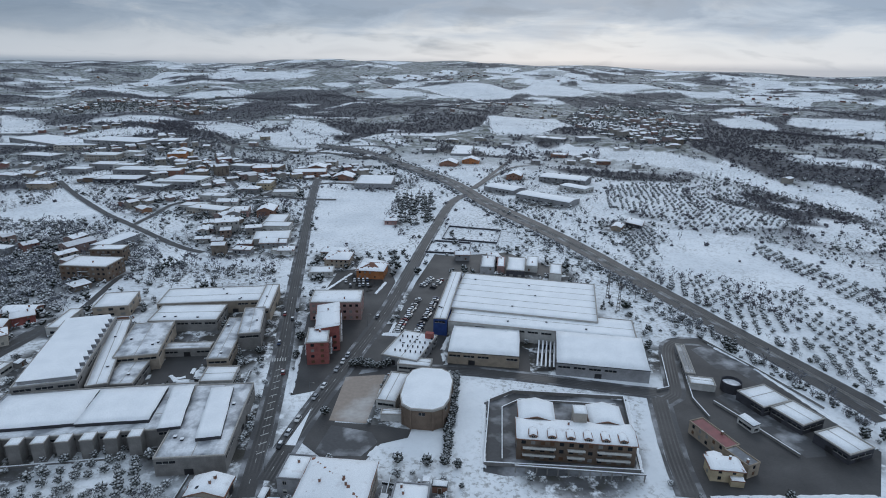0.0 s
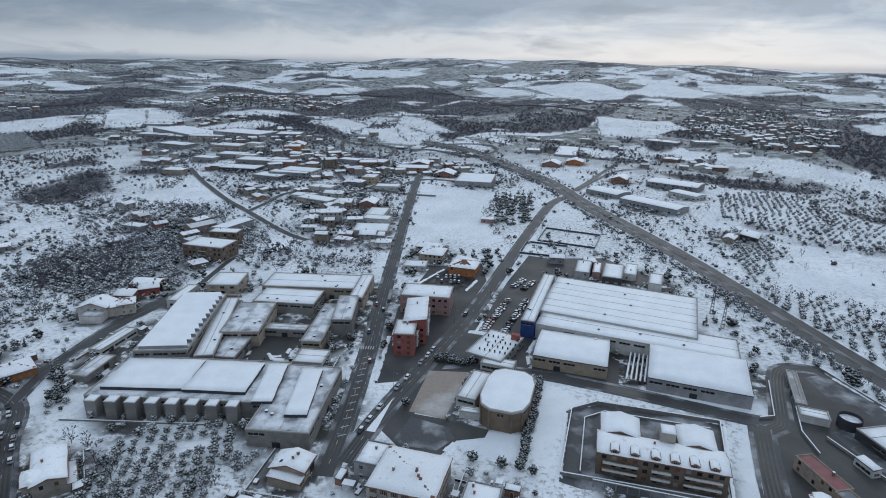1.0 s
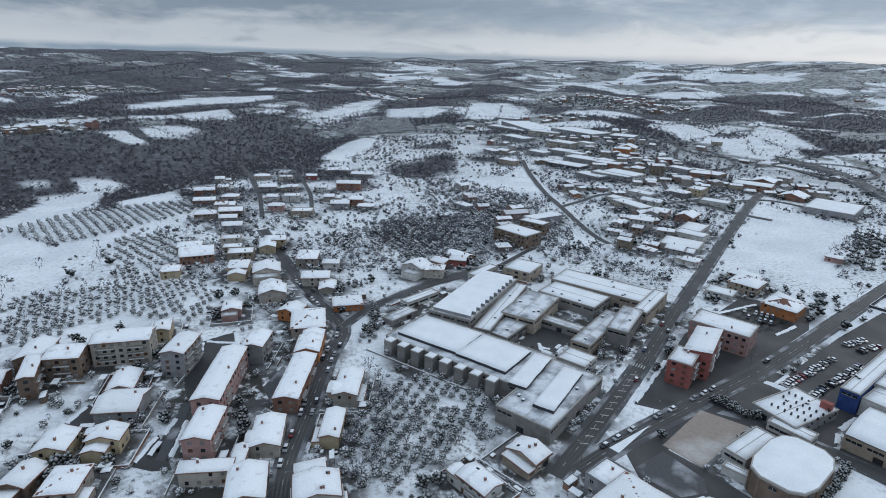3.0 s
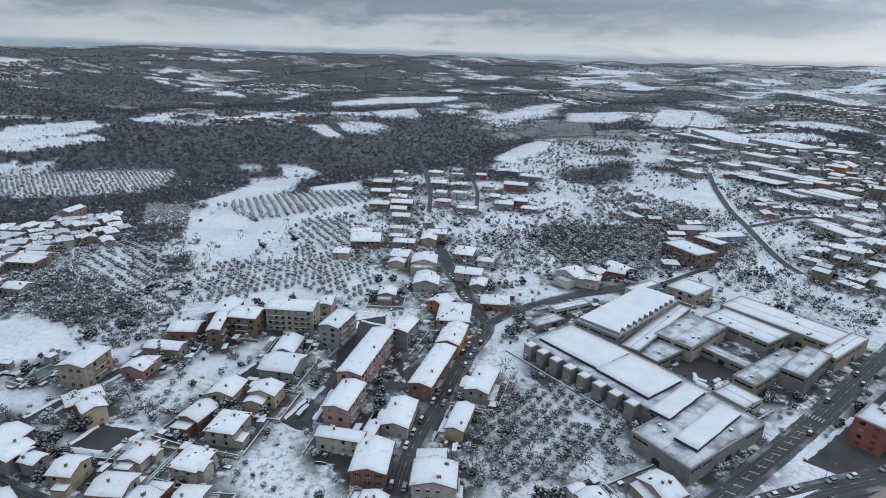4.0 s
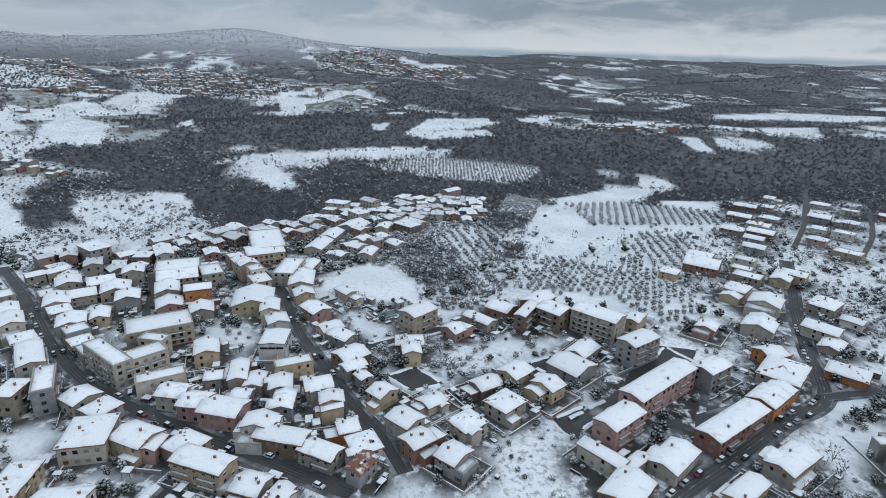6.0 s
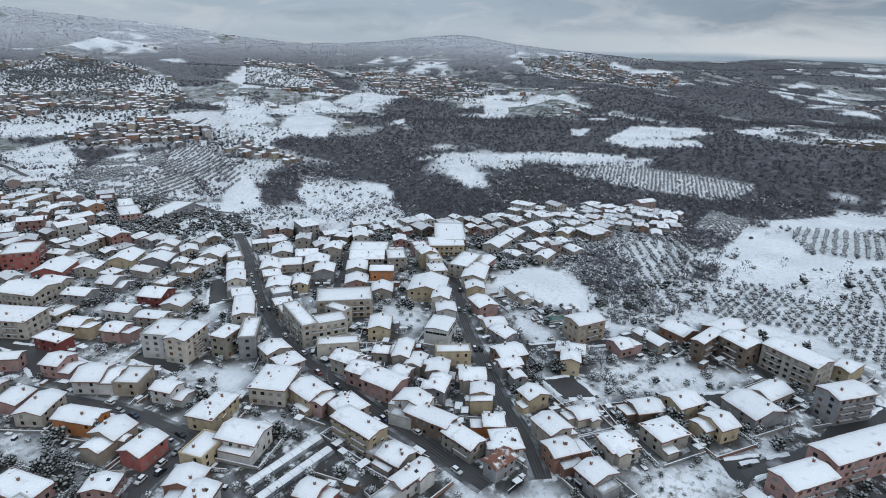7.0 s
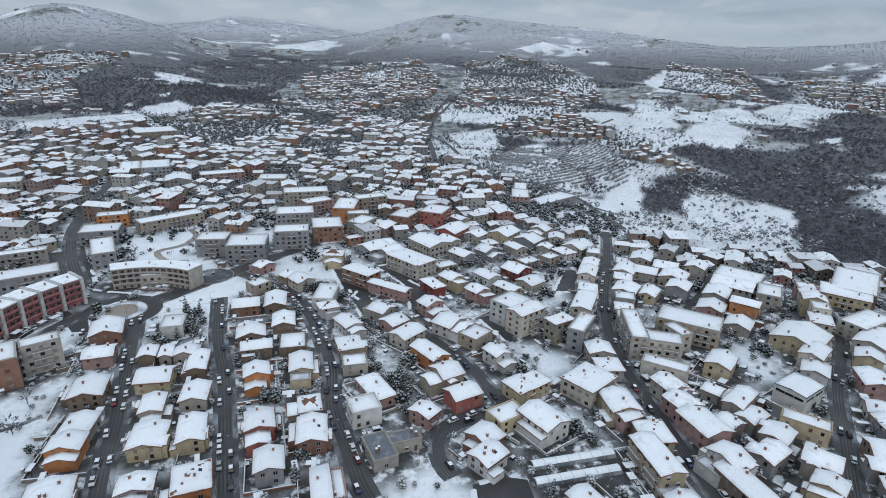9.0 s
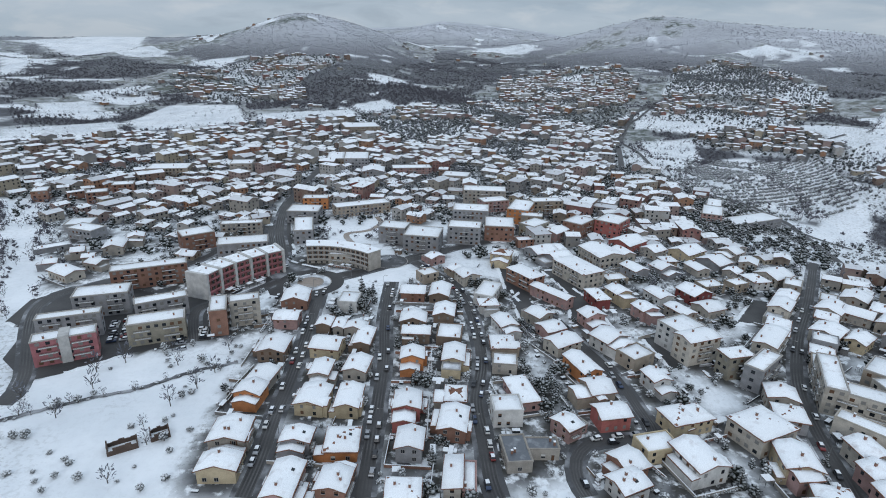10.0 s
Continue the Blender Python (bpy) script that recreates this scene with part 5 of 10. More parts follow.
def building(name, x, y, L, W, turn, h, roof, wall, kind, label, category, group=""):
    rng = random.Random(int(x * 71 + y * 131))
    z = ground_z(x, y)
    near = math.hypot(x - 10, y - 25) < NEAR
    home = new(name)
    home.matrix_world = pose(x, y, z, 0, 0, turn)
    tagged(home, label, category, group)
    FOOTPRINTS.append((x, y, L, W, turn))
    over = 0.15 if kind == "hall" else 0.75 if kind == "house" else 0.55
    h = h * (1.3 if inside(OLD_TOWN, np.array([x]), np.array([y]))[0] else 0.9) if kind == "house" else h
    pitch = rng.uniform(15, 20) if kind == "house" else 13 if kind == "apartments" else 6
    FULL = L
    if kind == "house" and near and roof in ("gable", "hip") and L > (8.5 if roof == "gable" else W * 1.7) and rng.random() < 0.6:
        L = wing(home, L, W, h, wall, rng)
    elif kind == "house" and not near and roof in ("gable", "hip") and L > W * 1.15 and rng.random() < 0.45:
        L = wing(home, L, W, h, wall, rng, False)
    body, cover, (sv, sf), height = roof_parts(L, W, h, roof, rng, over, pitch, wall)
    if kind == "house" and roof in ("gable", "hip") and math.hypot(x - 10, y - 25) < 205:
        outgrow(home, L, W, h, pitch, wall, rng)
    child("wall", body.mesh("wall", WALL[wall]), home)
    flat = roof in ("flat", "dark_flat", "red_flat")
    r = child("roof", cover.mesh("roof", (WALL[wall] if kind == "house" else STONE) if flat else METAL_DARK if kind == "hall" else TILE), home)
    if roof in ("dark_flat", "red_flat"):
        wet = Shell()
        wet.box(-L / 2 + 0.5, L / 2 - 0.5, -W / 2 + 0.5, W / 2 - 0.5, h + 0.06, h + 0.1)
        child("roofing", wet.mesh("roofing", WET_FLAT if roof == "dark_flat" else RED_FLAT), home, None, "wet roof sheet, almost free of snow")
    elif roof == "tile_gable":
        child("snow", mesh_of("snow", sv, sf, SNOW_TILE, soft=True), home)
    else:
        child("snow", mesh_of("snow", sv, sf, SNOW_THIN if (kind == "hall" and wall in ("ochre", "concrete") and rng.random() < 0.8) else SNOW if kind == "hall" else SNOW_ROOF, soft=True), home)
    floors = max(1, round(h / 3.0))
    if kind == "hall":
        hall_parts(home, L, W, h, wall, rng, near, flat)
        return home
    # chimneys stand on the roof
    for _ in range(rng.choice((1, 1, 2, 3)) if near else 1):
        cx, cy = rng.uniform(-0.38, 0.38) * L, rng.uniform(-0.3, 0.3) * W
        child("chimney", CHIMNEY, home, pose(cx, cy, height(cx, cy)))
    if near and not flat and rng.random() < 0.35:
        sx, sy = rng.uniform(-0.3, 0.3) * L, 0.25 * W
        ang = -math.degrees(math.atan2(height(sx, 0) - height(sx, sy), sy)) if roof != "shed" else 7
        child("skylight", SKYLIGHT, home, pose(sx, sy, height(sx, sy) + 0.14, ang))
    if not near:
        s = far_windows(L, W, h, floors, rng, 3.1, 0.06 if kind == "apartments" else 0.28, 0.75 if kind == "apartments" else 0.55)
        if s.f:
            tagged(child("glazing", s.mesh("glazing", [GLASS, SHUTTER_B, SHUTTER_GREY]), home), kind="stuff")
        if kind == "apartments":
            for f in range(1, floors):
                for side in (0, 180):
                    for bx in (-0.25 * L, 0.25 * L) if L > 17 and math.hypot(x, y) < 290 else (0.0,):
                        child("balcony", BALCONY[6.4 if L > 12 else 3.2], home, pose(0, 0, 0, 0, 0, side) @ pose(bx, -W / 2, f * h / floors))
        return home
    pick = rng.choice((0, 1, 2, 2, 3, 3, 4))
    for side, (run, off) in enumerate(((L, W / 2), (W, L / 2), (L, W / 2), (W, L / 2))):
        step = rng.uniform(2.7, 3.6) if kind == "house" else 3.0
        n = max(1, int((run - 1.0) / step))
        turn_m = pose(0, 0, 0, 0, 0, 90 * side)
        doors = 0
        for f in range(floors):
            zf = f * h / floors
            for i in range(n):
                if rng.random() < (0.12 if kind == "apartments" else 0.25):
                    continue
                wx = (i + 0.5) * (run - 1.0) / n - (run - 1.0) / 2
                if f == 0 and not doors and side in (0, 2) and rng.random() < 0.5:
                    big = rng.random() < 0.4 and run > 6
                    child("garage_door" if big else "door", GARAGE if big else DOOR, home, turn_m @ pose(wx, -off, 0.02))
                    doors = 1
                    continue
                me = WINDOWS[pick if rng.random() < 0.8 else 4]
                child("window", me, home, turn_m @ pose(wx, -off, zf + 0.95))
        if side in (0, 2) or rng.random() < 0.3:
            for f in range(1, floors):
                if kind == "apartments" or rng.random() < 0.45:
                    w = 6.4 if run > 9 and rng.random() < 0.6 else 3.2
                    if run > w + 1:
                        for bx in ((-run / 4, run / 4) if kind == "apartments" and run > 2.4 * w else (rng.uniform(-0.5, 0.5) * (run - w),)):
                            child("balcony", BALCONY[w], home, turn_m @ pose(bx, -off, f * h / floors))
    # gutters under the eaves
    if not flat:
        for sgn in (-1, 1):
            g = Shell()
            g.box(-L / 2 - over, L / 2 + over, sgn * (W / 2 + over) - 0.07, sgn * (W / 2 + over) + 0.07, height(0, W / 2 + over) - 0.42, height(0, W / 2 + over) - 0.3)
            if roof == "gable":
                child("gutter", g.mesh("gutter", METAL_DARK), home)
    return home


def wing(home, L, W, h, wall, rng, glazed=True):
    """A lower wing at one end, with its own roof; the main body is shortened and moved along to make room. Returns its length."""
    cut = L * rng.uniform(0.26, 0.4)
    side = rng.choice((-1, 1))
    w, hh = W * rng.uniform(0.7, 0.96), max(2.6, h - rng.choice((0.9, 1.6, 2.8)))
    dy = rng.choice((-1, 1)) * (W - w) / 2
    kind = rng.choice(("gable", "gable", "shed", "flat"))
    body, cover, (sv, sf), height = roof_parts(cut, w, hh, kind, rng, 0.4, 16, wall)
    home.matrix_world = home.matrix_world @ pose(-side * cut / 2, 0, 0)
    m = pose(side * L / 2, dy, 0)
    wob = child("wing", body.mesh("wing", WALL[wall]), home, m)
    child("roof", cover.mesh("roof", STONE if kind == "flat" else TILE), wob)
    child("snow", mesh_of("snow", sv, sf, SNOW_THIN if kind == "flat" else SNOW_ROOF, soft=True), wob)
    for sgn in (-1, 1) if glazed else ():
        for k in range(max(1, int(cut / 2.6))):
            wx = (k + 0.5) * cut / max(1, int(cut / 2.6)) - cut / 2
            child("window", WINDOWS[rng.choice((0, 2, 4))], wob, pose(0, 0, 0, 0, 0, 0 if sgn < 0 else 180) @ pose(wx, -w / 2, 0.9))
    return L - cut


def hall_parts(home, L, W, h, wall, rng, near, flat):
    """Ribbon windows, gates, wall ribs and roof vents of a factory hall."""
    if math.hypot(*home.matrix_world.translation.xy) > 330:
        s = far_windows(L, W, h, max(1, round(h / 4)), rng, 4.5, 0.3, 1.2)
        if s.f:
            tagged(child("glazing", s.mesh("glazing", [GLASS, METAL_DARK, SHUTTER_GREY]), home), kind="stuff")
        return
    for side, (run, off) in enumerate(((L, W / 2), (W, L / 2), (L, W / 2), (W, L / 2))):
        tm = pose(0, 0, 0, 0, 0, 90 * side)
        n = max(1, int(run / 6.5))
        for i in range(n):
            x0 = -run / 2 + run * i / n + 0.8
            x1 = x0 + run / n - 1.6
            if rng.random() < 0.75 and x1 - x0 > 1:
                xm, q = (x0 + x1) / 2, (x1 - x0) / 3
                me = relief("window", [-q * 1.5, -q * 0.5 - 0.06, -q * 0.5 + 0.06, q * 0.5 - 0.06, q * 0.5 + 0.06, q * 1.5], [0, 0.12, 1.1], [[(0.1, 0)] * 5, [(0.03, 1), (0.07, 0)] * 2 + [(0.03, 1)]], [STONE, GLASS])
                child("window", me, home, tm @ pose(xm, -off, h - 2.3))
            if near:
                rib = Shell()
                xr = -run / 2 + run * i / n
                rib.box(xr - 0.2, xr + 0.2, -off - 0.16, -off, -1, h - 0.3, 0, tm)
                child("rib", rib.mesh("rib", WALL[wall]), home)
        if run > 12:
            gx = rng.uniform(-0.3, 0.3) * run
            child("garage_door", GARAGE, home, tm @ pose(gx, -off - 0.01, 0.02))
    for k in range(1, max(2, int(W / 8))):
        y = -W / 2 + W * k / max(2, int(W / 8)) + rng.uniform(-0.8, 0.8)
        q = Shell()
        q.box(-L / 2 + 0.4, L / 2 - 0.4, y - 0.12, y + 0.12, h, h + 0.3)
        if flat:
            child("roof_seam", q.mesh("roof_seam", STONE), home)
    for _ in range(min(4, int(L * W / 200))):
        v = Shell()
        vx, vy = rng.uniform(-0.42, 0.42) * L, rng.uniform(-0.4, 0.4) * W
        v.box(vx - 0.5, vx + 0.5, vy - 0.5, vy + 0.5, h - 0.2, h + 0.9, 0)
        v.box(vx - 0.58, vx + 0.58, vy - 0.58, vy + 0.58, h + 0.9, h + 1.05, 1)
        child("roof_vent", v.mesh("roof_vent", [METAL_DARK, SNOW]), home)


ROOF_WORDS = {"gable": "pitched roof", "hip": "hipped roof", "flat": "flat roof", "shed": "sloping roof", "tile_gable": "red tiled roof", "dark_flat": "wet flat roof", "red_flat": "red terrace roof"}
SNOW_TILE = material("patchy_roof_snow", (0.78, 0.79, 0.80), 0.7, dark=(0.22, 0.10, 0.07), scale=0.35, fine=6, amount=1.0, edges=(0.36, 0.5))


def house(x, y, L, W, turn, h, roof, wall):
    return building("house", x, y, L, W, turn, h, roof, wall, "house", f"{WALL_WORDS[wall]} house with a {'partly snowed ' if roof in ('tile_gable', 'dark_flat', 'red_flat') else 'snow-covered '}{ROOF_WORDS[roof]}", "house", "houses of the town")


def apartments(x, y, L, W, turn, h, roof, wall):
    return building("apartment_building", x, y, L, W, turn, h, roof, wall, "apartments", f"{WALL_WORDS[wall]} {max(2, round(h / 3))}-storey block with balconies and snowy {ROOF_WORDS[roof]}", "apartment building", "apartment buildings")


def hall(x, y, L, W, turn, h, roof, wall):
    return building("industrial_hall", x, y, L, W, turn, h, roof, wall, "hall", f"{WALL_WORDS[wall]} industrial hall under a snow-covered {ROOF_WORDS[roof]}", "industrial hall")


def shed(x, y, L, W, turn, h, roof, wall):
    return building("shed", x, y, L, W, turn, h, roof, wall, "hall", f"low {WALL_WORDS[wall]} shed with snow on its {ROOF_WORDS[roof]}", "shed")


def roof_panel(x, y, L, W, turn, h, roof, wall):
    """A raised slab of a hall's roof."""
    rng = random.Random(int(x + y))
    p = new("raised_roof")
    p.matrix_world = pose(x, y, ground_z(x, y), 0, 0, turn)
    s = Shell()
    s.box(-L / 2, L / 2, -W / 2, W / 2, 7.0, h)
    child("wall", s.mesh("wall", WALL["dark"]), p)
    sv, sf = snow_sheet(lambda u, v: h, -L / 2 - 0.2, L / 2 + 0.2, -W / 2 - 0.2, W / 2 + 0.2, 9, 7, 0.2, rng)
    child("snow", mesh_of("snow", sv, sf, SNOW, soft=True), p)
    return tagged(p, "raised snow-covered roof section on the factory hall", "roof section")

# ---- buildings: place, length, width, turn, eaves, roof, walls ----
hall(-133, 184, 72.2, 31.0, 8, 7.0, "flat", "concrete")
roof_panel(-149, 182, 32.7, 22.5, 10, 8.6, "panel", "concrete")
roof_panel(-120, 186, 25.1, 22.5, 8, 8.6, "panel", "concrete")
hall(-86, 181, 45.6, 23.1, -84, 7.0, "flat", "concrete")
roof_panel(-100, 186, 27.7, 7.8, -77, 8.4, "panel", "concrete")
roof_panel(-84, 183, 32.7, 8.4, -78, 8.6, "panel", "concrete")
hall(-166, 227, 63.1, 23.0, -74, 10.0, "flat", "concrete")
hall(-151, 232, 64.9, 8.2, -70, 7.0, "flat", "concrete")
hall(-140, 242, 35.0, 18.5, -77, 7.6, "flat", "ochre")
hall(-135, 215, 19.3, 11.8, -83, 5.0, "flat", "concrete")
hall(-181, 291, 20.8, 18.1, -78, 6.0, "flat", "ochre")
hall(-129, 298, 55.5, 21.6, 8, 6.8, "flat", "ochre")
hall(-98, 295, 35.7, 7.6, -83, 7.6, "flat", "ochre")
hall(-134, 275, 34.2, 20.0, 5, 6.0, "flat", "concrete")
hall(-103, 248, 43.7, 9.4, -83, 6.0, "flat", "ochre")
hall(-96, 262, 30.8, 10.4, -78, 8.5, "flat", "concrete")
hall(-95, 215, 13.7, 12.2, 5, 5.1, "flat", "white")
shed(-120, 242, 21.4, 6.4, 6, 4.0, "flat", "concrete")
shed(-195, 213, 23.7, 6.4, 89, 3.5, "flat", "white")
shed(-186, 190, 18.2, 7.5, -87, 3.0, "flat", "concrete")
shed(-197, 270, 23.6, 6.2, -85, 4.0, "flat", "white")
house(-228, 264, 10.6, 10.1, 8, 4.0, "gable", "brick")
house(-229, 283, 16.9, 10.6, 4, 3.2, "gable", "brick")
house(-228, 239, 18.8, 15.0, -76, 6.4, "gable", "white")
apartments(-225, 343, 30.4, 19.0, -3, 9.6, "flat", "brown")
apartments(-229, 370, 21.1, 10.6, 4, 10.4, "flat", "brown")
house(-73, 146, 12.2, 11.9, 90, 4.8, "gable", "ochre")
house(-47, 155, 11.7, 9.1, 85, 7.2, "flat", "grey")
apartments(-32, 146, 21.6, 19.7, -5, 8.8, "hip", "beige")
apartments(-58, 241, 15.6, 10.0, -82, 11.2, "flat", "red")
apartments(-57, 260, 28.0, 10.9, -80, 12.0, "shed", "red")
apartments(-58, 290, 27.4, 17.4, 3, 10.4, "flat", "pink")
house(-80, 353, 15.5, 11.8, 5, 3.2, "flat", "white")
house(-72, 377, 24.0, 16.7, 88, 6.4, "hip", "ochre")
house(-46, 356, 24.0, 17.5, 85, 6.4, "hip", "orange")
hall(4, 300, 70.6, 6.9, 82, 9.3, "flat", "blue")
hall(47, 300, 78.9, 54.4, -12, 8.5, "flat", "white")
hall(51, 268, 93.3, 22.0, -11, 7.6, "flat", "white")
hall(21, 248, 33.1, 27.7, -7, 6.0, "gable", "tan")
hall(74, 237, 40.5, 25.9, -9, 6.0, "shed", "grey")
hall(-15, 246, 27.4, 17.8, 71, 4.2, "flat", "grey")
shed(-12, 231, 15.0, 7.2, -9, 3.5, "flat", "white")
shed(-20, 209, 22.3, 8.2, 79, 4.0, "flat", "white")
shed(-19, 192, 8.6, 3.8, -2, 3.0, "flat", "white")
house(-9, 146, 11.5, 9.2, -6, 4.8, "flat", "grey")
house(101, 179, 17.4, 6.3, -69, 5.6, "red_flat", "tan")
house(105, 166, 10.0, 5.4, -66, 5.6, "dark_flat", "tan")
shed(115, 240, 28.7, 4.1, 78, 2.6, "dark_flat", "grey")
shed(114, 219, 10.3, 6.6, -12, 3.0, "flat", "white")
shed(120, 190, 7.5, 3.5, -70, 3.0, "shed", "white")
house(97, 162, 10.3, 6.9, -7, 5.6, "hip", "yellow")
hall(134, 206, 15.0, 13.1, 21, 4.2, "flat", "dark")
hall(141, 194, 13.5, 12.5, -66, 4.2, "flat", "dark")
hall(148, 177, 13.7, 12.4, -70, 4.2, "flat", "dark")
hall(-620, 913, 167.7, 59.2, -30, 6.8, "flat", "grey")
hall(-492, 873, 93.6, 48.5, -12, 6.8, "flat", "grey")
hall(-419, 884, 39.2, 35.8, 13, 6.0, "flat", "grey")
hall(-245, 405, 34.2, 12.9, 75, 5.1, "gable", "grey")
hall(-294, 617, 46.9, 17.4, 0, 6.0, "flat", "grey")
hall(-344, 690, 24.9, 18.7, -13, 5.1, "flat", "tan")
apartments(-214, 505, 38.7, 16.6, -18, 5.6, "flat", "beige")
apartments(-185, 501, 19.0, 16.3, -79, 5.6, "flat", "pink")
apartments(-196, 617, 19.8, 15.0, -88, 7.2, "flat", "yellow")
hall(-134, 426, 27.5, 22.9, 10, 4.2, "flat", "white")
hall(-144, 470, 38.3, 17.3, -86, 4.2, "flat", "white")
house(-160, 501, 18.9, 14.4, -87, 7.2, "gable", "brick")
house(-170, 757, 24.0, 24.0, -85, 5.6, "gable", "brick")
hall(-80, 656, 53.0, 41.7, -90, 6.8, "flat", "grey")
house(-123, 693, 24.0, 24.0, 88, 4.8, "gable", "brick")
house(-233, 722, 24.0, 24.0, -74, 6.4, "flat", "brick")
apartments(-454, 761, 42.3, 26.6, -2, 7.2, "flat", "beige")
house(-364, 791, 24.0, 24.0, -74, 7.2, "gable", "yellow")
house(39, 829, 24.0, 23.8, 83, 5.6, "gable", "orange")
hall(30, 951, 100.8, 33.3, 85, 5.1, "flat", "grey")
house(7, 805, 24.0, 24.0, 81, 4.8, "gable", "brick")
hall(147, 682, 56.2, 31.5, -27, 6.0, "gable", "grey")
hall(107, 576, 61.9, 23.4, -39, 5.1, "gable", "grey")
hall(150, 633, 32.7, 18.9, -44, 4.2, "gable", "white")
house(88, 700, 24.0, 17.5, 75, 6.4, "gable", "brick")
hall(68, 627, 39.0, 25.3, -39, 4.2, "gable", "grey")
house(193, 954, 24.0, 24.0, 65, 4.8, "flat", "brick")
house(223, 877, 24.0, 24.0, 72, 4.8, "gable", "white")
house(152, 476, 18.4, 8.0, 62, 4.0, "gable", "tan")
house(170, 487, 18.6, 13.2, 65, 3.2, "shed", "dark")
hall(50, 364, 27.0, 12.1, 81, 5.1, "flat", "dark")
house(62, 372, 21.0, 7.8, 79, 4.8, "flat", "white")
house(31, 366, 23.9, 9.4, 83, 6.4, "flat", "grey")
house(40, 368, 20.5, 5.1, 83, 5.6, "flat", "pink")
shed(75, 355, 19.3, 7.9, 79, 5.0, "flat", "white")
house(-24, 935, 24.0, 21.9, 87, 4.8, "flat", "grey")
hall(207, 1117, 59.2, 30.6, -31, 4.2, "flat", "grey")
house(-110, 87, 18.2, 13.5, -32, 7.2, "gable", "cream")
house(-124, 71, 15.4, 11.2, -33, 6.4, "gable", "brick")
house(-107, 64, 8.0, 7.9, -41, 4.0, "gable", "beige")
house(-143, 89, 16.9, 9.9, -38, 5.6, "gable", "cream")
apartments(-166, 115, 34.3, 9.5, -46, 6.4, "gable", "brick")
house(-189, 137, 22.8, 10.6, -42, 6.4, "gable", "orange")
house(-209, 149, 21.7, 15.9, -34, 6.4, "hip", "beige")
house(-227, 152, 15.2, 10.4, -63, 5.6, "gable", "orange")
house(-148, 128, 18.5, 9.3, -47, 6.4, "gable", "beige")
house(-131, 108, 16.1, 6.5, -45, 5.6, "gable", "yellow")
apartments(-184, 92, 40.1, 10.2, -42, 9.6, "gable", "pink")
apartments(-201, 117, 14.9, 9.3, -47, 8.8, "gable", "grey")
apartments(-157, 73, 18.3, 9.5, -42, 8.8, "gable", "pink")
apartments(-215, 89, 17.9, 9.8, -46, 11.2, "gable", "grey")
house(-139, 65, 16.1, 4.3, 51, 6.4, "shed", "cream")
house(-137, 75, 12.1, 3.9, -40, 5.6, "gable", "cream")
house(-217, 179, 15.4, 12.2, 57, 4.0, "hip", "orange")
house(-244, 185, 13.0, 9.3, -37, 3.2, "gable", "beige")
house(-290, 202, 17.3, 13.0, -42, 6.4, "hip", "beige")
house(-257, 157, 20.8, 14.3, -31, 6.4, "gable", "beige")
house(-283, 168, 22.6, 15.6, -30, 6.4, "gable", "cream")
house(-300, 158, 22.3, 11.9, -36, 6.4, "hip", "yellow")
house(-344, 152, 20.5, 19.5, 65, 6.4, "gable", "brick")
house(-328, 129, 17.4, 10.3, -29, 5.6, "hip", "yellow")
house(-248, 128, 14.3, 9.2, -30, 4.8, "gable", "pink")
house(-331, 196, 19.5, 10.5, -32, 5.6, "gable", "yellow")
apartments(-239, 39, 19.2, 5.6, -21, 9.6, "gable", "brown")
apartments(-243, 53, 13.7, 12.8, 54, 9.6, "gable", "brown")
apartments(-239, 74, 23.3, 12.6, 58, 11.2, "gable", "cream")
house(-249, 94, 14.7, 6.9, -28, 7.2, "gable", "yellow")
house(-259, 45, 17.4, 11.3, -32, 8.0, "gable", "brown")
apartments(-227, -14, 15.8, 11.5, -35, 9.6, "gable", "ochre")
house(-223, 6, 12.1, 9.9, -38, 4.8, "gable", "pink")
house(-235, 16, 15.8, 7.2, 55, 4.8, "gable", "beige")
house(-251, 26, 13.2, 11.5, 62, 4.8, "gable", "brick")
house(-186, 35, 11.4, 10.1, -37, 6.4, "gable", "yellow")
house(-177, 47, 12.7, 10.5, -39, 6.4, "gable", "yellow")
house(-197, 59, 14.9, 14.9, 51, 5.6, "gable", "grey")
house(-213, 65, 14.3, 9.6, -33, 4.8, "gable", "cream")
house(-175, 22, 15.1, 8.7, -48, 4.8, "gable", "brown")
house(-163, 32, 12.1, 10.4, -38, 6.4, "hip", "beige")
house(-160, 3, 12.0, 6.9, -41, 4.0, "gable", "cream")
house(-149, 19, 10.5, 9.6, -42, 5.6, "hip", "cream")
house(-162, -17, 11.1, 9.0, 56, 6.4, "gable", "yellow")
house(-171, -26, 5.7, 5.0, 48, 5.6, "gable", "grey")
house(-186, -36, 12.3, 11.3, -38, 6.4, "gable", "brown")
house(-177, -32, 9.4, 6.5, -42, 6.4, "gable", "grey")
house(-211, -54, 10.4, 9.1, -43, 4.8, "gable", "cream")
house(-203, -45, 11.3, 8.5, 63, 5.6, "gable", "grey")
house(-227, -67, 12.9, 10.4, 52, 6.4, "gable", "pink")
house(-145, -3, 10.3, 9.3, 58, 7.2, "gable", "beige")
house(-136, 5, 13.7, 8.3, -41, 7.2, "gable", "brick")
house(-129, 18, 11.7, 10.0, 60, 6.4, "gable", "grey")
house(-251, -57, 17.7, 6.6, 53, 5.6, "gable", "cream")
house(-388, -71, 20.0, 9.2, -3, 5.6, "gable", "yellow")
house(-357, -103, 19.5, 12.0, -2, 4.8, "gable", "beige")
house(-352, -79, 11.0, 9.4, -17, 4.0, "gable", "grey")
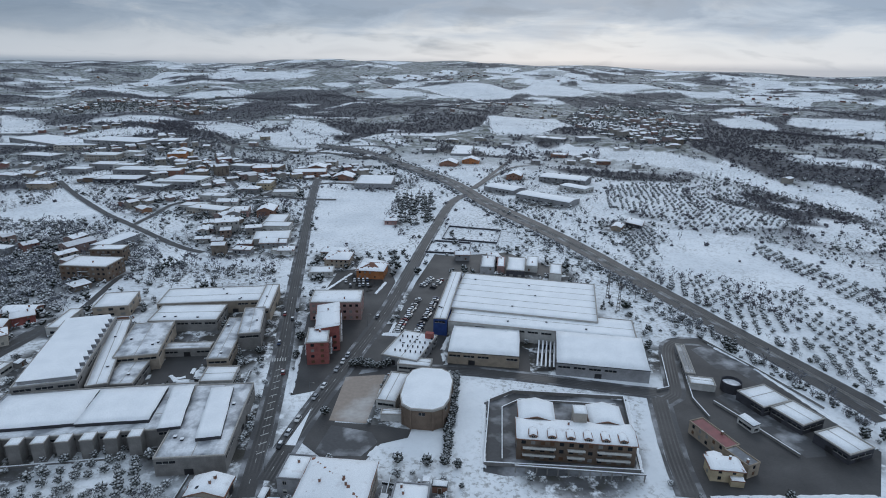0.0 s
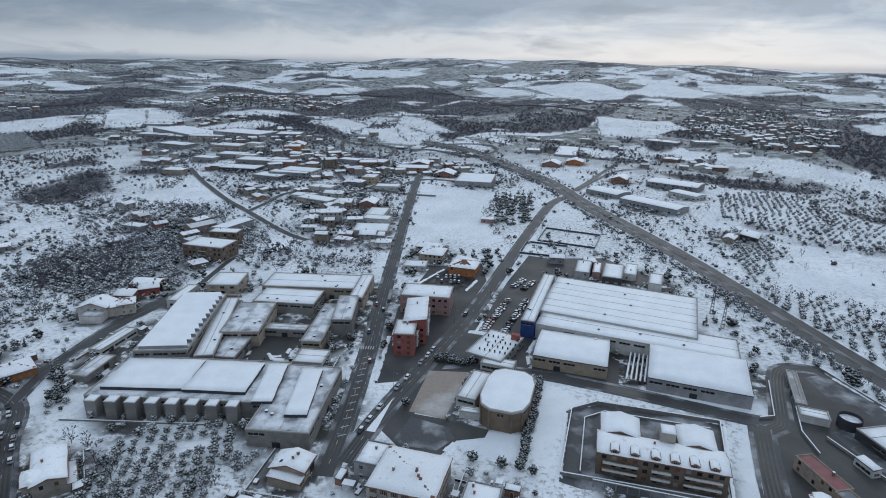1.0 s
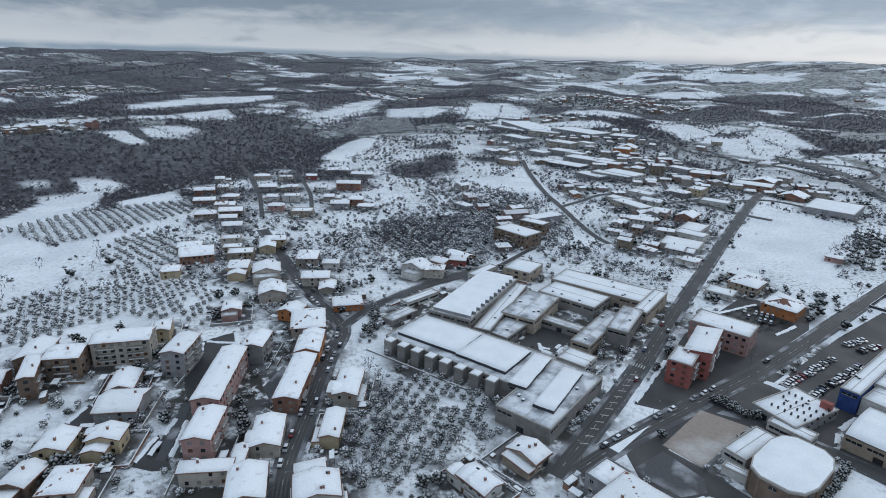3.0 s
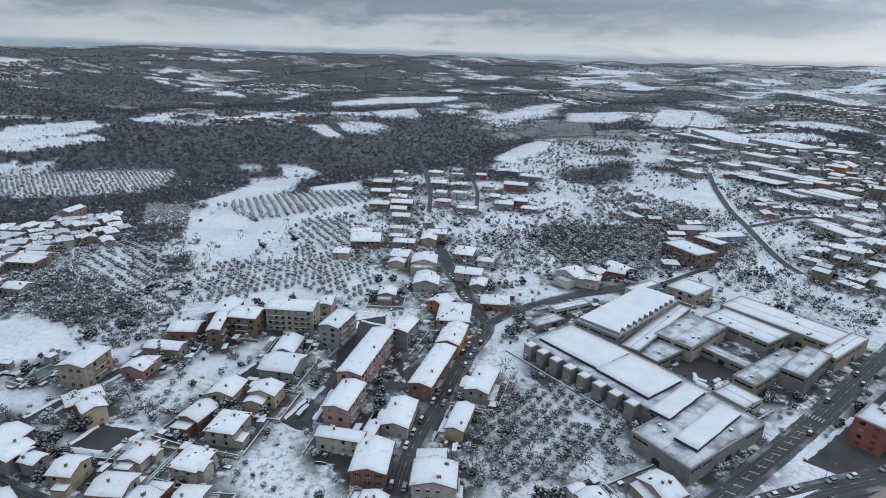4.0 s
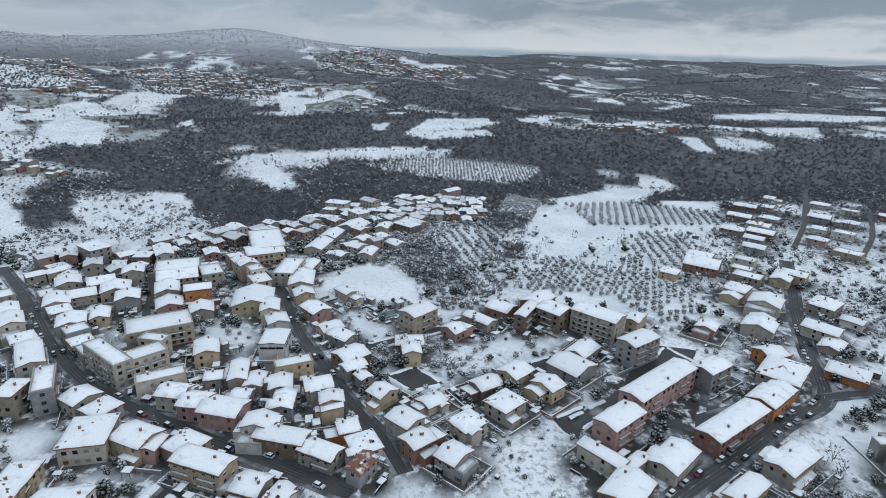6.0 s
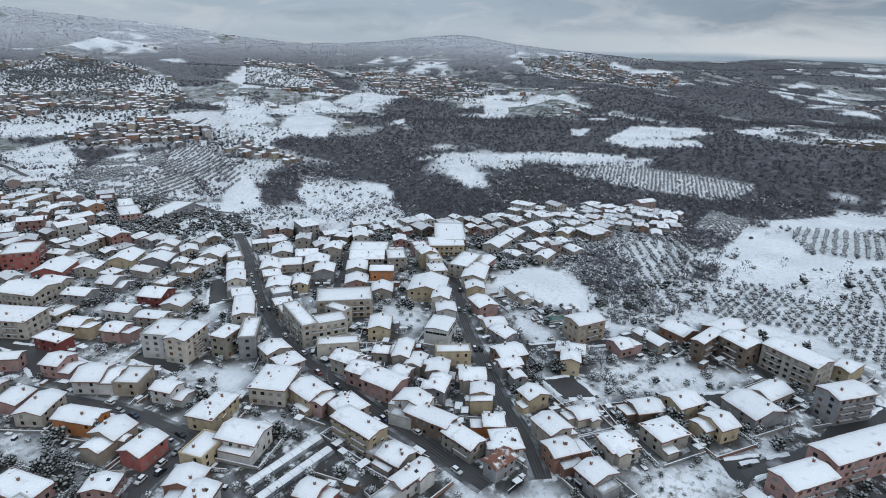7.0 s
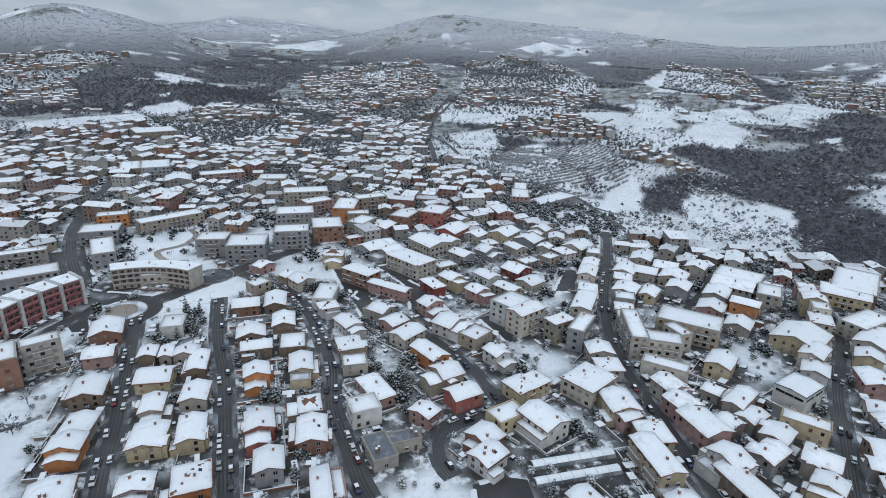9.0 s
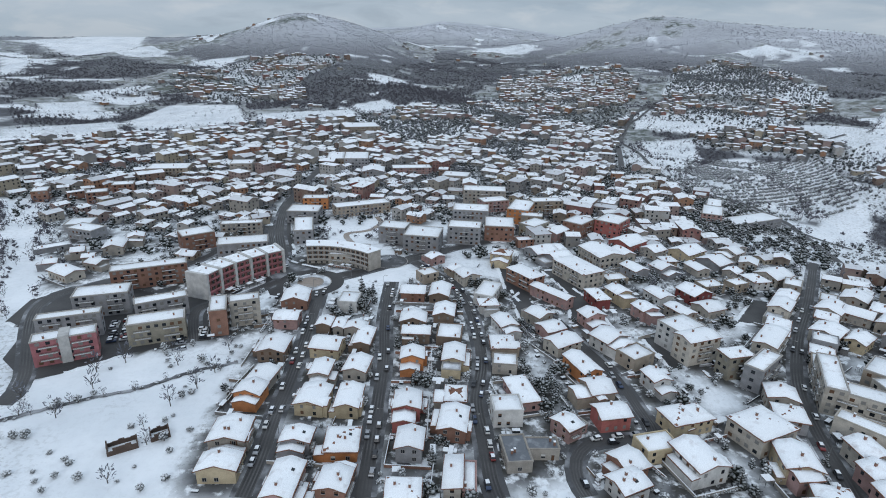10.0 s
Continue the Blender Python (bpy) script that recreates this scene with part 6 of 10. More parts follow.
house(-319, -65, 14.5, 8.9, -4, 5.6, "gable", "beige")
house(-316, -85, 13.9, 8.4, 66, 4.0, "gable", "grey")
house(-330, -103, 22.6, 12.1, -2, 4.8, "gable", "beige")
house(-289, -94, 15.0, 8.2, 1, 4.8, "gable", "pink")
house(-388, -96, 21.1, 17.9, -13, 4.0, "gable", "grey")
house(-412, -85, 12.0, 8.8, 49, 4.0, "gable", "cream")
house(-414, -69, 15.9, 12.3, 49, 4.8, "gable", "beige")
house(-344, -52, 12.0, 9.7, 54, 4.8, "gable", "cream")
house(-145, -92, 10.4, 9.0, 90, 7.2, "gable", "cream")
house(-141, -81, 9.7, 9.5, 90, 7.2, "gable", "pink")
house(-139, -69, 14.8, 10.7, 87, 7.2, "gable", "pink")
house(-130, -52, 13.0, 10.6, 5, 8.0, "gable", "white")
house(-128, -42, 17.4, 7.7, 86, 7.2, "gable", "brown")
house(-124, -27, 13.1, 7.2, 74, 6.4, "gable", "beige")
house(-120, -12, 9.3, 5.5, -20, 6.4, "tile_gable", "grey")
house(-119, -89, 12.6, 10.5, 77, 7.2, "gable", "yellow")
apartments(-110, -60, 18.6, 8.5, 80, 8.0, "gable", "yellow")
house(-107, -45, 13.5, 9.0, 83, 4.8, "gable", "beige")
house(-96, -34, 21.9, 5.5, -14, 6.4, "gable", "white")
apartments(-117, -105, 16.6, 14.1, 21, 7.2, "hip", "cream")
house(-88, -91, 14.1, 10.7, -76, 7.2, "gable", "white")
house(-81, -54, 10.8, 7.8, -82, 4.8, "gable", "red")
apartments(-159, -130, 27.9, 7.5, 61, 11.2, "flat", "cream")
apartments(-162, -117, 18.0, 9.3, -37, 10.4, "flat", "cream")
apartments(-175, -120, 11.6, 6.1, 89, 10.4, "flat", "cream")
apartments(-190, -128, 27.5, 16.0, -52, 9.6, "flat", "ochre")
house(-153, -103, 17.9, 6.9, -52, 8.0, "flat", "cream")
hall(-190, -72, 14.4, 11.6, 12, 7.6, "gable", "white")
house(-178, -98, 12.9, 9.7, 29, 7.2, "gable", "yellow")
house(-161, -84, 8.7, 6.4, -67, 4.8, "gable", "beige")
house(-164, -76, 14.8, 6.8, 21, 6.4, "gable", "beige")
house(-150, -70, 11.2, 7.8, -84, 4.8, "gable", "pink")
house(-148, -90, 7.7, 6.7, 90, 5.6, "gable", "grey")
house(-160, -67, 9.8, 6.7, 11, 5.6, "gable", "beige")
house(-159, -56, 9.6, 8.4, 21, 6.4, "gable", "beige")
house(-148, -50, 11.5, 7.4, 13, 6.4, "gable", "grey")
house(-174, -57, 15.3, 6.9, -57, 7.2, "flat", "yellow")
house(-160, -41, 10.1, 8.8, -61, 7.2, "gable", "beige")
house(-150, -32, 10.8, 8.5, 24, 7.2, "gable", "yellow")
house(-137, -24, 11.7, 6.8, -62, 5.6, "hip", "orange")
apartments(-155, -162, 21.4, 9.4, 45, 8.8, "gable", "cream")
apartments(-130, -146, 11.6, 7.4, 11, 10.4, "hip", "olive")
apartments(-138, -140, 18.9, 7.3, 38, 10.4, "flat", "grey")
house(-182, -197, 23.1, 9.5, 47, 7.2, "gable", "cream")
house(-198, -215, 16.9, 8.9, 46, 6.4, "gable", "beige")
house(-212, -200, 15.3, 11.6, 38, 5.6, "gable", "cream")
house(-191, -174, 13.6, 11.8, 37, 6.4, "gable", "cream")
house(-222, -194, 12.6, 11.7, -49, 5.6, "gable", "beige")
house(-201, -167, 12.7, 8.2, 34, 5.6, "gable", "yellow")
house(-231, -181, 14.1, 14.1, 35, 6.4, "gable", "ochre")
house(-219, -165, 12.4, 11.0, 34, 5.6, "gable", "grey")
house(-233, -152, 15.5, 11.5, 33, 5.6, "gable", "beige")
house(-219, -142, 12.4, 12.3, 35, 5.6, "gable", "pink")
house(-249, -156, 20.4, 15.6, -58, 6.4, "gable", "beige")
apartments(-265, -166, 24.4, 18.1, -60, 8.0, "flat", "ochre")
house(-218, -124, 11.8, 11.1, 31, 4.8, "gable", "beige")
house(-234, -135, 12.9, 8.7, -58, 6.4, "gable", "orange")
house(-239, -196, 13.2, 13.1, -49, 6.4, "gable", "white")
house(-235, -213, 13.8, 12.0, 42, 6.4, "gable", "beige")
house(-254, -187, 11.9, 11.0, 32, 5.6, "gable", "cream")
apartments(-303, -130, 23.3, 17.9, -56, 7.2, "gable", "yellow")
apartments(-320, -136, 39.1, 21.6, 30, 9.6, "flat", "brown")
house(-231, -102, 20.7, 19.6, 21, 7.2, "gable", "yellow")
house(-222, -89, 13.6, 8.9, 23, 8.0, "gable", "cream")
house(-262, -88, 20.6, 13.1, 17, 7.2, "gable", "cream")
apartments(-275, -101, 25.7, 12.6, 6, 8.0, "flat", "cream")
apartments(-118, -170, 15.8, 13.0, 23, 11.2, "flat", "white")
apartments(-120, -159, 16.2, 9.8, 17, 11.2, "gable", "cream")
house(-94, -135, 13.4, 7.3, -78, 6.4, "gable", "white")
house(-92, -155, 12.1, 10.1, 27, 6.4, "flat", "ochre")
house(-87, -167, 16.0, 13.4, -60, 6.4, "gable", "white")
house(-85, -189, 13.2, 10.3, -73, 6.4, "gable", "pink")
house(-64, -167, 13.5, 9.6, 28, 5.6, "gable", "cream")
house(-67, -147, 15.7, 8.2, -72, 6.4, "gable", "orange")
house(-65, -130, 15.3, 10.7, 10, 6.4, "gable", "ochre")
house(-68, -115, 11.0, 8.6, 8, 6.4, "gable", "red")
house(-91, -112, 10.0, 9.7, -76, 6.4, "hip", "yellow")
house(-98, -113, 8.7, 7.4, -74, 6.4, "hip", "yellow")
house(-64, -91, 11.6, 10.0, 23, 4.8, "gable", "brick")
house(-62, -82, 9.8, 8.3, 22, 5.6, "gable", "white")
house(-42, -183, 17.4, 8.4, -75, 5.6, "gable", "white")
house(-38, -220, 18.3, 10.1, 66, 6.4, "flat", "white")
house(-71, -217, 24.0, 6.0, -53, 6.4, "gable", "pink")
apartments(-61, -238, 19.8, 10.3, -58, 8.0, "hip", "brick")
apartments(-93, -246, 26.8, 15.2, -66, 8.8, "hip", "cream")
house(-108, -216, 15.6, 9.6, -71, 6.4, "gable", "yellow")
house(-94, -213, 14.2, 7.3, -79, 6.4, "hip", "darkred")
house(-114, -196, 13.6, 9.2, -73, 6.4, "gable", "pink")
house(-58, -194, 13.4, 9.3, -56, 6.4, "gable", "beige")
house(-62, -181, 9.9, 9.8, 24, 4.8, "gable", "pink")
house(-84, -286, 24.0, 13.7, 26, 4.8, "gable", "grey")
house(-86, -272, 20.7, 10.9, 26, 4.8, "gable", "grey")
house(-52, -270, 15.3, 11.9, 68, 7.2, "hip", "yellow")
house(-148, -218, 12.8, 12.6, -70, 6.4, "gable", "darkred")
house(-148, -202, 11.5, 11.2, 20, 4.8, "gable", "cream")
house(-129, -218, 13.2, 9.0, -73, 4.8, "gable", "white")
house(-131, -197, 13.4, 7.8, -69, 5.6, "gable", "beige")
apartments(-116, -275, 23.1, 18.0, -73, 7.2, "gable", "cream")
house(-130, -276, 13.6, 9.2, -76, 7.2, "gable", "cream")
house(-129, -253, 13.6, 9.6, -70, 5.6, "gable", "grey")
house(-148, -253, 14.1, 11.8, -69, 5.6, "gable", "grey")
house(-169, -257, 12.9, 8.2, -79, 4.8, "gable", "beige")
apartments(-97, -315, 15.9, 11.7, 44, 7.2, "gable", "pink")
apartments(-117, -329, 20.1, 14.5, 46, 10.4, "flat", "brick")
apartments(-142, -331, 21.5, 17.5, 48, 11.2, "flat", "red")
apartments(-84, -324, 18.2, 12.7, 43, 9.6, "flat", "olive")
apartments(-82, -363, 29.2, 16.1, 68, 11.2, "flat", "orange")
house(-141, -297, 19.7, 16.1, 36, 7.2, "gable", "red")
house(-39, -131, 16.8, 8.3, -80, 4.8, "hip", "pink")
house(-190, -253, 12.7, 8.3, 38, 4.8, "gable", "beige")
house(-188, -270, 18.4, 15.9, 30, 4.8, "gable", "grey")
house(-210, -246, 16.2, 14.2, 26, 5.6, "gable", "cream")
house(-176, -285, 18.2, 14.7, 31, 5.6, "gable", "yellow")
house(-154, -286, 12.0, 11.7, 31, 5.6, "gable", "beige")
house(-204, -285, 15.0, 12.3, 31, 5.6, "gable", "beige")
rose_block = apartments(144, -164, 22.8, 7.7, 24, 11.2, "flat", "rose")
s = Shell()
s.box(-1.9, 1.9, -4.3, 4.3, -2, 12.1)
child("stair_tower", s.mesh("stair_tower", WALL["white"]), rose_block, None, "white stair tower that rises through the roof")
apartments(152, -182, 24.8, 5.8, 18, 11.2, "flat", "grey")
apartments(150, -207, 23.8, 12.0, 15, 11.2, "flat", "grey")
apartments(142, -240, 36.7, 8.8, 21, 11.2, "flat", "brick")
apartments(114, -180, 23.0, 9.8, 19, 10.4, "flat", "olive")
apartments(121, -202, 22.9, 7.6, 26, 9.6, "flat", "grey")
apartments(90, -189, 15.8, 7.3, -75, 12.8, "flat", "brick")
apartments(80, -195, 13.4, 7.3, 17, 12.8, "flat", "cream")
apartments(105, -285, 29.5, 14.1, 13, 9.6, "flat", "grey")
apartments(-6, -298, 22.6, 20.3, -12, 11.2, "flat", "grey")
house(60, -192, 10.7, 9.8, -4, 5.6, "gable", "pink")
house(60, -214, 14.4, 12.4, -89, 5.6, "gable", "brick")
house(60, -165, 12.8, 11.0, 85, 5.6, "gable", "brown")
house(60, -143, 11.6, 8.9, 76, 4.8, "gable", "beige")
house(62, -131, 11.5, 9.8, 80, 5.6, "gable", "orange")
house(62, -109, 11.7, 11.5, 89, 5.6, "gable", "beige")
house(61, -96, 12.5, 11.6, 89, 5.6, "gable", "yellow")
house(38, -166, 12.1, 11.0, -12, 5.6, "gable", "yellow")
house(38, -144, 15.8, 7.2, 84, 5.6, "gable", "beige")
house(38, -128, 12.6, 10.3, 80, 5.6, "gable", "yellow")
house(40, -104, 10.2, 9.4, 85, 5.6, "gable", "grey")
house(40, -85, 15.0, 8.5, 83, 6.4, "gable", "pink")
house(42, -187, 8.0, 6.4, 83, 4.8, "gable", "brown")
house(35, -185, 8.7, 4.6, 84, 4.8, "gable", "beige")
house(27, -184, 10.7, 9.0, 77, 4.8, "gable", "beige")
house(33, -210, 11.8, 9.5, 82, 6.4, "flat", "white")
house(23, -173, 14.6, 7.1, 82, 4.8, "gable", "brown")
house(24, -150, 11.5, 9.0, 80, 4.8, "gable", "beige")
house(25, -127, 13.7, 8.3, 85, 5.6, "gable", "yellow")
house(25, -104, 11.9, 10.3, 89, 4.8, "hip", "orange")
house(25, -87, 13.0, 8.8, 80, 5.6, "gable", "brick")
house(4, -120, 16.5, 9.1, 86, 6.4, "gable", "red")
house(3, -102, 9.9, 8.3, 84, 6.4, "gable", "grey")
house(5, -80, 9.6, 8.0, -3, 6.4, "hip", "beige")
house(2, -153, 13.4, 9.2, 87, 6.4, "gable", "orange")
house(0, -177, 12.0, 7.5, -5, 5.6, "gable", "brown")
house(1, -192, 14.7, 11.5, 85, 5.6, "gable", "brown")
house(1, -221, 12.1, 10.2, -6, 5.6, "gable", "brick")
house(-15, -154, 18.5, 8.6, 82, 5.6, "gable", "yellow")
house(-15, -177, 13.3, 11.1, 81, 4.8, "flat", "brown")
house(-14, -198, 17.7, 9.4, 82, 6.4, "gable", "brown")
house(-13, -222, 15.5, 9.8, 81, 4.8, "gable", "brown")
house(-12, -130, 11.5, 9.5, -6, 4.0, "hip", "beige")
house(-12, -113, 13.4, 9.3, 79, 5.6, "gable", "brick")
house(-10, -87, 13.5, 5.0, 83, 5.6, "shed", "cream")
house(-15, -87, 12.6, 4.1, 84, 4.0, "flat", "pink")
house(-31, -98, 13.0, 8.1, -87, 4.8, "dark_flat", "beige")
house(-40, -100, 10.6, 5.8, -2, 4.8, "dark_flat", "beige")
apartments(39, -275, 21.6, 19.6, -6, 7.2, "flat", "cream")
apartments(-104, -377, 24.6, 11.5, 7, 12.0, "flat", "tan")
apartments(-34, -311, 21.7, 14.5, -10, 12.0, "flat", "grey")
apartments(-59, -322, 21.7, 19.8, 82, 10.4, "flat", "brick")
apartments(-86, -343, 15.5, 8.8, -14, 9.6, "flat", "tan")
house(-96, -327, 14.9, 5.6, 8, 7.2, "gable", "pink")
apartments(-60, -413, 35.2, 17.4, -7, 11.2, "flat", "beige")
apartments(-64, -388, 21.8, 13.5, 16, 8.8, "flat", "pink")
apartments(-43, -358, 26.4, 18.3, -8, 10.4, "flat", "grey")
apartments(-41, -475, 24.2, 18.8, -14, 9.6, "flat", "beige")
house(-214, -440, 17.5, 8.5, 19, 7.2, "gable", "tan")
apartments(-223, -482, 31.9, 12.2, 21, 7.2, "flat", "ochre")
apartments(-248, -390, 29.4, 15.4, 61, 8.0, "flat", "pink")
apartments(-270, -428, 26.2, 12.1, 60, 7.2, "flat", "red")
hall(-284, -393, 53.8, 19.3, 21, 5.1, "flat", "grey")
house(-207, -267, 11.5, 9.9, 56, 5.6, "gable", "beige")
house(56, -285, 15.0, 12.1, -5, 7.2, "flat", "cream")
apartments(13, -312, 18.1, 14.3, -15, 11.2, "flat", "grey")
apartments(74, -318, 29.6, 12.4, -81, 9.6, "flat", "grey")
apartments(80, -358, 22.7, 17.2, -3, 8.8, "flat", "grey")
apartments(138, -299, 19.3, 14.4, 33, 10.4, "flat", "brick")
apartments(117, -326, 26.9, 7.4, 9, 8.0, "flat", "beige")
apartments(77, -391, 19.4, 10.1, 2, 8.8, "flat", "orange")
apartments(40, -376, 42.7, 12.4, 22, 8.0, "flat", "ochre")
house(273, -413, 11.7, 4.0, 43, 6.4, "gable", "brick")
apartments(243, -431, 16.2, 12.4, 17, 8.8, "flat", "brick")
apartments(251, -404, 14.9, 11.1, 23, 8.8, "flat", "brick")
apartments(296, -407, 14.9, 11.3, -68, 8.8, "flat", "brick")
apartments(233, -503, 36.6, 24.1, 8, 8.8, "flat", "tan")
apartments(170, -524, 21.1, 20.8, 7, 9.6, "flat", "beige")
apartments(58, -545, 36.0, 24.5, -87, 12.8, "flat", "grey")
apartments(80, -552, 36.4, 17.6, -85, 11.2, "flat", "tan")
apartments(73, -779, 49.5, 43.3, 14, 9.6, "flat", "tan")
apartments(184, -619, 25.7, 19.0, -83, 9.6, "flat", "brick")
apartments(1, -514, 38.8, 15.6, 6, 8.0, "flat", "pink")
apartments(38, -499, 22.8, 21.1, -89, 8.0, "gable", "grey")
house(50, -456, 19.4, 13.5, -88, 6.4, "gable", "red")
hall(228, -335, 16.3, 15.5, 9, 5.1, "flat", "grey")
house(184, -290, 15.3, 11.0, -76, 5.6, "gable", "beige")
house(202, -279, 10.1, 8.5, 19, 5.6, "gable", "beige")
house(188, -270, 9.1, 6.9, 19, 5.6, "gable", "beige")
house(207, -260, 10.2, 7.5, 18, 5.6, "gable", "grey")
house(178, -304, 13.4, 9.5, -72, 5.6, "gable", "beige")
house(-117, -82, 7.4, 5.3, 3, 6.4, "gable", "pink")
house(-321, 389, 20.6, 11.1, -8, 4.0, "flat", "grey")
house(-77, 124, 16.8, 7.9, -4, 6.4, "gable", "white")
house(191, -249, 17.2, 10.3, -33, 4.8, "gable", "cream")
house(180, -262, 12.1, 8.2, -22, 4.8, "gable", "beige")
apartments(214, -316, 20.1, 12.2, -21, 7.2, "flat", "grey")
house(223, -292, 20.0, 8.4, 37, 3.2, "flat", "grey")
# the village along the western road
house(-609, 297, 16.6, 11.9, 57, 5.0, "gable", "cream")
house(-541, 268, 14.9, 10.7, 57, 5.0, "gable", "cream")
house(-540, 245, 19.1, 12.0, 59, 6.0, "gable", "brick")
house(-489, 247, 14.6, 10.5, 57, 5.0, "hip", "cream")
house(-493, 224, 18.6, 12.0, 59, 5.0, "gable", "brick")
house(-461, 228, 16.7, 12.0, 58, 5.5, "hip", "cream")
house(-438, 200, 16.7, 12.0, 60, 6.0, "hip", "tan")
house(-433, 220, 18.6, 12.0, 57, 6.0, "gable", "brown")
house(-416, 209, 13.5, 9.7, 58, 5.0, "gable", "grey")
house(-393, 201, 14.5, 10.5, 57, 5.0, "gable", "grey")
house(-361, 184, 13.5, 9.7, 58, 5.5, "flat", "cream")
house(-343, 176, 12.9, 9.3, 58, 5.0, "flat", "beige")
house(-368, 157, 15.7, 11.3, 62, 4.0, "hip", "tan")
house(-327, 174, 16.8, 12.0, 57, 6.0, "flat", "tan")
house(-573, 326, 16.1, 11.6, 54, 5.0, "hip", "cream")
house(-501, 293, 16.5, 11.9, 54, 6.0, "gable", "grey")
house(-461, 273, 14.3, 10.3, 53, 5.0, "gable", "white")
house(-422, 256, 13.2, 9.5, 53, 6.0, "hip", "pink")
house(-542, 338, 14.4, 10.4, 52, 5.0, "flat", "cream")
house(-489, 310, 16.4, 11.8, 52, 5.0, "hip", "beige")
house(-447, 287, 15.1, 10.9, 51, 6.0, "flat", "white")
house(-392, 263, 18.1, 12.0, 51, 6.0, "flat", "tan")
house(-524, 360, 12.0, 8.6, 49, 5.0, "gable", "red")
house(-458, 331, 13.9, 10.0, 48, 6.0, "gable", "white")
house(-422, 315, 15.0, 10.8, 48, 5.0, "gable", "beige")
house(-393, 303, 16.0, 11.5, 47, 6.0, "gable", "grey")
house(-452, 357, 24.0, 12.0, 46, 8.0, "gable", "brick")
house(-396, 319, 20.2, 12.0, 45, 7.0, "gable", "brick")
house(-533, 403, 24.0, 12.0, 47, 5.0, "gable", "grey")
house(-495, 408, 24.0, 12.0, 44, 5.0, "gable", "grey")
house(-375, 318, 14.0, 10.1, 44, 4.0, "hip", "grey")
house(-334, 204, 13.8, 9.9, 54, 7.0, "gable", "yellow")
house(-257, 186, 15.9, 11.4, 50, 6.0, "gable", "cream")
house(-274, 209, 10.2, 7.5, 48, 4.0, "gable", "white")
house(-218, 247, 12.9, 9.3, 37, 6.5, "hip", "cream")
house(-221, 273, 10.2, 7.5, 35, 5.0, "gable", "red")
# works, shops and houses along the northern roads
hall(-554, 780, 54.1, 26.0, -12, 6.0, "flat", "grey")
hall(-630, 879, 60.0, 26.0, -12, 5.0, "flat", "grey")
hall(-420, 771, 25.0, 15.0, -12, 8.0, "flat", "white")
hall(-422, 713, 39.1, 23.5, 0, 5.0, "flat", "grey")
hall(-397, 706, 26.1, 15.7, -5, 5.0, "flat", "white")
hall(-365, 683, 60.0, 26.0, 0, 5.0, "flat", "grey")
hall(-369, 640, 48.8, 26.0, 0, 4.0, "flat", "dark")
hall(-288, 632, 43.4, 26.0, -5, 6.0, "flat", "white")
hall(-313, 605, 36.2, 21.7, -12, 4.0, "flat", "grey")
hall(-447, 688, 31.1, 18.6, -5, 5.0, "flat", "grey")
house(-405, 641, 24.0, 13.0, 8, 5.0, "hip", "brown")
house(-437, 606, 24.0, 13.0, 0, 7.0, "hip", "ochre")
house(-489, 668, 24.0, 13.0, 0, 5.0, "gable", "tan")
house(-510, 660, 24.0, 13.0, -12, 5.0, "hip", "grey")
house(-296, 674, 24.0, 13.0, 8, 6.0, "hip", "tan")
hall(-325, 664, 30.9, 18.5, 8, 8.0, "flat", "brick")
house(-362, 771, 24.0, 13.0, 8, 8.0, "gable", "orange")
house(-334, 731, 24.0, 13.0, -5, 6.0, "gable", "ochre")
hall(-233, 737, 43.8, 26.0, -5, 5.0, "flat", "brown")
hall(-260, 730, 29.4, 17.6, -12, 5.0, "flat", "grey")
house(-209, 596, 24.0, 13.0, -5, 5.0, "hip", "grey")
hall(-232, 563, 26.8, 16.1, -5, 4.0, "flat", "white")
hall(-235, 522, 24.1, 14.5, -5, 4.0, "flat", "white")
house(-209, 539, 20.0, 12.0, 0, 4.0, "gable", "white")
hall(-167, 588, 25.7, 15.4, 8, 4.0, "flat", "white")
hall(-170, 713, 41.6, 25.0, 8, 6.0, "flat", "brick")
house(-46, 480, 10.3, 8.0, 0, 4.0, "hip", "pink")
hall(-138, 454, 23.0, 13.8, 0, 5.0, "flat", "white")
house(-128, 410, 19.3, 11.6, 8, 5.0, "gable", "grey")
house(-117, 394, 16.1, 9.7, 8, 4.0, "hip", "white")
house(-146, 394, 12.4, 8.0, -5, 4.0, "hip", "grey")
house(-78, 387, 17.1, 10.3, 0, 6.0, "hip", "beige")
hall(-691, 909, 53.8, 26.0, 0, 5.0, "flat", "grey")
hall(-545, 849, 57.0, 26.0, 8, 6.0, "flat", "cream")
hall(-843, 1129, 60.0, 26.0, 8, 4.0, "flat", "grey")
house(240, 866, 24.0, 13.0, 0, 6.0, "hip", "brick")
hall(271, 1089, 42.3, 25.4, 8, 5.0, "flat", "grey")
house(71, 1144, 24.0, 13.0, -5, 6.0, "hip", "beige")
house(119, 1066, 24.0, 13.0, -5, 6.0, "hip", "grey")
house(14, 1101, 24.0, 13.0, 8, 6.0, "hip", "cream")
house(300, 969, 24.0, 13.0, 0, 5.0, "hip", "white")
house(14, 387, 10.0, 8.0, 0, 5.0, "gable", "grey")
house(34, 381, 11.4, 8.0, 8, 6.0, "hip", "pink")
house(-29, 1093, 24.0, 13.0, -12, 5.0, "hip", "grey")
house(376, 1054, 24.0, 13.0, -12, 5.0, "gable", "cream")
house(427, 1311, 24.0, 13.0, -12, 5.0, "gable", "white")
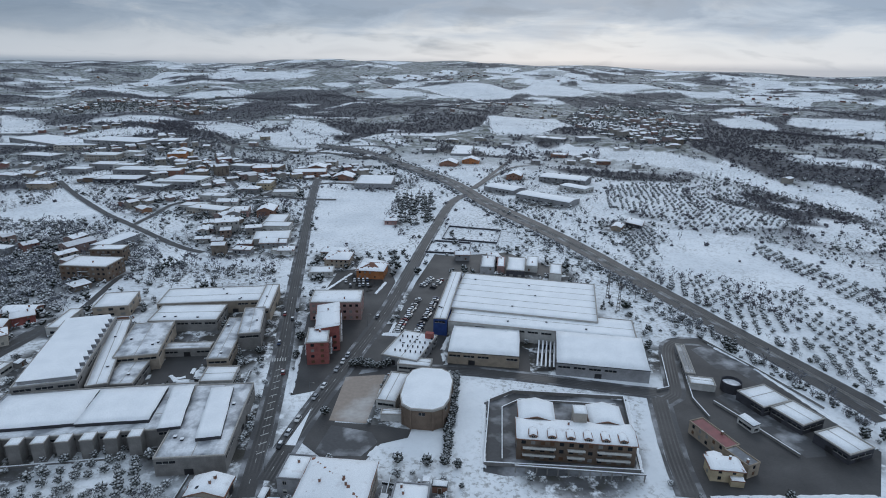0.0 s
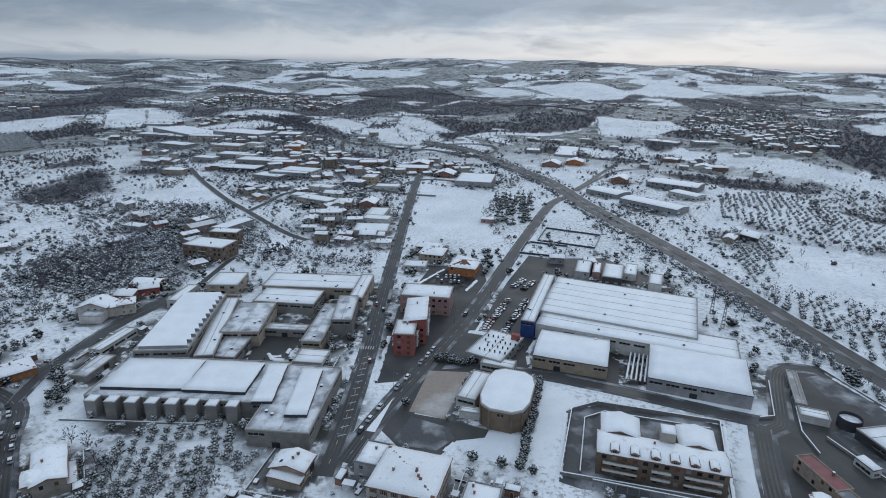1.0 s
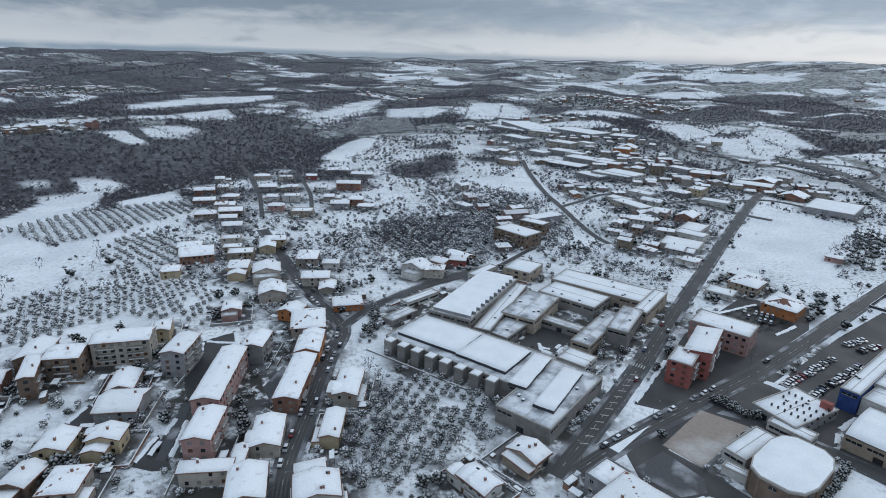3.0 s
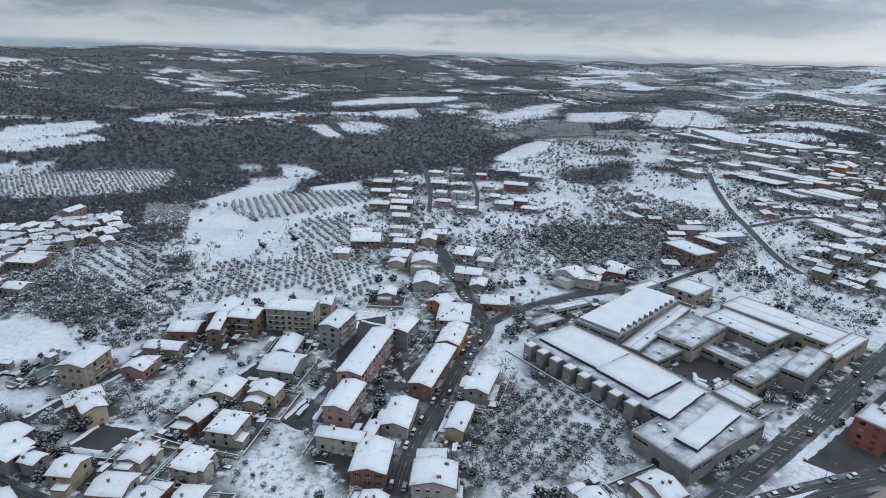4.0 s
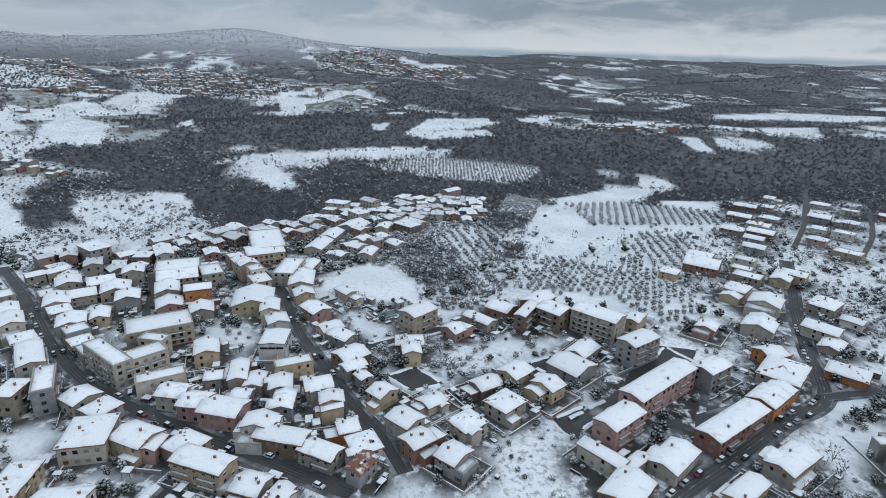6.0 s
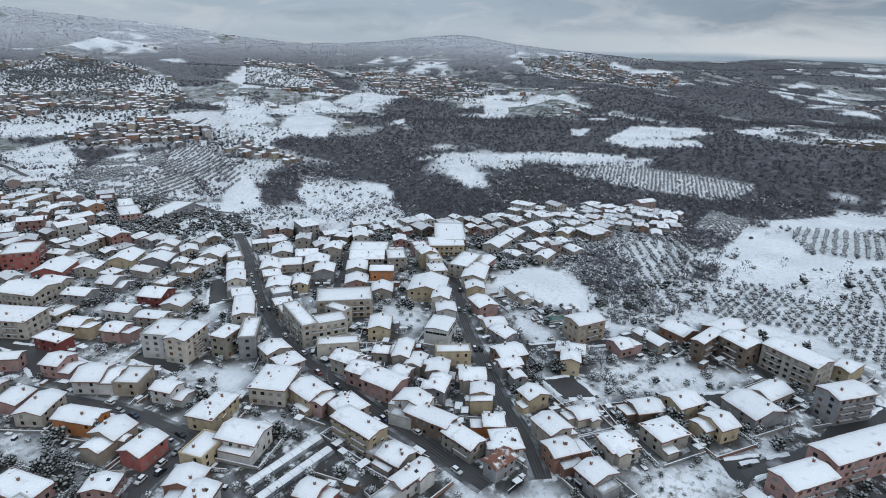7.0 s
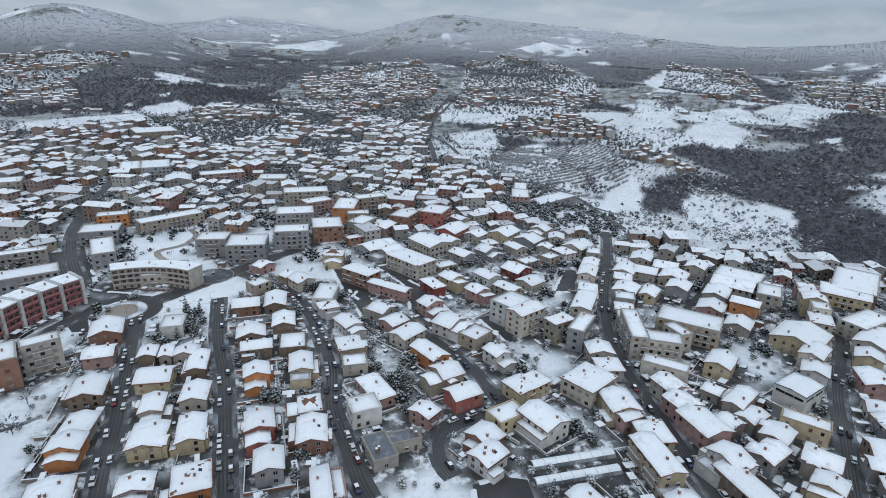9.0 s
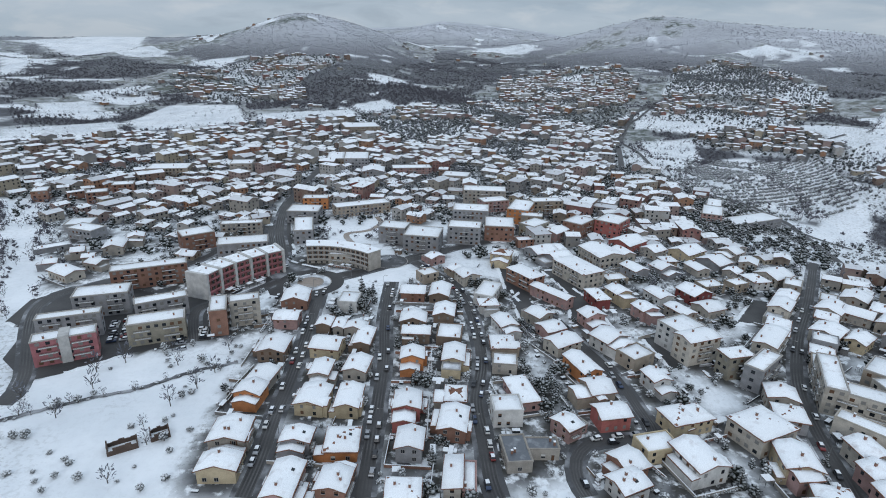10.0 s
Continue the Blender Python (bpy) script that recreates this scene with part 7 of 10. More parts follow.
house(384, 964, 24.0, 13.0, -12, 5.0, "hip", "beige")
house(487, 1118, 24.0, 13.0, -5, 5.0, "gable", "cream")
# ---- single landmarks ----
def oval_hall(x, y, lx, ly, h, turn):
    """The domed-in sports hall: an oval drum with pilasters."""
    home = new("sports_hall")
    home.matrix_world = pose(x, y, ground_z(x, y), 0, 0, turn)
    tagged(home, "oval sports hall with brown panelled walls and snowy roof", "sports hall")
    n = 12
    ring = []
    for k in range(n):
        a = 2 * math.pi * (k + 0.5) / n
        c, s = math.cos(a), math.sin(a)
        ring.append((lx / 2 * math.copysign(abs(c) ** 0.62, c), ly / 2 * math.copysign(abs(s) ** 0.62, s)))
    s = Shell()
    s.add([(px, py, z) for z in (-2, h) for px, py in ring], [(k, (k + 1) % n, n + (k + 1) % n, n + k) for k in range(n)] + [tuple(range(n, 2 * n))])
    child("wall", s.mesh("wall", WALL["brown"]), home)
    r = Shell()
    r.add([(px * 1.03, py * 1.03, z) for z in (h - 0.5, h + 0.35) for px, py in ring], [(k, (k + 1) % n, n + (k + 1) % n, n + k) for k in range(n)] + [tuple(range(n, 2 * n)), tuple(reversed(range(n)))])
    child("roof", r.mesh("roof", STONE), home)
    rings = [(0.99, 0.36), (0.93, 0.62), (0.6, 0.95), (0.25, 1.15)]
    sn = Shell()
    sn.add([(px * f, py * f, h + z) for f, z in rings for px, py in ring], [(i * n + k, i * n + (k + 1) % n, (i + 1) * n + (k + 1) % n, (i + 1) * n + k) for i in range(3) for k in range(n)] + [tuple(range(3 * n, 4 * n))])
    child("snow", sn.mesh("snow", SNOW, True), home)
    for k, (px, py) in enumerate(ring):
        p = Shell()
        a = math.degrees(math.atan2(py, px))
        p.box(-0.15, 0.3, -0.35, 0.35, -1, h - 0.5)
        child("pilaster", p.mesh("pilaster", WALL["brown"]), home, pose(px, py, 0, 0, 0, a))
    for k in range(0, n, 2):
        (ax, ay), (bx, by) = ring[k], ring[(k + 1) % n]
        a = math.degrees(math.atan2(by - ay, bx - ax))
        child("window", relief("window", [-1.2, -0.06, 0.06, 1.2], [0, 0.1, 1.3], [[(0.1, 0)] * 3, [(0.03, 1), (0.08, 0), (0.03, 1)]], [STONE, GLASS]), home, pose((ax + bx) / 2, (ay + by) / 2, h - 2.8, 0, 0, a))
    FOOTPRINTS.append((x, y, lx, ly, turn))


oval_hall(-5.5, 200, 19.5, 31, 9.0, -6)


def silo(x, y, turn):
    """One of the concrete bays that stand before the factory's long wall."""
    s = Shell()
    s.box(-2.1, 2.1, -1.9, 2.6, -2, 7.4)
    me = s.mesh("concrete_bay", WALL["concrete"])
    cap = Shell()
    cap.box(-2.25, 2.25, -2.05, 2.6, 7.4, 7.7)
    home = new("concrete_bay")
    home.matrix_world = pose(x, y, ground_z(x, y), 0, 0, turn)
    child("wall", me, home)
    child("coping", cap.mesh("coping", STONE), home)
    sv, sf = snow_sheet(lambda u, v: 7.7, -2.1, 2.1, -1.9, 2.4, 4, 4, 0.18, random.Random(1))
    child("snow", mesh_of("snow", sv, sf, SNOW, soft=True), home)
    return tagged(home, "grey streaked concrete bay projecting from the factory wall", "concrete bay", "concrete bays of the factory")


for k in range(8):
    silo(-161.2 + 7.7 * k, 161.7 + 1.15 * k, 9)


def tank(x, y, r, h):
    n = 28
    ring = [(r * math.cos(2 * math.pi * k / n), r * math.sin(2 * math.pi * k / n)) for k in range(n)]
    home = new("water_tank")
    home.matrix_world = pose(x, y, ground_z(x, y))
    s = Shell()
    s.add([(px, py, z) for z in (-1, h) for px, py in ring], [(k, (k + 1) % n, n + (k + 1) % n, n + k) for k in range(n)])
    s.add([(px * 0.94, py * 0.94, z) for z in (h - 1.4, h) for px, py in ring], [((k + 1) % n, k, n + k, n + (k + 1) % n) for k in range(n)] + [tuple(range(n))])
    s.add([(px * f, py * f, h) for f in (1, 0.94) for px, py in ring], [(k, (k + 1) % n, n + (k + 1) % n, n + k) for k in range(n)])
    child("wall", s.mesh("wall", WALL["dark"]), home)
    c = Shell()
    c.add([(px * f, py * f, z) for f, z in ((0.93, h - 1.3), (0.4, h - 1.0)) for px, py in ring], [(k, (k + 1) % n, n + (k + 1) % n, n + k) for k in range(n)] + [tuple(range(n, 2 * n))])
    child("cover", c.mesh("cover", SNOW_THIN), home)
    tagged(home, "round dark tank with snow on its sunken cover", "tank")


tank(126, 217, 4.2, 4.5)


def mast(x, y, h):
    home = new("lattice_mast")
    home.matrix_world = pose(x, y, ground_z(x, y))
    tagged(home, "tall thin steel lattice mast with a head platform", "mast")
    for sx in (-1, 1):
        for sy in (-1, 1):
            s = Shell()
            s.add([(sx * a + dx, sy * a + dy, z) for a, z in ((0.8, -1), (0.25, h)) for dx, dy in ((-0.08, -0.08), (0.08, -0.08), (0.08, 0.08), (-0.08, 0.08))], [(0, 1, 5, 4), (1, 2, 6, 5), (2, 3, 7, 6), (3, 0, 4, 7), (4, 5, 6, 7)])
            child("leg", s.mesh("leg", METAL_DARK), home)
    for k in range(8):
        z0, a = h * k / 8, 0.8 - 0.55 * k / 8
        s = Shell()
        s.box(-a, a, -a, a, z0, z0 + 0.09)
        child("brace", s.mesh("brace", METAL_DARK), home)
    s = Shell()
    s.box(-1.1, 1.1, -1.1, 1.1, h - 2.2, h - 2.0)
    child("platform", s.mesh("platform", METAL_DARK), home)


mast(100, 319, 17)
mast(101, 300, 18)


def box_mesh(name, mat, *size):
    q = Shell()
    q.box(*size)
    return q.mesh(name, mat)


LAMP = [("pole", box_mesh("pole", METAL_GREY, -0.06, 0.06, -0.06, 0.06, -0.5, 8)), ("arm", box_mesh("arm", METAL_GREY, -0.04, 1.8, -0.04, 0.04, 7.92, 8.0)), ("lamp_head", box_mesh("lamp_head", STONE, 1.5, 2.2, -0.14, 0.14, 7.8, 7.93))]


def lamp_post(x, y, turn):
    home = new("street_lamp")
    home.matrix_world = pose(x, y, ground_z(x, y), 0, 0, turn)
    tagged(home, "tall grey street lamp with a single arm", "street lamp", "street lamps")
    for name, me in LAMP:
        child(name, me, home)


for number in (0, 1, 7, 10, 13, 14, 11, 15):
    width, line = ROAD_LINES[number]
    d = np.gradient(line, axis=0)
    for k in range(3, len(line) - 2, 9):
        side = 1 if (k // 9) % 2 else -1
        nx, ny = -d[k][1], d[k][0]
        q = math.hypot(nx, ny)
        if math.hypot(*line[k]) < 330:
            lamp_post(line[k][0] + side * nx / q * (width / 2 + 0.6), line[k][1] + side * ny / q * (width / 2 + 0.6), math.degrees(math.atan2(-side * ny, -side * nx)))


# the roundabout: a ring of asphalt, kerb and a white island
def disc(name, x, y, r0, r1, lift, mat, label, kind="structure"):
    n = 40
    v = [(x + r * math.cos(2 * math.pi * k / n), y + r * math.sin(2 * math.pi * k / n), ground_z(x, y) + lift) for r in (r0, r1) for k in range(n)]
    f = [(n + k, n + (k + 1) % n, (k + 1) % n, k)[::-1] for k in range(n)]
    return tagged(new(name, mesh_of(name, v, f, mat)), label, name, kind=kind)


disc("road", 57.5, -241, 11.4, 18.2, 0.16, ASPHALT, "circular asphalt road of the roundabout")
disc("kerb", 57.5, -241, 10.9, 11.4, 0.30, STONE, "pale stone kerb round the roundabout island")
disc("island", 57.5, -241, 7.2, 10.9, 0.27, SNOW_THIN, "round traffic island with thin snow over grass")
disc("paving", 57.5, -241, 0.05, 7.2, 0.25, CLAY, "brown paved middle of the traffic island")
disc("kerb", 57.5, -241, 6.8, 7.2, 0.6, STONE, "low stone rim round the island's paved middle")
disc("paving", 15.5, -273, 0.05, 11.0, 0.14, SLUSH, "round grey plaza in the park")
disc("kerb", 15.5, -273, 11.0, 11.4, 0.3, STONE, "stone kerb round the plaza")

# road markings at the junctions
def marking(x, y, L, W, turn):
    s = Shell()
    s.box(-L / 2, L / 2, -W / 2, W / 2, 0, 0.012)
    o = new("road_marking", s.mesh("road_marking", PAINT))
    o.matrix_world = pose(x, y, ground_z(x, y) + 0.145, 0, 0, turn)
    return tagged(o, "worn white paint line on the asphalt", "road marking", kind="structure")


for number in (0, 1, 7):
    width, line = ROAD_LINES[number]
    for k in range(2, len(line) - 2, 2):
        if math.hypot(*line[k]) < 330:
            d = line[k + 1] - line[k - 1]
            marking(line[k][0], line[k][1], 2.2, 0.16, math.degrees(math.atan2(d[1], d[0])))


# the unfinished brick residence in its walled yard
def residence(x, y, turn):
    home = building("apartment_building", x, y, 41, 12, turn, 8.8, "gable", "brown", "apartments", "unfinished brown brick residence with balconies, dormers and snowy gabled roofs", "apartment building", "apartment buildings")
    for wx, depth, width, h in ((-13, 12, 13, 8.8), (12.5, 12, 12, 8.8)):
        rng = random.Random(int(wx))
        body, cover, (sv, sf), _ = roof_parts(depth, width, h, "gable", rng, 0.5, 14, "brown")
        wob = child("wing", body.mesh("wing", WALL["brown"]), home, pose(wx, 6 + depth / 2 - 0.6, 0, 0, 0, 90))
        child("roof", cover.mesh("roof", TILE), wob)
        child("snow", mesh_of("snow", sv, sf, SNOW, soft=True), wob)
    # dormers along the front slope
    for k, dx in enumerate((-15, -8.5, -2, 4, 10, 16)):
        rng = random.Random(k)
        body, cover, (sv, sf), _ = roof_parts(4.2, 2.6, 10.0, "gable", rng, 0.3, 24, "brown")
        body.v = [(a, b, max(c, 8.6)) for a, b, c in body.v]
        d = child("dormer", body.mesh("dormer", WALL["brown"]), home, pose(dx, -3.6, 0, 0, 0, 90))
        child("roof", cover.mesh("roof", TILE), d)
        child("snow", mesh_of("snow", sv, sf, SNOW, soft=True), d)
        child("window", WINDOWS[4], d, pose(-2.1, 0, 8.75, 0, 0, -90))
    tower = Shell()
    tower.box(-2.4, 2.4, -2.6, 2.6, 0, 13.0)
    t = child("stair_tower", tower.mesh("stair_tower", WALL["beige"]), home, pose(2.5, 7.5, 0))
    cap = Shell()
    cap.box(-2.6, 2.6, -2.8, 2.8, 13.0, 13.25)
    child("coping", cap.mesh("coping", STONE), t)
    sv, sf = snow_sheet(lambda u, v: 13.25, -2.5, 2.5, -2.7, 2.7, 4, 4, 0.2, random.Random(2))
    child("snow", mesh_of("snow", sv, sf, SNOW, soft=True), t)
    # long pale balconies across the front, and the posts of an unfinished arcade before it
    for bx, width in ((-13, 11), (0, 6), (13, 11)):
        for z in (2.9, 5.8):
            s = Shell()
            s.box(bx - width / 2, bx + width / 2, -7.6, -6.0, z - 0.15, z, 0)
            s.box(bx - width / 2, bx + width / 2, -7.62, -7.5, z, z + 0.75, 1)
            child("balcony", s.mesh("balcony", [STONE, FRAME_W]), home, None, "pale parapet balcony")
    for k in range(13):
        s = Shell()
        px = -21 + 3.6 * k
        s.box(px - 0.2, px + 0.2, -13.2, -12.8, -1, 2.7)
        child("post", s.mesh("post", WALL["concrete"]), home)
    beam = Shell()
    beam.box(-21.4, 22.6, -13.25, -12.75, 2.7, 3.05)
    beam.box(-21.3, 22.5, -13.2, -12.8, 3.05, 3.17, 1)
    child("beam", beam.mesh("beam", [WALL["concrete"], SNOW]), home)


residence(48.0, 173.0, -5)


def wall_line(pts, h, label, thick=0.3, mat=None):
    for (ax, ay), (bx, by) in zip(pts, pts[1:]):
        run = math.hypot(bx - ax, by - ay)
        o = new("yard_wall")
        o.matrix_world = pose((ax + bx) / 2, (ay + by) / 2, ground_z((ax + bx) / 2, (ay + by) / 2), 0, 0, math.degrees(math.atan2(by - ay, bx - ax)))
        s = Shell()
        s.box(-run / 2, run / 2, -thick / 2, thick / 2, -1, h)
        child("masonry", s.mesh("masonry", mat or WALL["concrete"]), o)
        c = Shell()
        c.box(-run / 2, run / 2, -thick / 2 - 0.04, thick / 2 + 0.04, h, h + 0.14)
        child("snow", c.mesh("snow", SNOW), o)
        tagged(o, label, "wall", "yard walls")


wall_line([(15.4, 165.2), (20.1, 204.4), (30.4, 211.5), (76.6, 208), (69.1, 162.3), (15.4, 165.2)], 1.6, "grey concrete yard wall capped with snow")
wall_line([(22, 168), (25, 200), (33, 206), (72, 203)], 0.9, "low inner kerb wall of the building yard")
wall_line([(-172, 156), (-110, 166)], 0.7, "low concrete kerb wall along the factory")

yard([(-56.4, 174.5), (-52.0, 198.5), (-52.6, 174.3)], SNOW, 0.17, "island", "white snow-covered traffic island")


def rack(x, y, length, turn):
    o = new("covered_rack")
    o.matrix_world = pose(x, y, ground_z(x, y), 0, 0, turn)
    s = Shell()
    s.box(-length / 2, length / 2, -0.55, 0.55, 1.9, 2.05)
    child("roof", s.mesh("roof", METAL_DARK), o)
    sv, sf = snow_sheet(lambda u, v: 2.05, -length / 2, length / 2, -0.5, 0.5, 12, 3, 0.16, random.Random(int(x)))
    child("snow", mesh_of("snow", sv, sf, SNOW, soft=True), o)
    for k in range(6):
        p = Shell()
        px = -length / 2 + 0.3 + (length - 0.6) * k / 5
        p.box(px - 0.06, px + 0.06, -0.06, 0.06, 0, 1.9)
        child("post", p.mesh("post", METAL_DARK), o)
    tagged(o, "long open storage rack with snow on its roof", "storage rack", "storage racks")


for k in range(5):
    rack(47.0 + 1.9 * k, 247.0 - 0.2 * k, 32, 79)
PLANTED = [((7.1, 223), (1.7, 165))]


# a roofless brick ruin in the white field
def ruin(x, y, L, W, turn):
    o = new("ruin")
    o.matrix_world = pose(x, y, ground_z(x, y), 0, 0, turn)
    rng = random.Random(4)
    for x0, x1, y0, y1 in ((-L / 2, L / 2, -W / 2, -W / 2 + 0.4), (-L / 2, L / 2, W / 2 - 0.4, W / 2), (-L / 2, -L / 2 + 0.4, -W / 2 + 0.4, W / 2 - 0.4), (L / 2 - 0.4, L / 2, -W / 2 + 0.4, W / 2 - 0.4)):
        n = 5
        s = Shell()
        for k in range(n):
            t0, t1 = k / n, (k + 1) / n
            if x1 - x0 > y1 - y0:
                s.box(x0 + (x1 - x0) * t0, x0 + (x1 - x0) * t1, y0, y1, -0.5, rng.uniform(1.2, 3.0))
            else:
                s.box(x0, x1, y0 + (y1 - y0) * t0, y0 + (y1 - y0) * t1, -0.5, rng.uniform(1.2, 3.0))
        child("wall", s.mesh("wall", WALL["ruined"]), o)
    tagged(o, "roofless ruined shed with broken blackened brick walls", "ruin")


ruin(96.5, -107, 9, 5.5, 28)
ruin(87, -113, 6, 5.5, 28)

# an overgrown ditch across the white field
DITCH = spline([(146, -121), (124.4, -132.8), (104.8, -141), (91, -151), (74, -159)], 2.0)
v, f = ribbon(DITCH, [-1.1, -0.4, 0.4, 1.1], 0.05, 0.5, 3)
v = [(a, b, c + (0.0 if k % 4 in (1, 2) else 0.14)) for k, (a, b, c) in enumerate(v)]
tagged(new("ditch", mesh_of("ditch", v, f, SLUSH)), "shallow overgrown ditch with grey slush across the field", "ditch", kind="structure")


def polytunnel(x, y, length, turn):
    """A low arched growing tunnel: hoops at both ends and every few metres, film and snow over them."""
    home = new("polytunnel")
    home.matrix_world = pose(x, y, ground_z(x, y), 0, 0, turn)
    arc = [(2.2 * math.cos(math.pi * k / 8), 2.0 * math.sin(math.pi * k / 8)) for k in range(9)]
    film = Shell()
    film.add([(u, v, w - 0.3) for u in (-length / 2, length / 2) for v, w in arc], [(k, k + 1, k + 10, k + 9) for k in range(8)] + [tuple(range(9)), tuple(range(17, 8, -1))])
    child("film", film.mesh("film", WET_FLAT), home, None, "grey plastic film")
    top = Shell()
    top.add([(u * 0.99, v * 1.02, w * 1.06 - 0.25) for u in (-length / 2, length / 2) for v, w in arc[2:7]], [(k, k + 1, k + 6, k + 5) for k in range(4)])
    child("snow", top.mesh("snow", SNOW), home)
    n = int(length / 4)
    for i in range(n + 1):
        h = Shell()
        u = -length / 2 + length * i / n
        h.add([(u + du, v * f, w * f - 0.3) for du in (-0.06, 0.06) for f in (1.0, 1.09) for v, w in arc], [(k, k + 1, k + 10, k + 9) for k in range(8)] + [(18 + k, 27 + k, 28 + k, 19 + k) for k in range(8)] + [(9 + k, 10 + k, 28 + k, 27 + k) for k in range(8)])
        child("hoop", h.mesh("hoop", STONE), home)
    FOOTPRINTS.append((x, y, length, 4.6, turn))
    return tagged(home, "low arched plastic growing tunnel covered with snow", "polytunnel", "growing tunnels")


polytunnel(-86.5, -67.5, 29, 172)
polytunnel(-89.5, -74.5, 29, 172)


def pool(x, y, L, W, turn):
    """A sunken swimming pool: a stone rim and green water."""
    home = new("swimming_pool")
    home.matrix_world = pose(x, y, ground_z(x, y), 0, 0, turn)
    rim = Shell()
    for x0, x1, y0, y1 in ((-L / 2 - 0.5, L / 2 + 0.5, -W / 2 - 0.5, -W / 2), (-L / 2 - 0.5, L / 2 + 0.5, W / 2, W / 2 + 0.5), (-L / 2 - 0.5, -L / 2, -W / 2, W / 2), (L / 2, L / 2 + 0.5, -W / 2, W / 2)):
        rim.box(x0, x1, y0, y1, -0.5, 0.42)
    child("rim", rim.mesh("rim", STONE), home)
    water = Shell()
    water.box(-L / 2, L / 2, -W / 2, W / 2, -0.5, 0.22)
    child("water", water.mesh("water", material("pool_water", (0.05, 0.13, 0.11), 0.12, scale=0.4, amount=0.3, bump=0.05, spec=0.5)), home)
    FOOTPRINTS.append((x, y, L + 1, W + 1, turn))
    return tagged(home, "sunken swimming pool with green water and stone rim", "swimming pool")


pool(-239, -31, 11, 5, 136)


def curved_block(cx, cy, r0, r1, a0, a1, h, bays, wall, piers, label):
    """A block bent round a centre: walls, flat roof, snow, windows, balcony bands and piers on its inner front."""
    home = new("apartment_building")
    z = ground_z(cx + r0 * math.cos(radians((a0 + a1) / 2)), cy + r0 * math.sin(radians((a0 + a1) / 2)))
    home.matrix_world = pose(cx, cy, z)
    at = lambda r, k: (r * math.cos(radians(a0 + (a1 - a0) * k / bays)), r * math.sin(radians(a0 + (a1 - a0) * k / bays)))

    def sector(ra, rb, z0, z1, k0=0.0, k1=None):
        k1 = bays if k1 is None else k1
        n = max(1, int(round(k1 - k0)))
        s = Shell()
        s.add([(*at(r, k0 + (k1 - k0) * i / n), q) for i in range(n + 1) for r in (ra, rb) for q in (z0, z1)],
              [f for i in range(n) for f in ((4 * i, 4 * i + 1, 4 * i + 5, 4 * i + 4), (4 * i + 2, 4 * i + 6, 4 * i + 7, 4 * i + 3), (4 * i + 1, 4 * i + 3, 4 * i + 7, 4 * i + 5))] + [(0, 2, 3, 1), (4 * n, 4 * n + 1, 4 * n + 3, 4 * n + 2)])
        return s

    child("wall", sector(r0, r1, -2, h).mesh("wall", WALL[wall]), home)
    child("roof", sector(r0 - 0.7, r1 + 0.7, h, h + 0.35).mesh("roof", STONE), home)
    child("snow", sector(r0 - 0.4, r1 + 0.4, h + 0.35, h + 0.55).mesh("snow", SNOW_ROOF), home)
    floors = max(2, round(h / 3.1))
    for f in range(floors):
        zf = f * h / floors
        if f:
            band = sector(r0 - 1.2, r0, zf - 0.1, zf + 0.08)
            rail = sector(r0 - 1.2, r0 - 1.08, zf + 0.08, zf + 0.95)
            band.add(rail.v, rail.f)
            child("balcony", band.mesh("balcony", WALL[wall] if piers else STONE), home)
        for k in range(bays):
            for r, me, inner in ((r0, WINDOWS[5] if f else WINDOWS[4], True), (r1, WINDOWS[0], False)):
                a = a0 + (a1 - a0) * (k + 0.5) / bays
                face = radians((a1 - a0) / bays / 2)
                child("window", me, home, pose(*at(r * math.cos(face) - (0 if inner else -0.02), k + 0.5), zf + (0.25 if inner else 0.95), 0, 0, a - 90 if inner else a + 90))
    if piers:
        for k in range(0, bays + 1, piers):
            child("pier", sector(r0 - 1.5, r1 + 0.8, -1, h + 1.1, k - 0.22, k + 0.22).mesh("pier", WALL["white"]), home, None, "pale upright pier that cuts through the roof")
    for k in range(1, bays, 3):
        child("chimney", CHIMNEY, home, pose(*at((r0 + r1) / 2, k), h + 0.3))
    for k in range(bays):
        a = a0 + (a1 - a0) * (k + 0.5) / bays
        x, y = at((r0 + r1) / 2, k + 0.5)
        FOOTPRINTS.append((cx + x, cy + y, r1 - r0 + 2, (r0 + r1) / 2 * radians(abs(a1 - a0)) / bays + 1, a))
    return tagged(home, label, "apartment building", "apartment buildings")


curved_block(57.4, -227.4, 42.7, 52, -136, -81, 11.0, 12, "beige", 0, "curved beige four-storey block round the roundabout with snowy roof")
curved_block(31.6, -189.6, 80, 91, -57, -22, 13.0, 15, "rose", 3, "curved rose-red block with pale piers and snowy roof")

path_line = spline([(28, -366), (24, -350), (32, -333), (46, -325), (41, -307), (26, -286), (20, -280)], 3.0)
v, f = ribbon(path_line, [-2.0, 2.0], 0.13, 0.2, 5)
tagged(new("path", mesh_of("path", v, f, CLAY)), "winding brown gravel path cleared through the snow", "path", kind="structure")


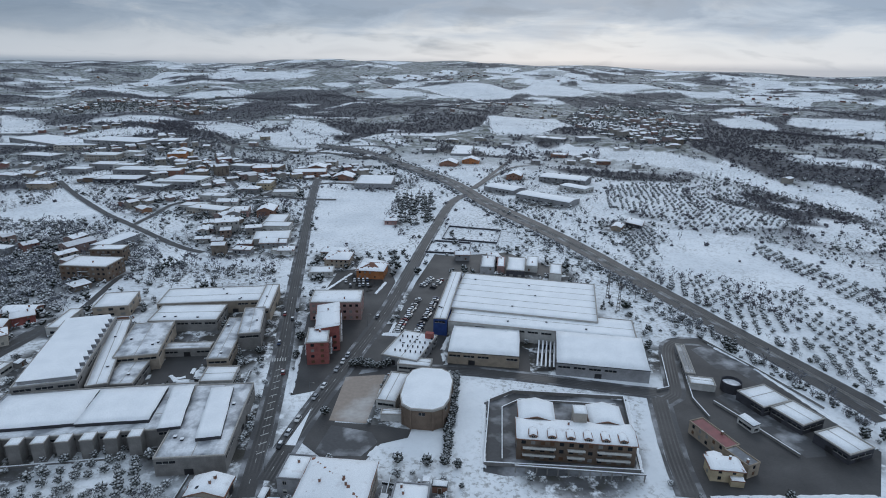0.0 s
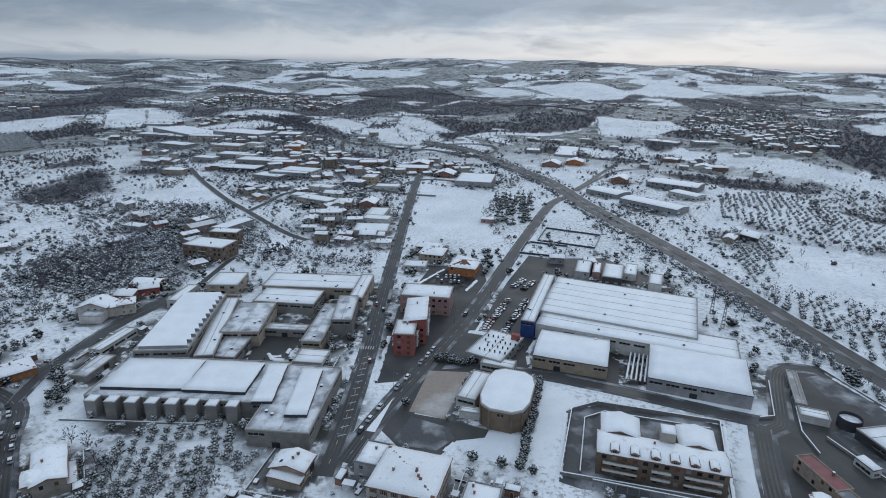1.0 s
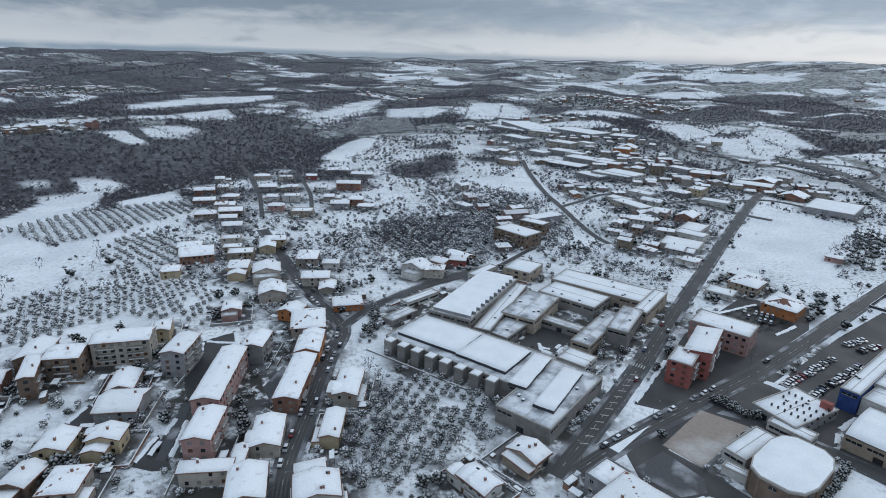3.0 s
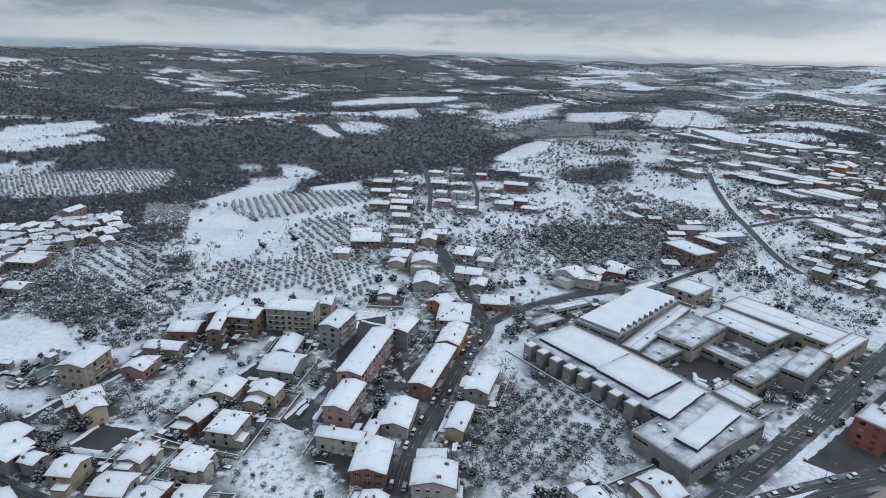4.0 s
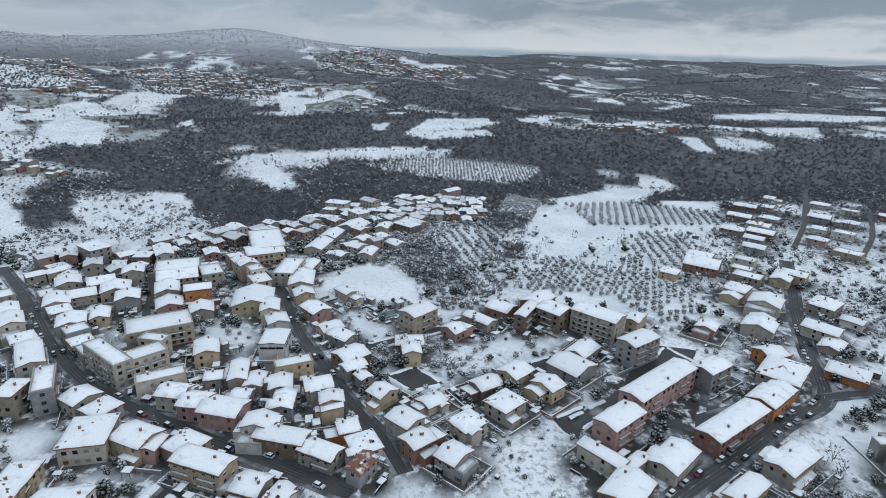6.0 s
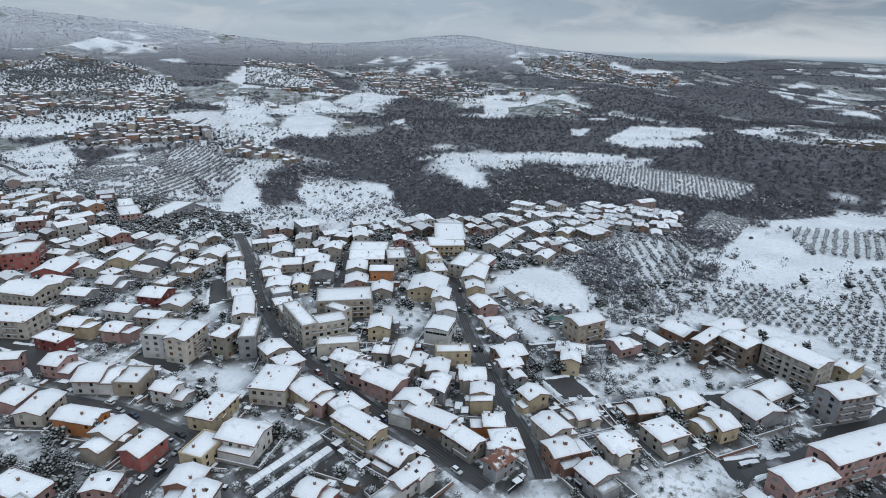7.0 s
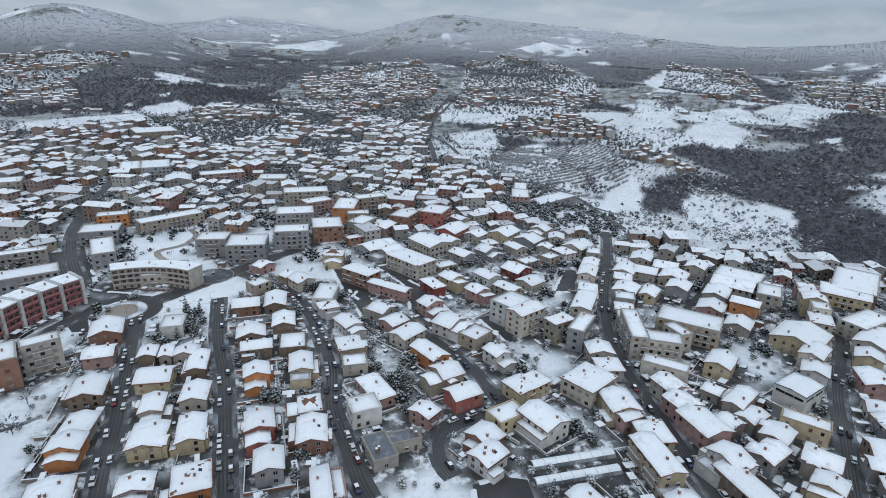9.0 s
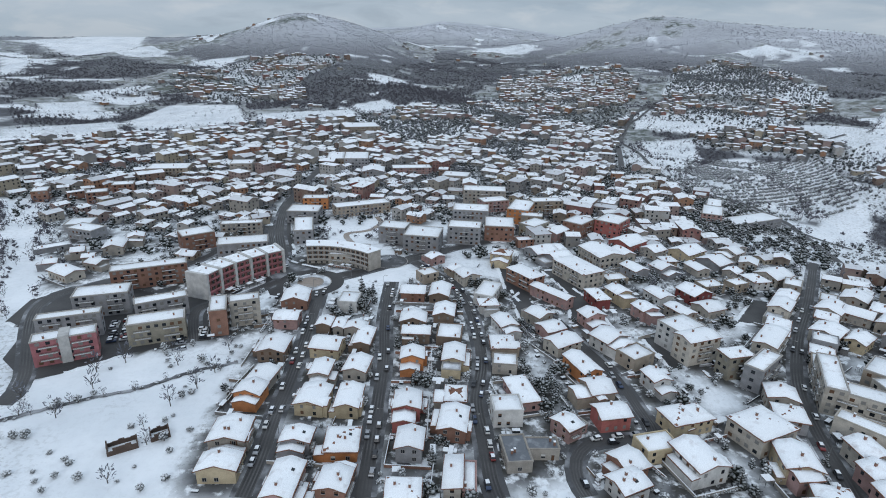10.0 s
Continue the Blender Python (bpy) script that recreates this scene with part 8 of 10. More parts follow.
def saw_roof(x, y, L, W, turn, h, teeth):
    """A raised factory roof whose one long edge steps like saw teeth."""
    p = new("sawtooth_roof")
    p.matrix_world = pose(x, y, ground_z(x, y), 0, 0, turn)
    step = L / teeth
    edge = []
    for k in range(teeth):
        edge += [(-L / 2 + k * step, W / 2 - 2.2), (-L / 2 + (k + 1) * step, W / 2)]
    ring = [(-L / 2, -W / 2), (-L / 2, W / 2 - 2.2)] + edge[1:] + [(L / 2, -W / 2)]
    ring = [q for k, q in enumerate(ring) if k == 0 or q != ring[k - 1]]
    n = len(ring)
    for name, z0, z1, f, mat in (("wall", h - 1.6, h, 1.0, WALL["grey"]), ("snow", h, h + 0.25, 1.012, SNOW)):
        s = Shell()
        s.add([(u * f, v * f, z) for z in (z0, z1) for u, v in ring], [(k, n + k, n + (k + 1) % n, (k + 1) % n) for k in range(n)] + [tuple(range(n, 2 * n))[::-1]])
        me = s.mesh(name, mat)
        child(name, me, p)
    return tagged(p, "raised snow-covered factory roof with a sawtooth edge", "roof section")


saw_roof(-165, 227, 60, 21, -74, 11.8, 11)

# the median of the main road, and snow ploughed up round the yards
half = min(len(ROAD_LINES[5][1]), len(ROAD_LINES[6][1]))
line_a, line_b = (np.array([[np.interp(t, np.linspace(0, 1, len(l)), l[:, c]) for c in (0, 1)] for t in np.linspace(0, 1, 90)]) for l in (ROAD_LINES[5][1], ROAD_LINES[6][1]))
v, f = ribbon((line_a + line_b) / 2, [-6.5, -2, 2, 6.5], 0.06, 0.5, 9)
tagged(new("verge", mesh_of("verge", v, f, SLUSH)), "dark gravel and slush between the two carriageways", "verge", kind="structure")
for o in (-0.7, 0.7):
    v, f = ribbon((line_a + line_b) / 2 + 0.0, [o - 0.06, o + 0.06], 0.75)
    low = [(a, b, c - 0.35) for a, b, c in v]
    n = len(v)
    faces = f + [(k, k + 2, k + 2 + n, k + n) for k in range(0, n - 2, 2)] + [(k + 1, k + 1 + n, k + 3 + n, k + 3) for k in range(0, n - 2, 2)]
    tagged(new("guard_rail", mesh_of("guard_rail", v + low, faces, STONE)), "grey steel guard rail along the main road", "guard rail", kind="structure")

bank_rng = np.random.default_rng(12)
for poly in PAVED:
    for (ax, ay), (bx, by) in zip(poly, poly[1:] + poly[:1]):
        run = math.hypot(bx - ax, by - ay)
        if run < 8 or math.hypot((ax + bx) / 2, (ay + by) / 2) > 360 or math.hypot((ax + bx) / 2 + 36, (ay + by) / 2 - 205) < 34 or bank_rng.random() < 0.25:
            continue
        n = max(4, int(run / 1.5))
        line = np.stack([np.linspace(ax, bx, n), np.linspace(ay, by, n)], -1)[1:-1]
        clear_of = np.ones(len(line), bool)
        for width, road_line in ROAD_LINES:
            clear_of &= (np.hypot(line[:, None, 0] - road_line[None, :, 0], line[:, None, 1] - road_line[None, :, 1]) > width / 2 + 2.5).all(1)
        for hx, hy, hl, hw, ht in FOOTPRINTS:
            clear_of &= np.hypot(line[:, 0] - hx, line[:, 1] - hy) > 0.5 * max(hl, hw) + 0.5
        if clear_of.sum() < 4 or not clear_of.all():
            first = int(np.argmax(clear_of))
            last = first + int(np.argmin(np.append(clear_of[first:], False)))
            line = line[first:last]
        if len(line) < 4:
            continue
        v, f = ribbon(line, [-1.1, -0.3, 0.3, 1.1], 0.05, 0.35, int(abs(ax) + abs(ay)))
        v = [(a, b, c + (bank_rng.uniform(0.15, 0.6) if k % 4 in (1, 2) else -0.1)) for k, (a, b, c) in enumerate(v)]
        tagged(new("snow_bank", mesh_of("snow_bank", v, f, SNOW, soft=True)), "ragged bank of ploughed snow beside the yard", "snow bank", kind="structure")
wall_line([(114.1, 206.7), (118.9, 196.8), (129.9, 172.5)], 1.1, "low concrete yard wall with a ridge of snow")
wall_line([(117.5, 256.3), (110.3, 226.0), (106.2, 208.7), (107.3, 195.4)], 1.1, "low concrete yard wall with a ridge of snow")
wall_line([(106.3, 245.7), (99.3, 217.2), (93.2, 214.9)], 1.1, "low concrete yard wall with a ridge of snow")
wall_line([(134.0, 263.8), (147.0, 233.8), (158.2, 203.3)], 1.1, "low concrete yard wall with a ridge of snow")


# fenced sports courts under snow
FENCE = WALL["dark"]
wall_line([(5, 472), (49, 461), (42, 425), (-1, 435), (5, 472)], 1.5, "dark fence round a snow-covered court", 0.12, FENCE)
wall_line([(-9, 429), (22, 424), (18, 397), (-13, 400), (-9, 429)], 1.5, "dark fence round a snow-covered court", 0.12, FENCE)


# a flat roof studded with small dark vents, and a red stair head
vents = new("roof_vents")
vents.matrix_world = pose(-12, 245, ground_z(-12, 245) + 5.2, 0, 0, -10)
VENT = Shell()
VENT.box(-0.3, 0.3, -0.3, 0.3, -0.6, 0.45)
VENT_MESH = VENT.mesh("roof_vent", METAL_DARK)
vent_rng = random.Random(8)
for i in range(8):
    for j in range(4):
        if vent_rng.random() < 0.85:
            child("roof_vent", VENT_MESH, vents, pose(-8.6 + 2.45 * i, -7.4 + 4.9 * j, 0))
child("stair_head", box_mesh("stair_head", WALL["red"], 2.5, 6.5, 8.0, 10.4, -1, 2.0), vents)
tagged(vents, "rows of small dark vents on a snowy flat roof", "roof vents")

# hatching and a crossing painted on the main street
for k in range(12):
    u = k / 11
    marking(-73.5 + 9.5 * u, 228 - 58 * u, 3.2, 0.45, 35)
for k in range(6):
    marking(-79.0 + 1.15 * k, 236.5 + 0.2 * k, 3.2, 0.5, -80)
PLANTED += [((-41, 234), (-25, 232)), ((-41, 232), (-27, 230.5)), ((-45.5, 193), (-44.5, 191))]
# what is built over already, on a grid of one metre
HALF = 760
TAKEN = np.zeros((2 * HALF, 2 * HALF), bool)
GX, GY = np.meshgrid(np.arange(-HALF, HALF) + 0.5, np.arange(-HALF, HALF) + 0.5, indexing="ij")


def take_rect(x, y, L, W, turn, pad):
    a = radians(turn)
    r = math.hypot(L, W) / 2 + pad + 1
    i0, i1, j0, j1 = (int(np.clip(q + HALF, 0, 2 * HALF)) for q in (x - r, x + r, y - r, y + r))
    dx, dy = GX[i0:i1, j0:j1] - x, GY[i0:i1, j0:j1] - y
    TAKEN[i0:i1, j0:j1] |= (np.abs(dx * math.cos(a) + dy * math.sin(a)) < L / 2 + pad) & (np.abs(-dx * math.sin(a) + dy * math.cos(a)) < W / 2 + pad)


for x, y, L, W, turn in FOOTPRINTS:
    take_rect(x, y, L, W, turn, 1.0)
for width, line in ROAD_LINES:
    for x, y in line:
        take_rect(x, y, width + 2, width + 2, 0, 0.0)
for poly in PAVED + COURT:
    TAKEN |= inside(poly, GX, GY)


def free(xy):
    i, j = np.floor(xy[:, 0] + HALF).astype(int), np.floor(xy[:, 1] + HALF).astype(int)
    ok = (i >= 0) & (j >= 0) & (i < 2 * HALF) & (j < 2 * HALF)
    res = np.ones(len(xy), bool)
    res[ok] = ~TAKEN[i[ok], j[ok]]
    return res


# ---- cars, garden walls, sheds ----
CAR_PAINT = [material("car_paint_" + n, c, 0.3, 0.2, scale=0.5, amount=0.2, bump=0, spec=0.5) for n, c in (
    ("white", (0.62, 0.62, 0.61)), ("silver", (0.34, 0.35, 0.37)), ("dark", (0.03, 0.032, 0.038)), ("red", (0.20, 0.03, 0.03)), ("blue", (0.035, 0.055, 0.11)))]
RUBBER = material("tyre", (0.02, 0.02, 0.02), 0.9)


def car_shape(name, prof, half, mat, slim=0.86):
    """A side outline of x, z swept across, drawn in a little at the sides' top."""
    s = Shell()
    zs = [z for _, z in prof]
    lo, hi = min(zs), max(zs)
    k, n = len(s.v), len(prof)
    for sgn in (-1, 1):
        s.v += [(x, sgn * half * (1 - (1 - slim) * (z - lo) / (hi - lo)), z) for x, z in prof]
    s.f = [tuple(range(n)), tuple(reversed(range(n, 2 * n)))] + [((i + 1) % n, i, n + i, n + (i + 1) % n) for i in range(n)]
    s.s = [0] * len(s.f)
    return s.mesh(name, mat)


CAR_BODY = [car_shape("body", [(-2.0, 0.3), (2.0, 0.3), (2.05, 0.62), (1.85, 0.82), (0.95, 0.93), (-1.9, 0.95), (-2.05, 0.7)], 0.86, m, 0.93) for m in CAR_PAINT]
CAR_CABIN = car_shape("cabin", [(-1.75, 0.93), (1.0, 0.93), (0.35, 1.42), (-1.35, 1.44)], 0.80, GLASS, 0.8)
CAR_ROOF = [car_shape("car_roof", [(-1.42, 1.41), (0.42, 1.39), (0.3, 1.46), (-1.3, 1.48)], 0.66, m, 0.95) for m in CAR_PAINT]
CAR_SNOW = car_shape("snow", [(-1.4, 1.47), (0.36, 1.455), (0.2, 1.56), (-1.2, 1.58)], 0.64, SNOW, 0.85)


def wheel_mesh():
    n = 10
    s = Shell()
    s.prism([(0.31 * math.cos(2 * math.pi * k / n), 0.31 + 0.31 * math.sin(2 * math.pi * k / n)) for k in range(n)], -0.1, 0.1)
    return s.mesh("wheel", RUBBER)


CAR_WHEEL = wheel_mesh()
car_rng = random.Random(3)


def car(x, y, turn):
    k = car_rng.choice((0, 0, 0, 0, 1, 1, 1, 2, 2, 2, 2, 3, 4))
    home = new("car")
    home.matrix_world = pose(x, y, ground_z(x, y) + 0.15, 0, 0, turn)
    child("body", CAR_BODY[k], home)
    child("cabin", CAR_CABIN, home)
    child("car_roof", CAR_ROOF[k], home)
    snowy = car_rng.random() < 0.7
    if snowy:
        child("snow", CAR_SNOW, home)
    for wx in (-1.25, 1.3) if math.hypot(x, y - 20) < 175 else ():
        for wy in (-0.76, 0.76):
            child("wheel", CAR_WHEEL, home, pose(wx, wy, 0))
    tagged(home, f"parked {('white', 'silver', 'dark', 'red', 'blue')[k]} small car{' with snow on its roof' if snowy else ' cleared of snow'}", "car", "parked cars")


def kerb_cars(number, share, reach=310):
    width, line = ROAD_LINES[number]
    d = np.gradient(line, axis=0)
    run = np.concatenate([[0], np.cumsum(np.hypot(*np.diff(line, axis=0).T))])
    for side in (-1, 1):
        at = 4.0
        while at < run[-1] - 4:
            x, y = (float(np.interp(at, run, line[:, q])) for q in (0, 1))
            dx, dy = (float(np.interp(at, run, d[:, q])) for q in (0, 1))
            q = math.hypot(dx, dy)
            if car_rng.random() < share and math.hypot(x, y - 20) < reach:
                o = side * (width / 2 - 1.05)
                car(x - dy / q * o, y + dx / q * o, math.degrees(math.atan2(dy, dx)) + (0 if side < 0 else 180) + car_rng.uniform(-3, 3))
            at += car_rng.uniform(5.5, 9.0)


for number, share in ((7, 0.5), (9, 0.3), (10, 0.35), (11, 0.45), (12, 0.35), (13, 0.4), (14, 0.4), (0, 0.1), (1, 0.12), (17, 0.5)):
    kerb_cars(number, share)


def car_rows(x0, y0, turn, count, rows, gap, fill):
    """Rows of cars side by side in a parking lot."""
    m = pose(x0, y0, 0, 0, 0, turn)
    for r in range(rows):
        for k in range(count):
            if car_rng.random() < fill:
                p = m @ Vector((k * 2.7 + car_rng.uniform(-0.2, 0.2), r * gap + car_rng.uniform(-0.4, 0.4), 0))
                car(p.x, p.y, turn + 90 + car_rng.choice((0, 180)) + car_rng.uniform(-4, 4))


car_rows(-23, 268, 78, 17, 1, 6, 0.85)
car_rows(-14, 262, 78, 20, 1, 6, 0.9)
car_rows(-6, 330, 68, 7, 2, 7, 0.7)
car_rows(92, -172, -70, 7, 2, 9, 0.8)
car_rows(128, -178, -70, 8, 2, 5.2, 0.9)
car_rows(-60, 330, 10, 6, 2, 9, 0.6)
car_rows(63, -222, 0, 5, 1, 6, 0.7)
car_rows(88, -205, -52, 9, 1, 6, 0.8)
car_rows(-165, 78, -40, 8, 1, 6, 0.7)

wall_rng = random.Random(11)
HEDGES = []
GARDEN_WALL = [WALL["concrete"], WALL["beige"], WALL["brick"]]
for x, y, L, W, turn in list(FOOTPRINTS):
    if math.hypot(x, y - 20) > 330 or max(L, W) > 26:
        continue
    gx, gy = L / 2 + wall_rng.uniform(2.5, 5), W / 2 + wall_rng.uniform(2.5, 6)
    m = pose(x, y, 0, 0, 0, turn)
    mat = wall_rng.choice(GARDEN_WALL)
    for (ax, ay), (bx, by) in (((-gx, -gy), (gx, -gy)), ((gx, -gy), (gx, gy)), ((gx, gy), (-gx, gy)), ((-gx, gy), (-gx, -gy))):
        p, q = m @ Vector((ax, ay, 0)), m @ Vector((bx, by, 0))
        n = 6
        pts = np.array([(p.x + (q.x - p.x) * (k + 0.5) / n, p.y + (q.y - p.y) * (k + 0.5) / n) for k in range(n)])
        if wall_rng.random() < (0.35 if math.hypot(x, y - 20) < 220 else 0.7) or not free(pts).all():
            continue
        if wall_rng.random() < 0.35:
            HEDGES.append(((p.x * 0.98 + x * 0.02, p.y * 0.98 + y * 0.02), (q.x * 0.98 + x * 0.02, q.y * 0.98 + y * 0.02)))
        run = (q - p).length
        s = Shell()
        hh = wall_rng.uniform(0.9, 1.5)
        s.box(-run / 2, run / 2, -0.12, 0.12, -1, hh, 0)
        wob = new("garden_wall")
        wob.matrix_world = pose((p.x + q.x) / 2, (p.y + q.y) / 2, ground_z((p.x + q.x) / 2, (p.y + q.y) / 2), 0, 0, math.degrees(math.atan2(q.y - p.y, q.x - p.x)))
        child("masonry", s.mesh("masonry", mat), wob)
        c = Shell()
        c.add([(u, v, z) for u in (-run / 2 - 0.02, run / 2 + 0.02) for v, z in ((-0.16, hh), (0.16, hh), (0.1, hh + 0.16), (-0.1, hh + 0.16))], [(0, 3, 2, 1), (4, 5, 6, 7), (0, 4, 7, 3), (1, 2, 6, 5), (3, 7, 6, 2)])
        child("snow", c.mesh("snow", SNOW), wob)
        tagged(wob, "low garden wall with a ridge of snow", "garden wall", "garden walls")
    # a shed or car port in the corner of some plots
    if wall_rng.random() < 0.6:
        sx, sy = wall_rng.choice((-1, 1)) * (gx - 2.2), wall_rng.choice((-1, 1)) * (gy - 1.6)
        p = m @ Vector((sx, sy, 0))
        if free(np.array([(p.x, p.y), (p.x + 2, p.y), (p.x - 2, p.y), (p.x, p.y + 2), (p.x, p.y - 2)])).all():
            lx, ly, lh = wall_rng.uniform(2.4, 5), wall_rng.uniform(2.2, 3.4), wall_rng.uniform(2.1, 2.8)
            o = new("garden_shed")
            o.matrix_world = pose(p.x, p.y, ground_z(p.x, p.y), 0, 0, turn)
            body, cover, (sv, sf), height = roof_parts(lx, ly, lh, "shed", wall_rng, 0.2, 8, "grey")
            child("wall", body.mesh("wall", wall_rng.choice((WALL["brown"], WALL["grey"], WALL["concrete"], WALL["brick"]))), o)
            child("roof", cover.mesh("roof", METAL_DARK), o)
            child("snow", mesh_of("snow", sv, sf, SNOW, soft=True), o)
            child("door", DOOR, o, pose(0, -ly / 2, 0.0))
            tagged(o, "small garden shed with a snowy lean-to roof", "garden shed", "garden sheds")
            take_rect(p.x, p.y, lx, ly, turn, 0.5)
# what stands about in the yards: stacked wood, benches, tarpaulins, canopies on posts
clutter, clutter_rng = Shell(), random.Random(17)
for x, y, L, W, turn in list(FOOTPRINTS):
    if math.hypot(x, y - 20) > 300 or max(L, W) > 30:
        continue
    m = pose(x, y, ground_z(x, y), 0, 0, turn)
    for _ in range(clutter_rng.choice((4, 6, 8, 10))):
        side = clutter_rng.choice((0, 1))
        far_x = L / 2 + clutter_rng.uniform(1.2, 7.0)
        far_y = W / 2 + clutter_rng.uniform(1.2, 7.0)
        u = clutter_rng.choice((-1, 1)) * far_x if side else clutter_rng.uniform(-0.6, 0.6) * L
        w = clutter_rng.uniform(-0.6, 0.6) * W if side else clutter_rng.choice((-1, 1)) * far_y
        p = m @ Vector((u, w, 0))
        if not free(np.array([(p.x, p.y), (p.x + 1, p.y), (p.x - 1, p.y), (p.x, p.y + 1), (p.x, p.y - 1)])).all():
            continue
        at = m @ pose(u, w, 0, 0, 0, clutter_rng.choice((0, 90)) + clutter_rng.uniform(-6, 6))
        kind = clutter_rng.random()
        if kind < 0.25:
            a, b, h = clutter_rng.uniform(1.0, 2.4), clutter_rng.uniform(0.8, 1.5), clutter_rng.uniform(2.0, 2.5)
            for px in (-a + 0.1, a - 0.1):
                for py in (-b + 0.1, b - 0.1):
                    clutter.box(px - 0.05, px + 0.05, py - 0.05, py + 0.05, -0.3, h, 1, at, False)
            clutter.box(-a, a, -b, b, h, h + 0.08, 0, at)
            clutter.box(-a + 0.05, a - 0.05, -b + 0.05, b - 0.05, h + 0.08, h + 0.24, 3, at, False)
        elif kind < 0.75:
            a, b, h = clutter_rng.uniform(0.4, 1.6), clutter_rng.uniform(0.3, 0.8), clutter_rng.uniform(0.4, 1.3)
            clutter.box(-a, a, -b, b, -0.3, h, clutter_rng.choice((0, 1, 1, 2)), at, False)
            clutter.box(-a - 0.04, a + 0.04, -b - 0.04, b + 0.04, h, h + 0.13, 3, at)
        else:
            a, h = clutter_rng.uniform(2.0, 5.0), clutter_rng.uniform(0.8, 1.5)
            clutter.box(-a, a, -0.07, 0.07, -0.3, h, clutter_rng.choice((0, 1, 2)), at, False)
            clutter.box(-a, a, -0.1, 0.1, h, h + 0.1, 3, at)
tagged(new("yard_clutter", clutter.mesh("yard_clutter", [WALL["brown"], METAL_DARK, WALL["grey"], SNOW])), "woodpiles, benches, fences and small canopies capped with snow", "yard clutter", kind="stuff")
# ---- the rest of the town, farther off ----
def far_wall_material():
    m = material("far_walls", (0.5, 0.44, 0.36), 0.9, scale=0.3, fine=6, amount=0.5)
    nt = m.node_tree
    g = nt.nodes.new("ShaderNodeNewGeometry")
    r = nt.nodes.new("ShaderNodeValToRGB")
    r.color_ramp.interpolation = "CONSTANT"
    tones = ["cream", "beige", "grey", "brick", "pink", "grey", "white", "orange", "beige", "brown", "white", "pink", "yellow", "pink", "red", "grey"]
    while len(r.color_ramp.elements) < len(tones):
        r.color_ramp.elements.new(0.5)
    # each tone is mixed toward grey, which puts distance haze into the wall colour
    for k, (e, tone) in enumerate(zip(r.color_ramp.elements, tones)):
        e.position, e.color = k / len(tones), (*(0.70 * (0.78 * q + 0.073 * sum(WALLS[tone])) for q in WALLS[tone]), 1)
    nt.links.new(g.outputs["Random Per Island"], r.inputs[0])
    first = next(n for n in nt.nodes if n.bl_idname == "ShaderNodeMix" and n.blend_type == "MIX")
    nt.links.new(r.outputs[0], first.inputs[6])
    return m


FAR_WALL = far_wall_material()


def far_snow_material():
    """Snow on many roofs, thick and white on some, thin and grey on others."""
    m = material("far_roof_snow", (0.85, 0.87, 0.89), 0.65, dark=(0.42, 0.40, 0.39), scale=0.3, fine=8, amount=0.8, edges=(0.55, 0.75))
    nt = m.node_tree
    g, r = nt.nodes.new("ShaderNodeNewGeometry"), nt.nodes.new("ShaderNodeValToRGB")
    for e, (at, c) in zip(r.color_ramp.elements, ((0.0, (0.56, 0.57, 0.59, 1)), (0.6, (0.86, 0.88, 0.90, 1)))):
        e.position, e.color = at, c
    nt.links.new(g.outputs["Random Per Island"], r.inputs[0])
    first = next(n for n in nt.nodes if n.bl_idname == "ShaderNodeMix" and n.blend_type == "MIX")
    nt.links.new(r.outputs[0], first.inputs[6])
    return m


FAR_SNOW = far_snow_material()


def far_house(s, rng, x, y, L, W, turn, h, gable):
    """A small house of one joined quarter: walls, roof, snow and window openings."""
    m = pose(x, y, ground_z(x, y), 0, 0, turn)
    a, b = L / 2, W / 2
    tr = lambda pts: [tuple(m @ Vector(p)) for p in pts]
    k = b * 0.3 if gable else 0.02
    s.add(tr([(u, v, z) for u in (-a, a) for v, z in ((-b, -3), (b, -3), (b, h), (0, h + k), (-b, h))]), [(0, 4, 3, 2, 1), (5, 6, 7, 8, 9), (0, 5, 9, 4), (1, 2, 7, 6)], 0)
    o = 0.5
    q = [(-b - o, h - 0.24 * o * gable), (0, h + k), (b + o, h - 0.24 * o * gable)]
    for lift, thick, slot, inset in ((0.0, 0.2, 1, 0), (0.2, 0.22, 2, 0.12)):
        s.add(tr([(u * (a + o - inset), v * (1 - inset / (b + o)), z + lift + dz) for u in (-1, 1) for v, z in q for dz in (0, thick)]),
              [(0, 2, 3, 1), (2, 4, 5, 3), (6, 7, 9, 8), (8, 9, 11, 10), (1, 3, 9, 7), (3, 5, 11, 9), (0, 1, 7, 6), (4, 10, 11, 5), (0, 6, 8, 2), (2, 8, 10, 4)], slot)
    floors = max(1, round(h / 3))
    far = math.hypot(x, y) > 560
    for side, (run, off) in enumerate(((L, b), (W, a), (L, b), (W, a))):
        if far and side % 2:
            continue
        n = max(1, int(run / (3.4 if not far else 4.5)))
        tm = m @ pose(0, 0, 0, 0, 0, 90 * side)
        for f in range(floors):
            for i in range(n):
                if rng.random() < 0.72:
                    wx, z = (i + 0.5) * run / n - run / 2, f * h / floors + 0.9
                    s.add([tuple(tm @ Vector(p)) for p in ((wx - 0.6, -off - 0.04, z), (wx + 0.6, -off - 0.04, z), (wx + 0.6, -off - 0.04, z + 1.4), (wx - 0.6, -off - 0.04, z + 1.4))], [(0, 1, 2, 3)], 3)
    if not far:
        cx, cy = rng.uniform(-0.3, 0.3) * L, rng.uniform(-0.25, 0.25) * W
        s.box(cx - 0.35, cx + 0.35, cy - 0.35, cy + 0.35, h, h + k + 1.2, 4, m, False)


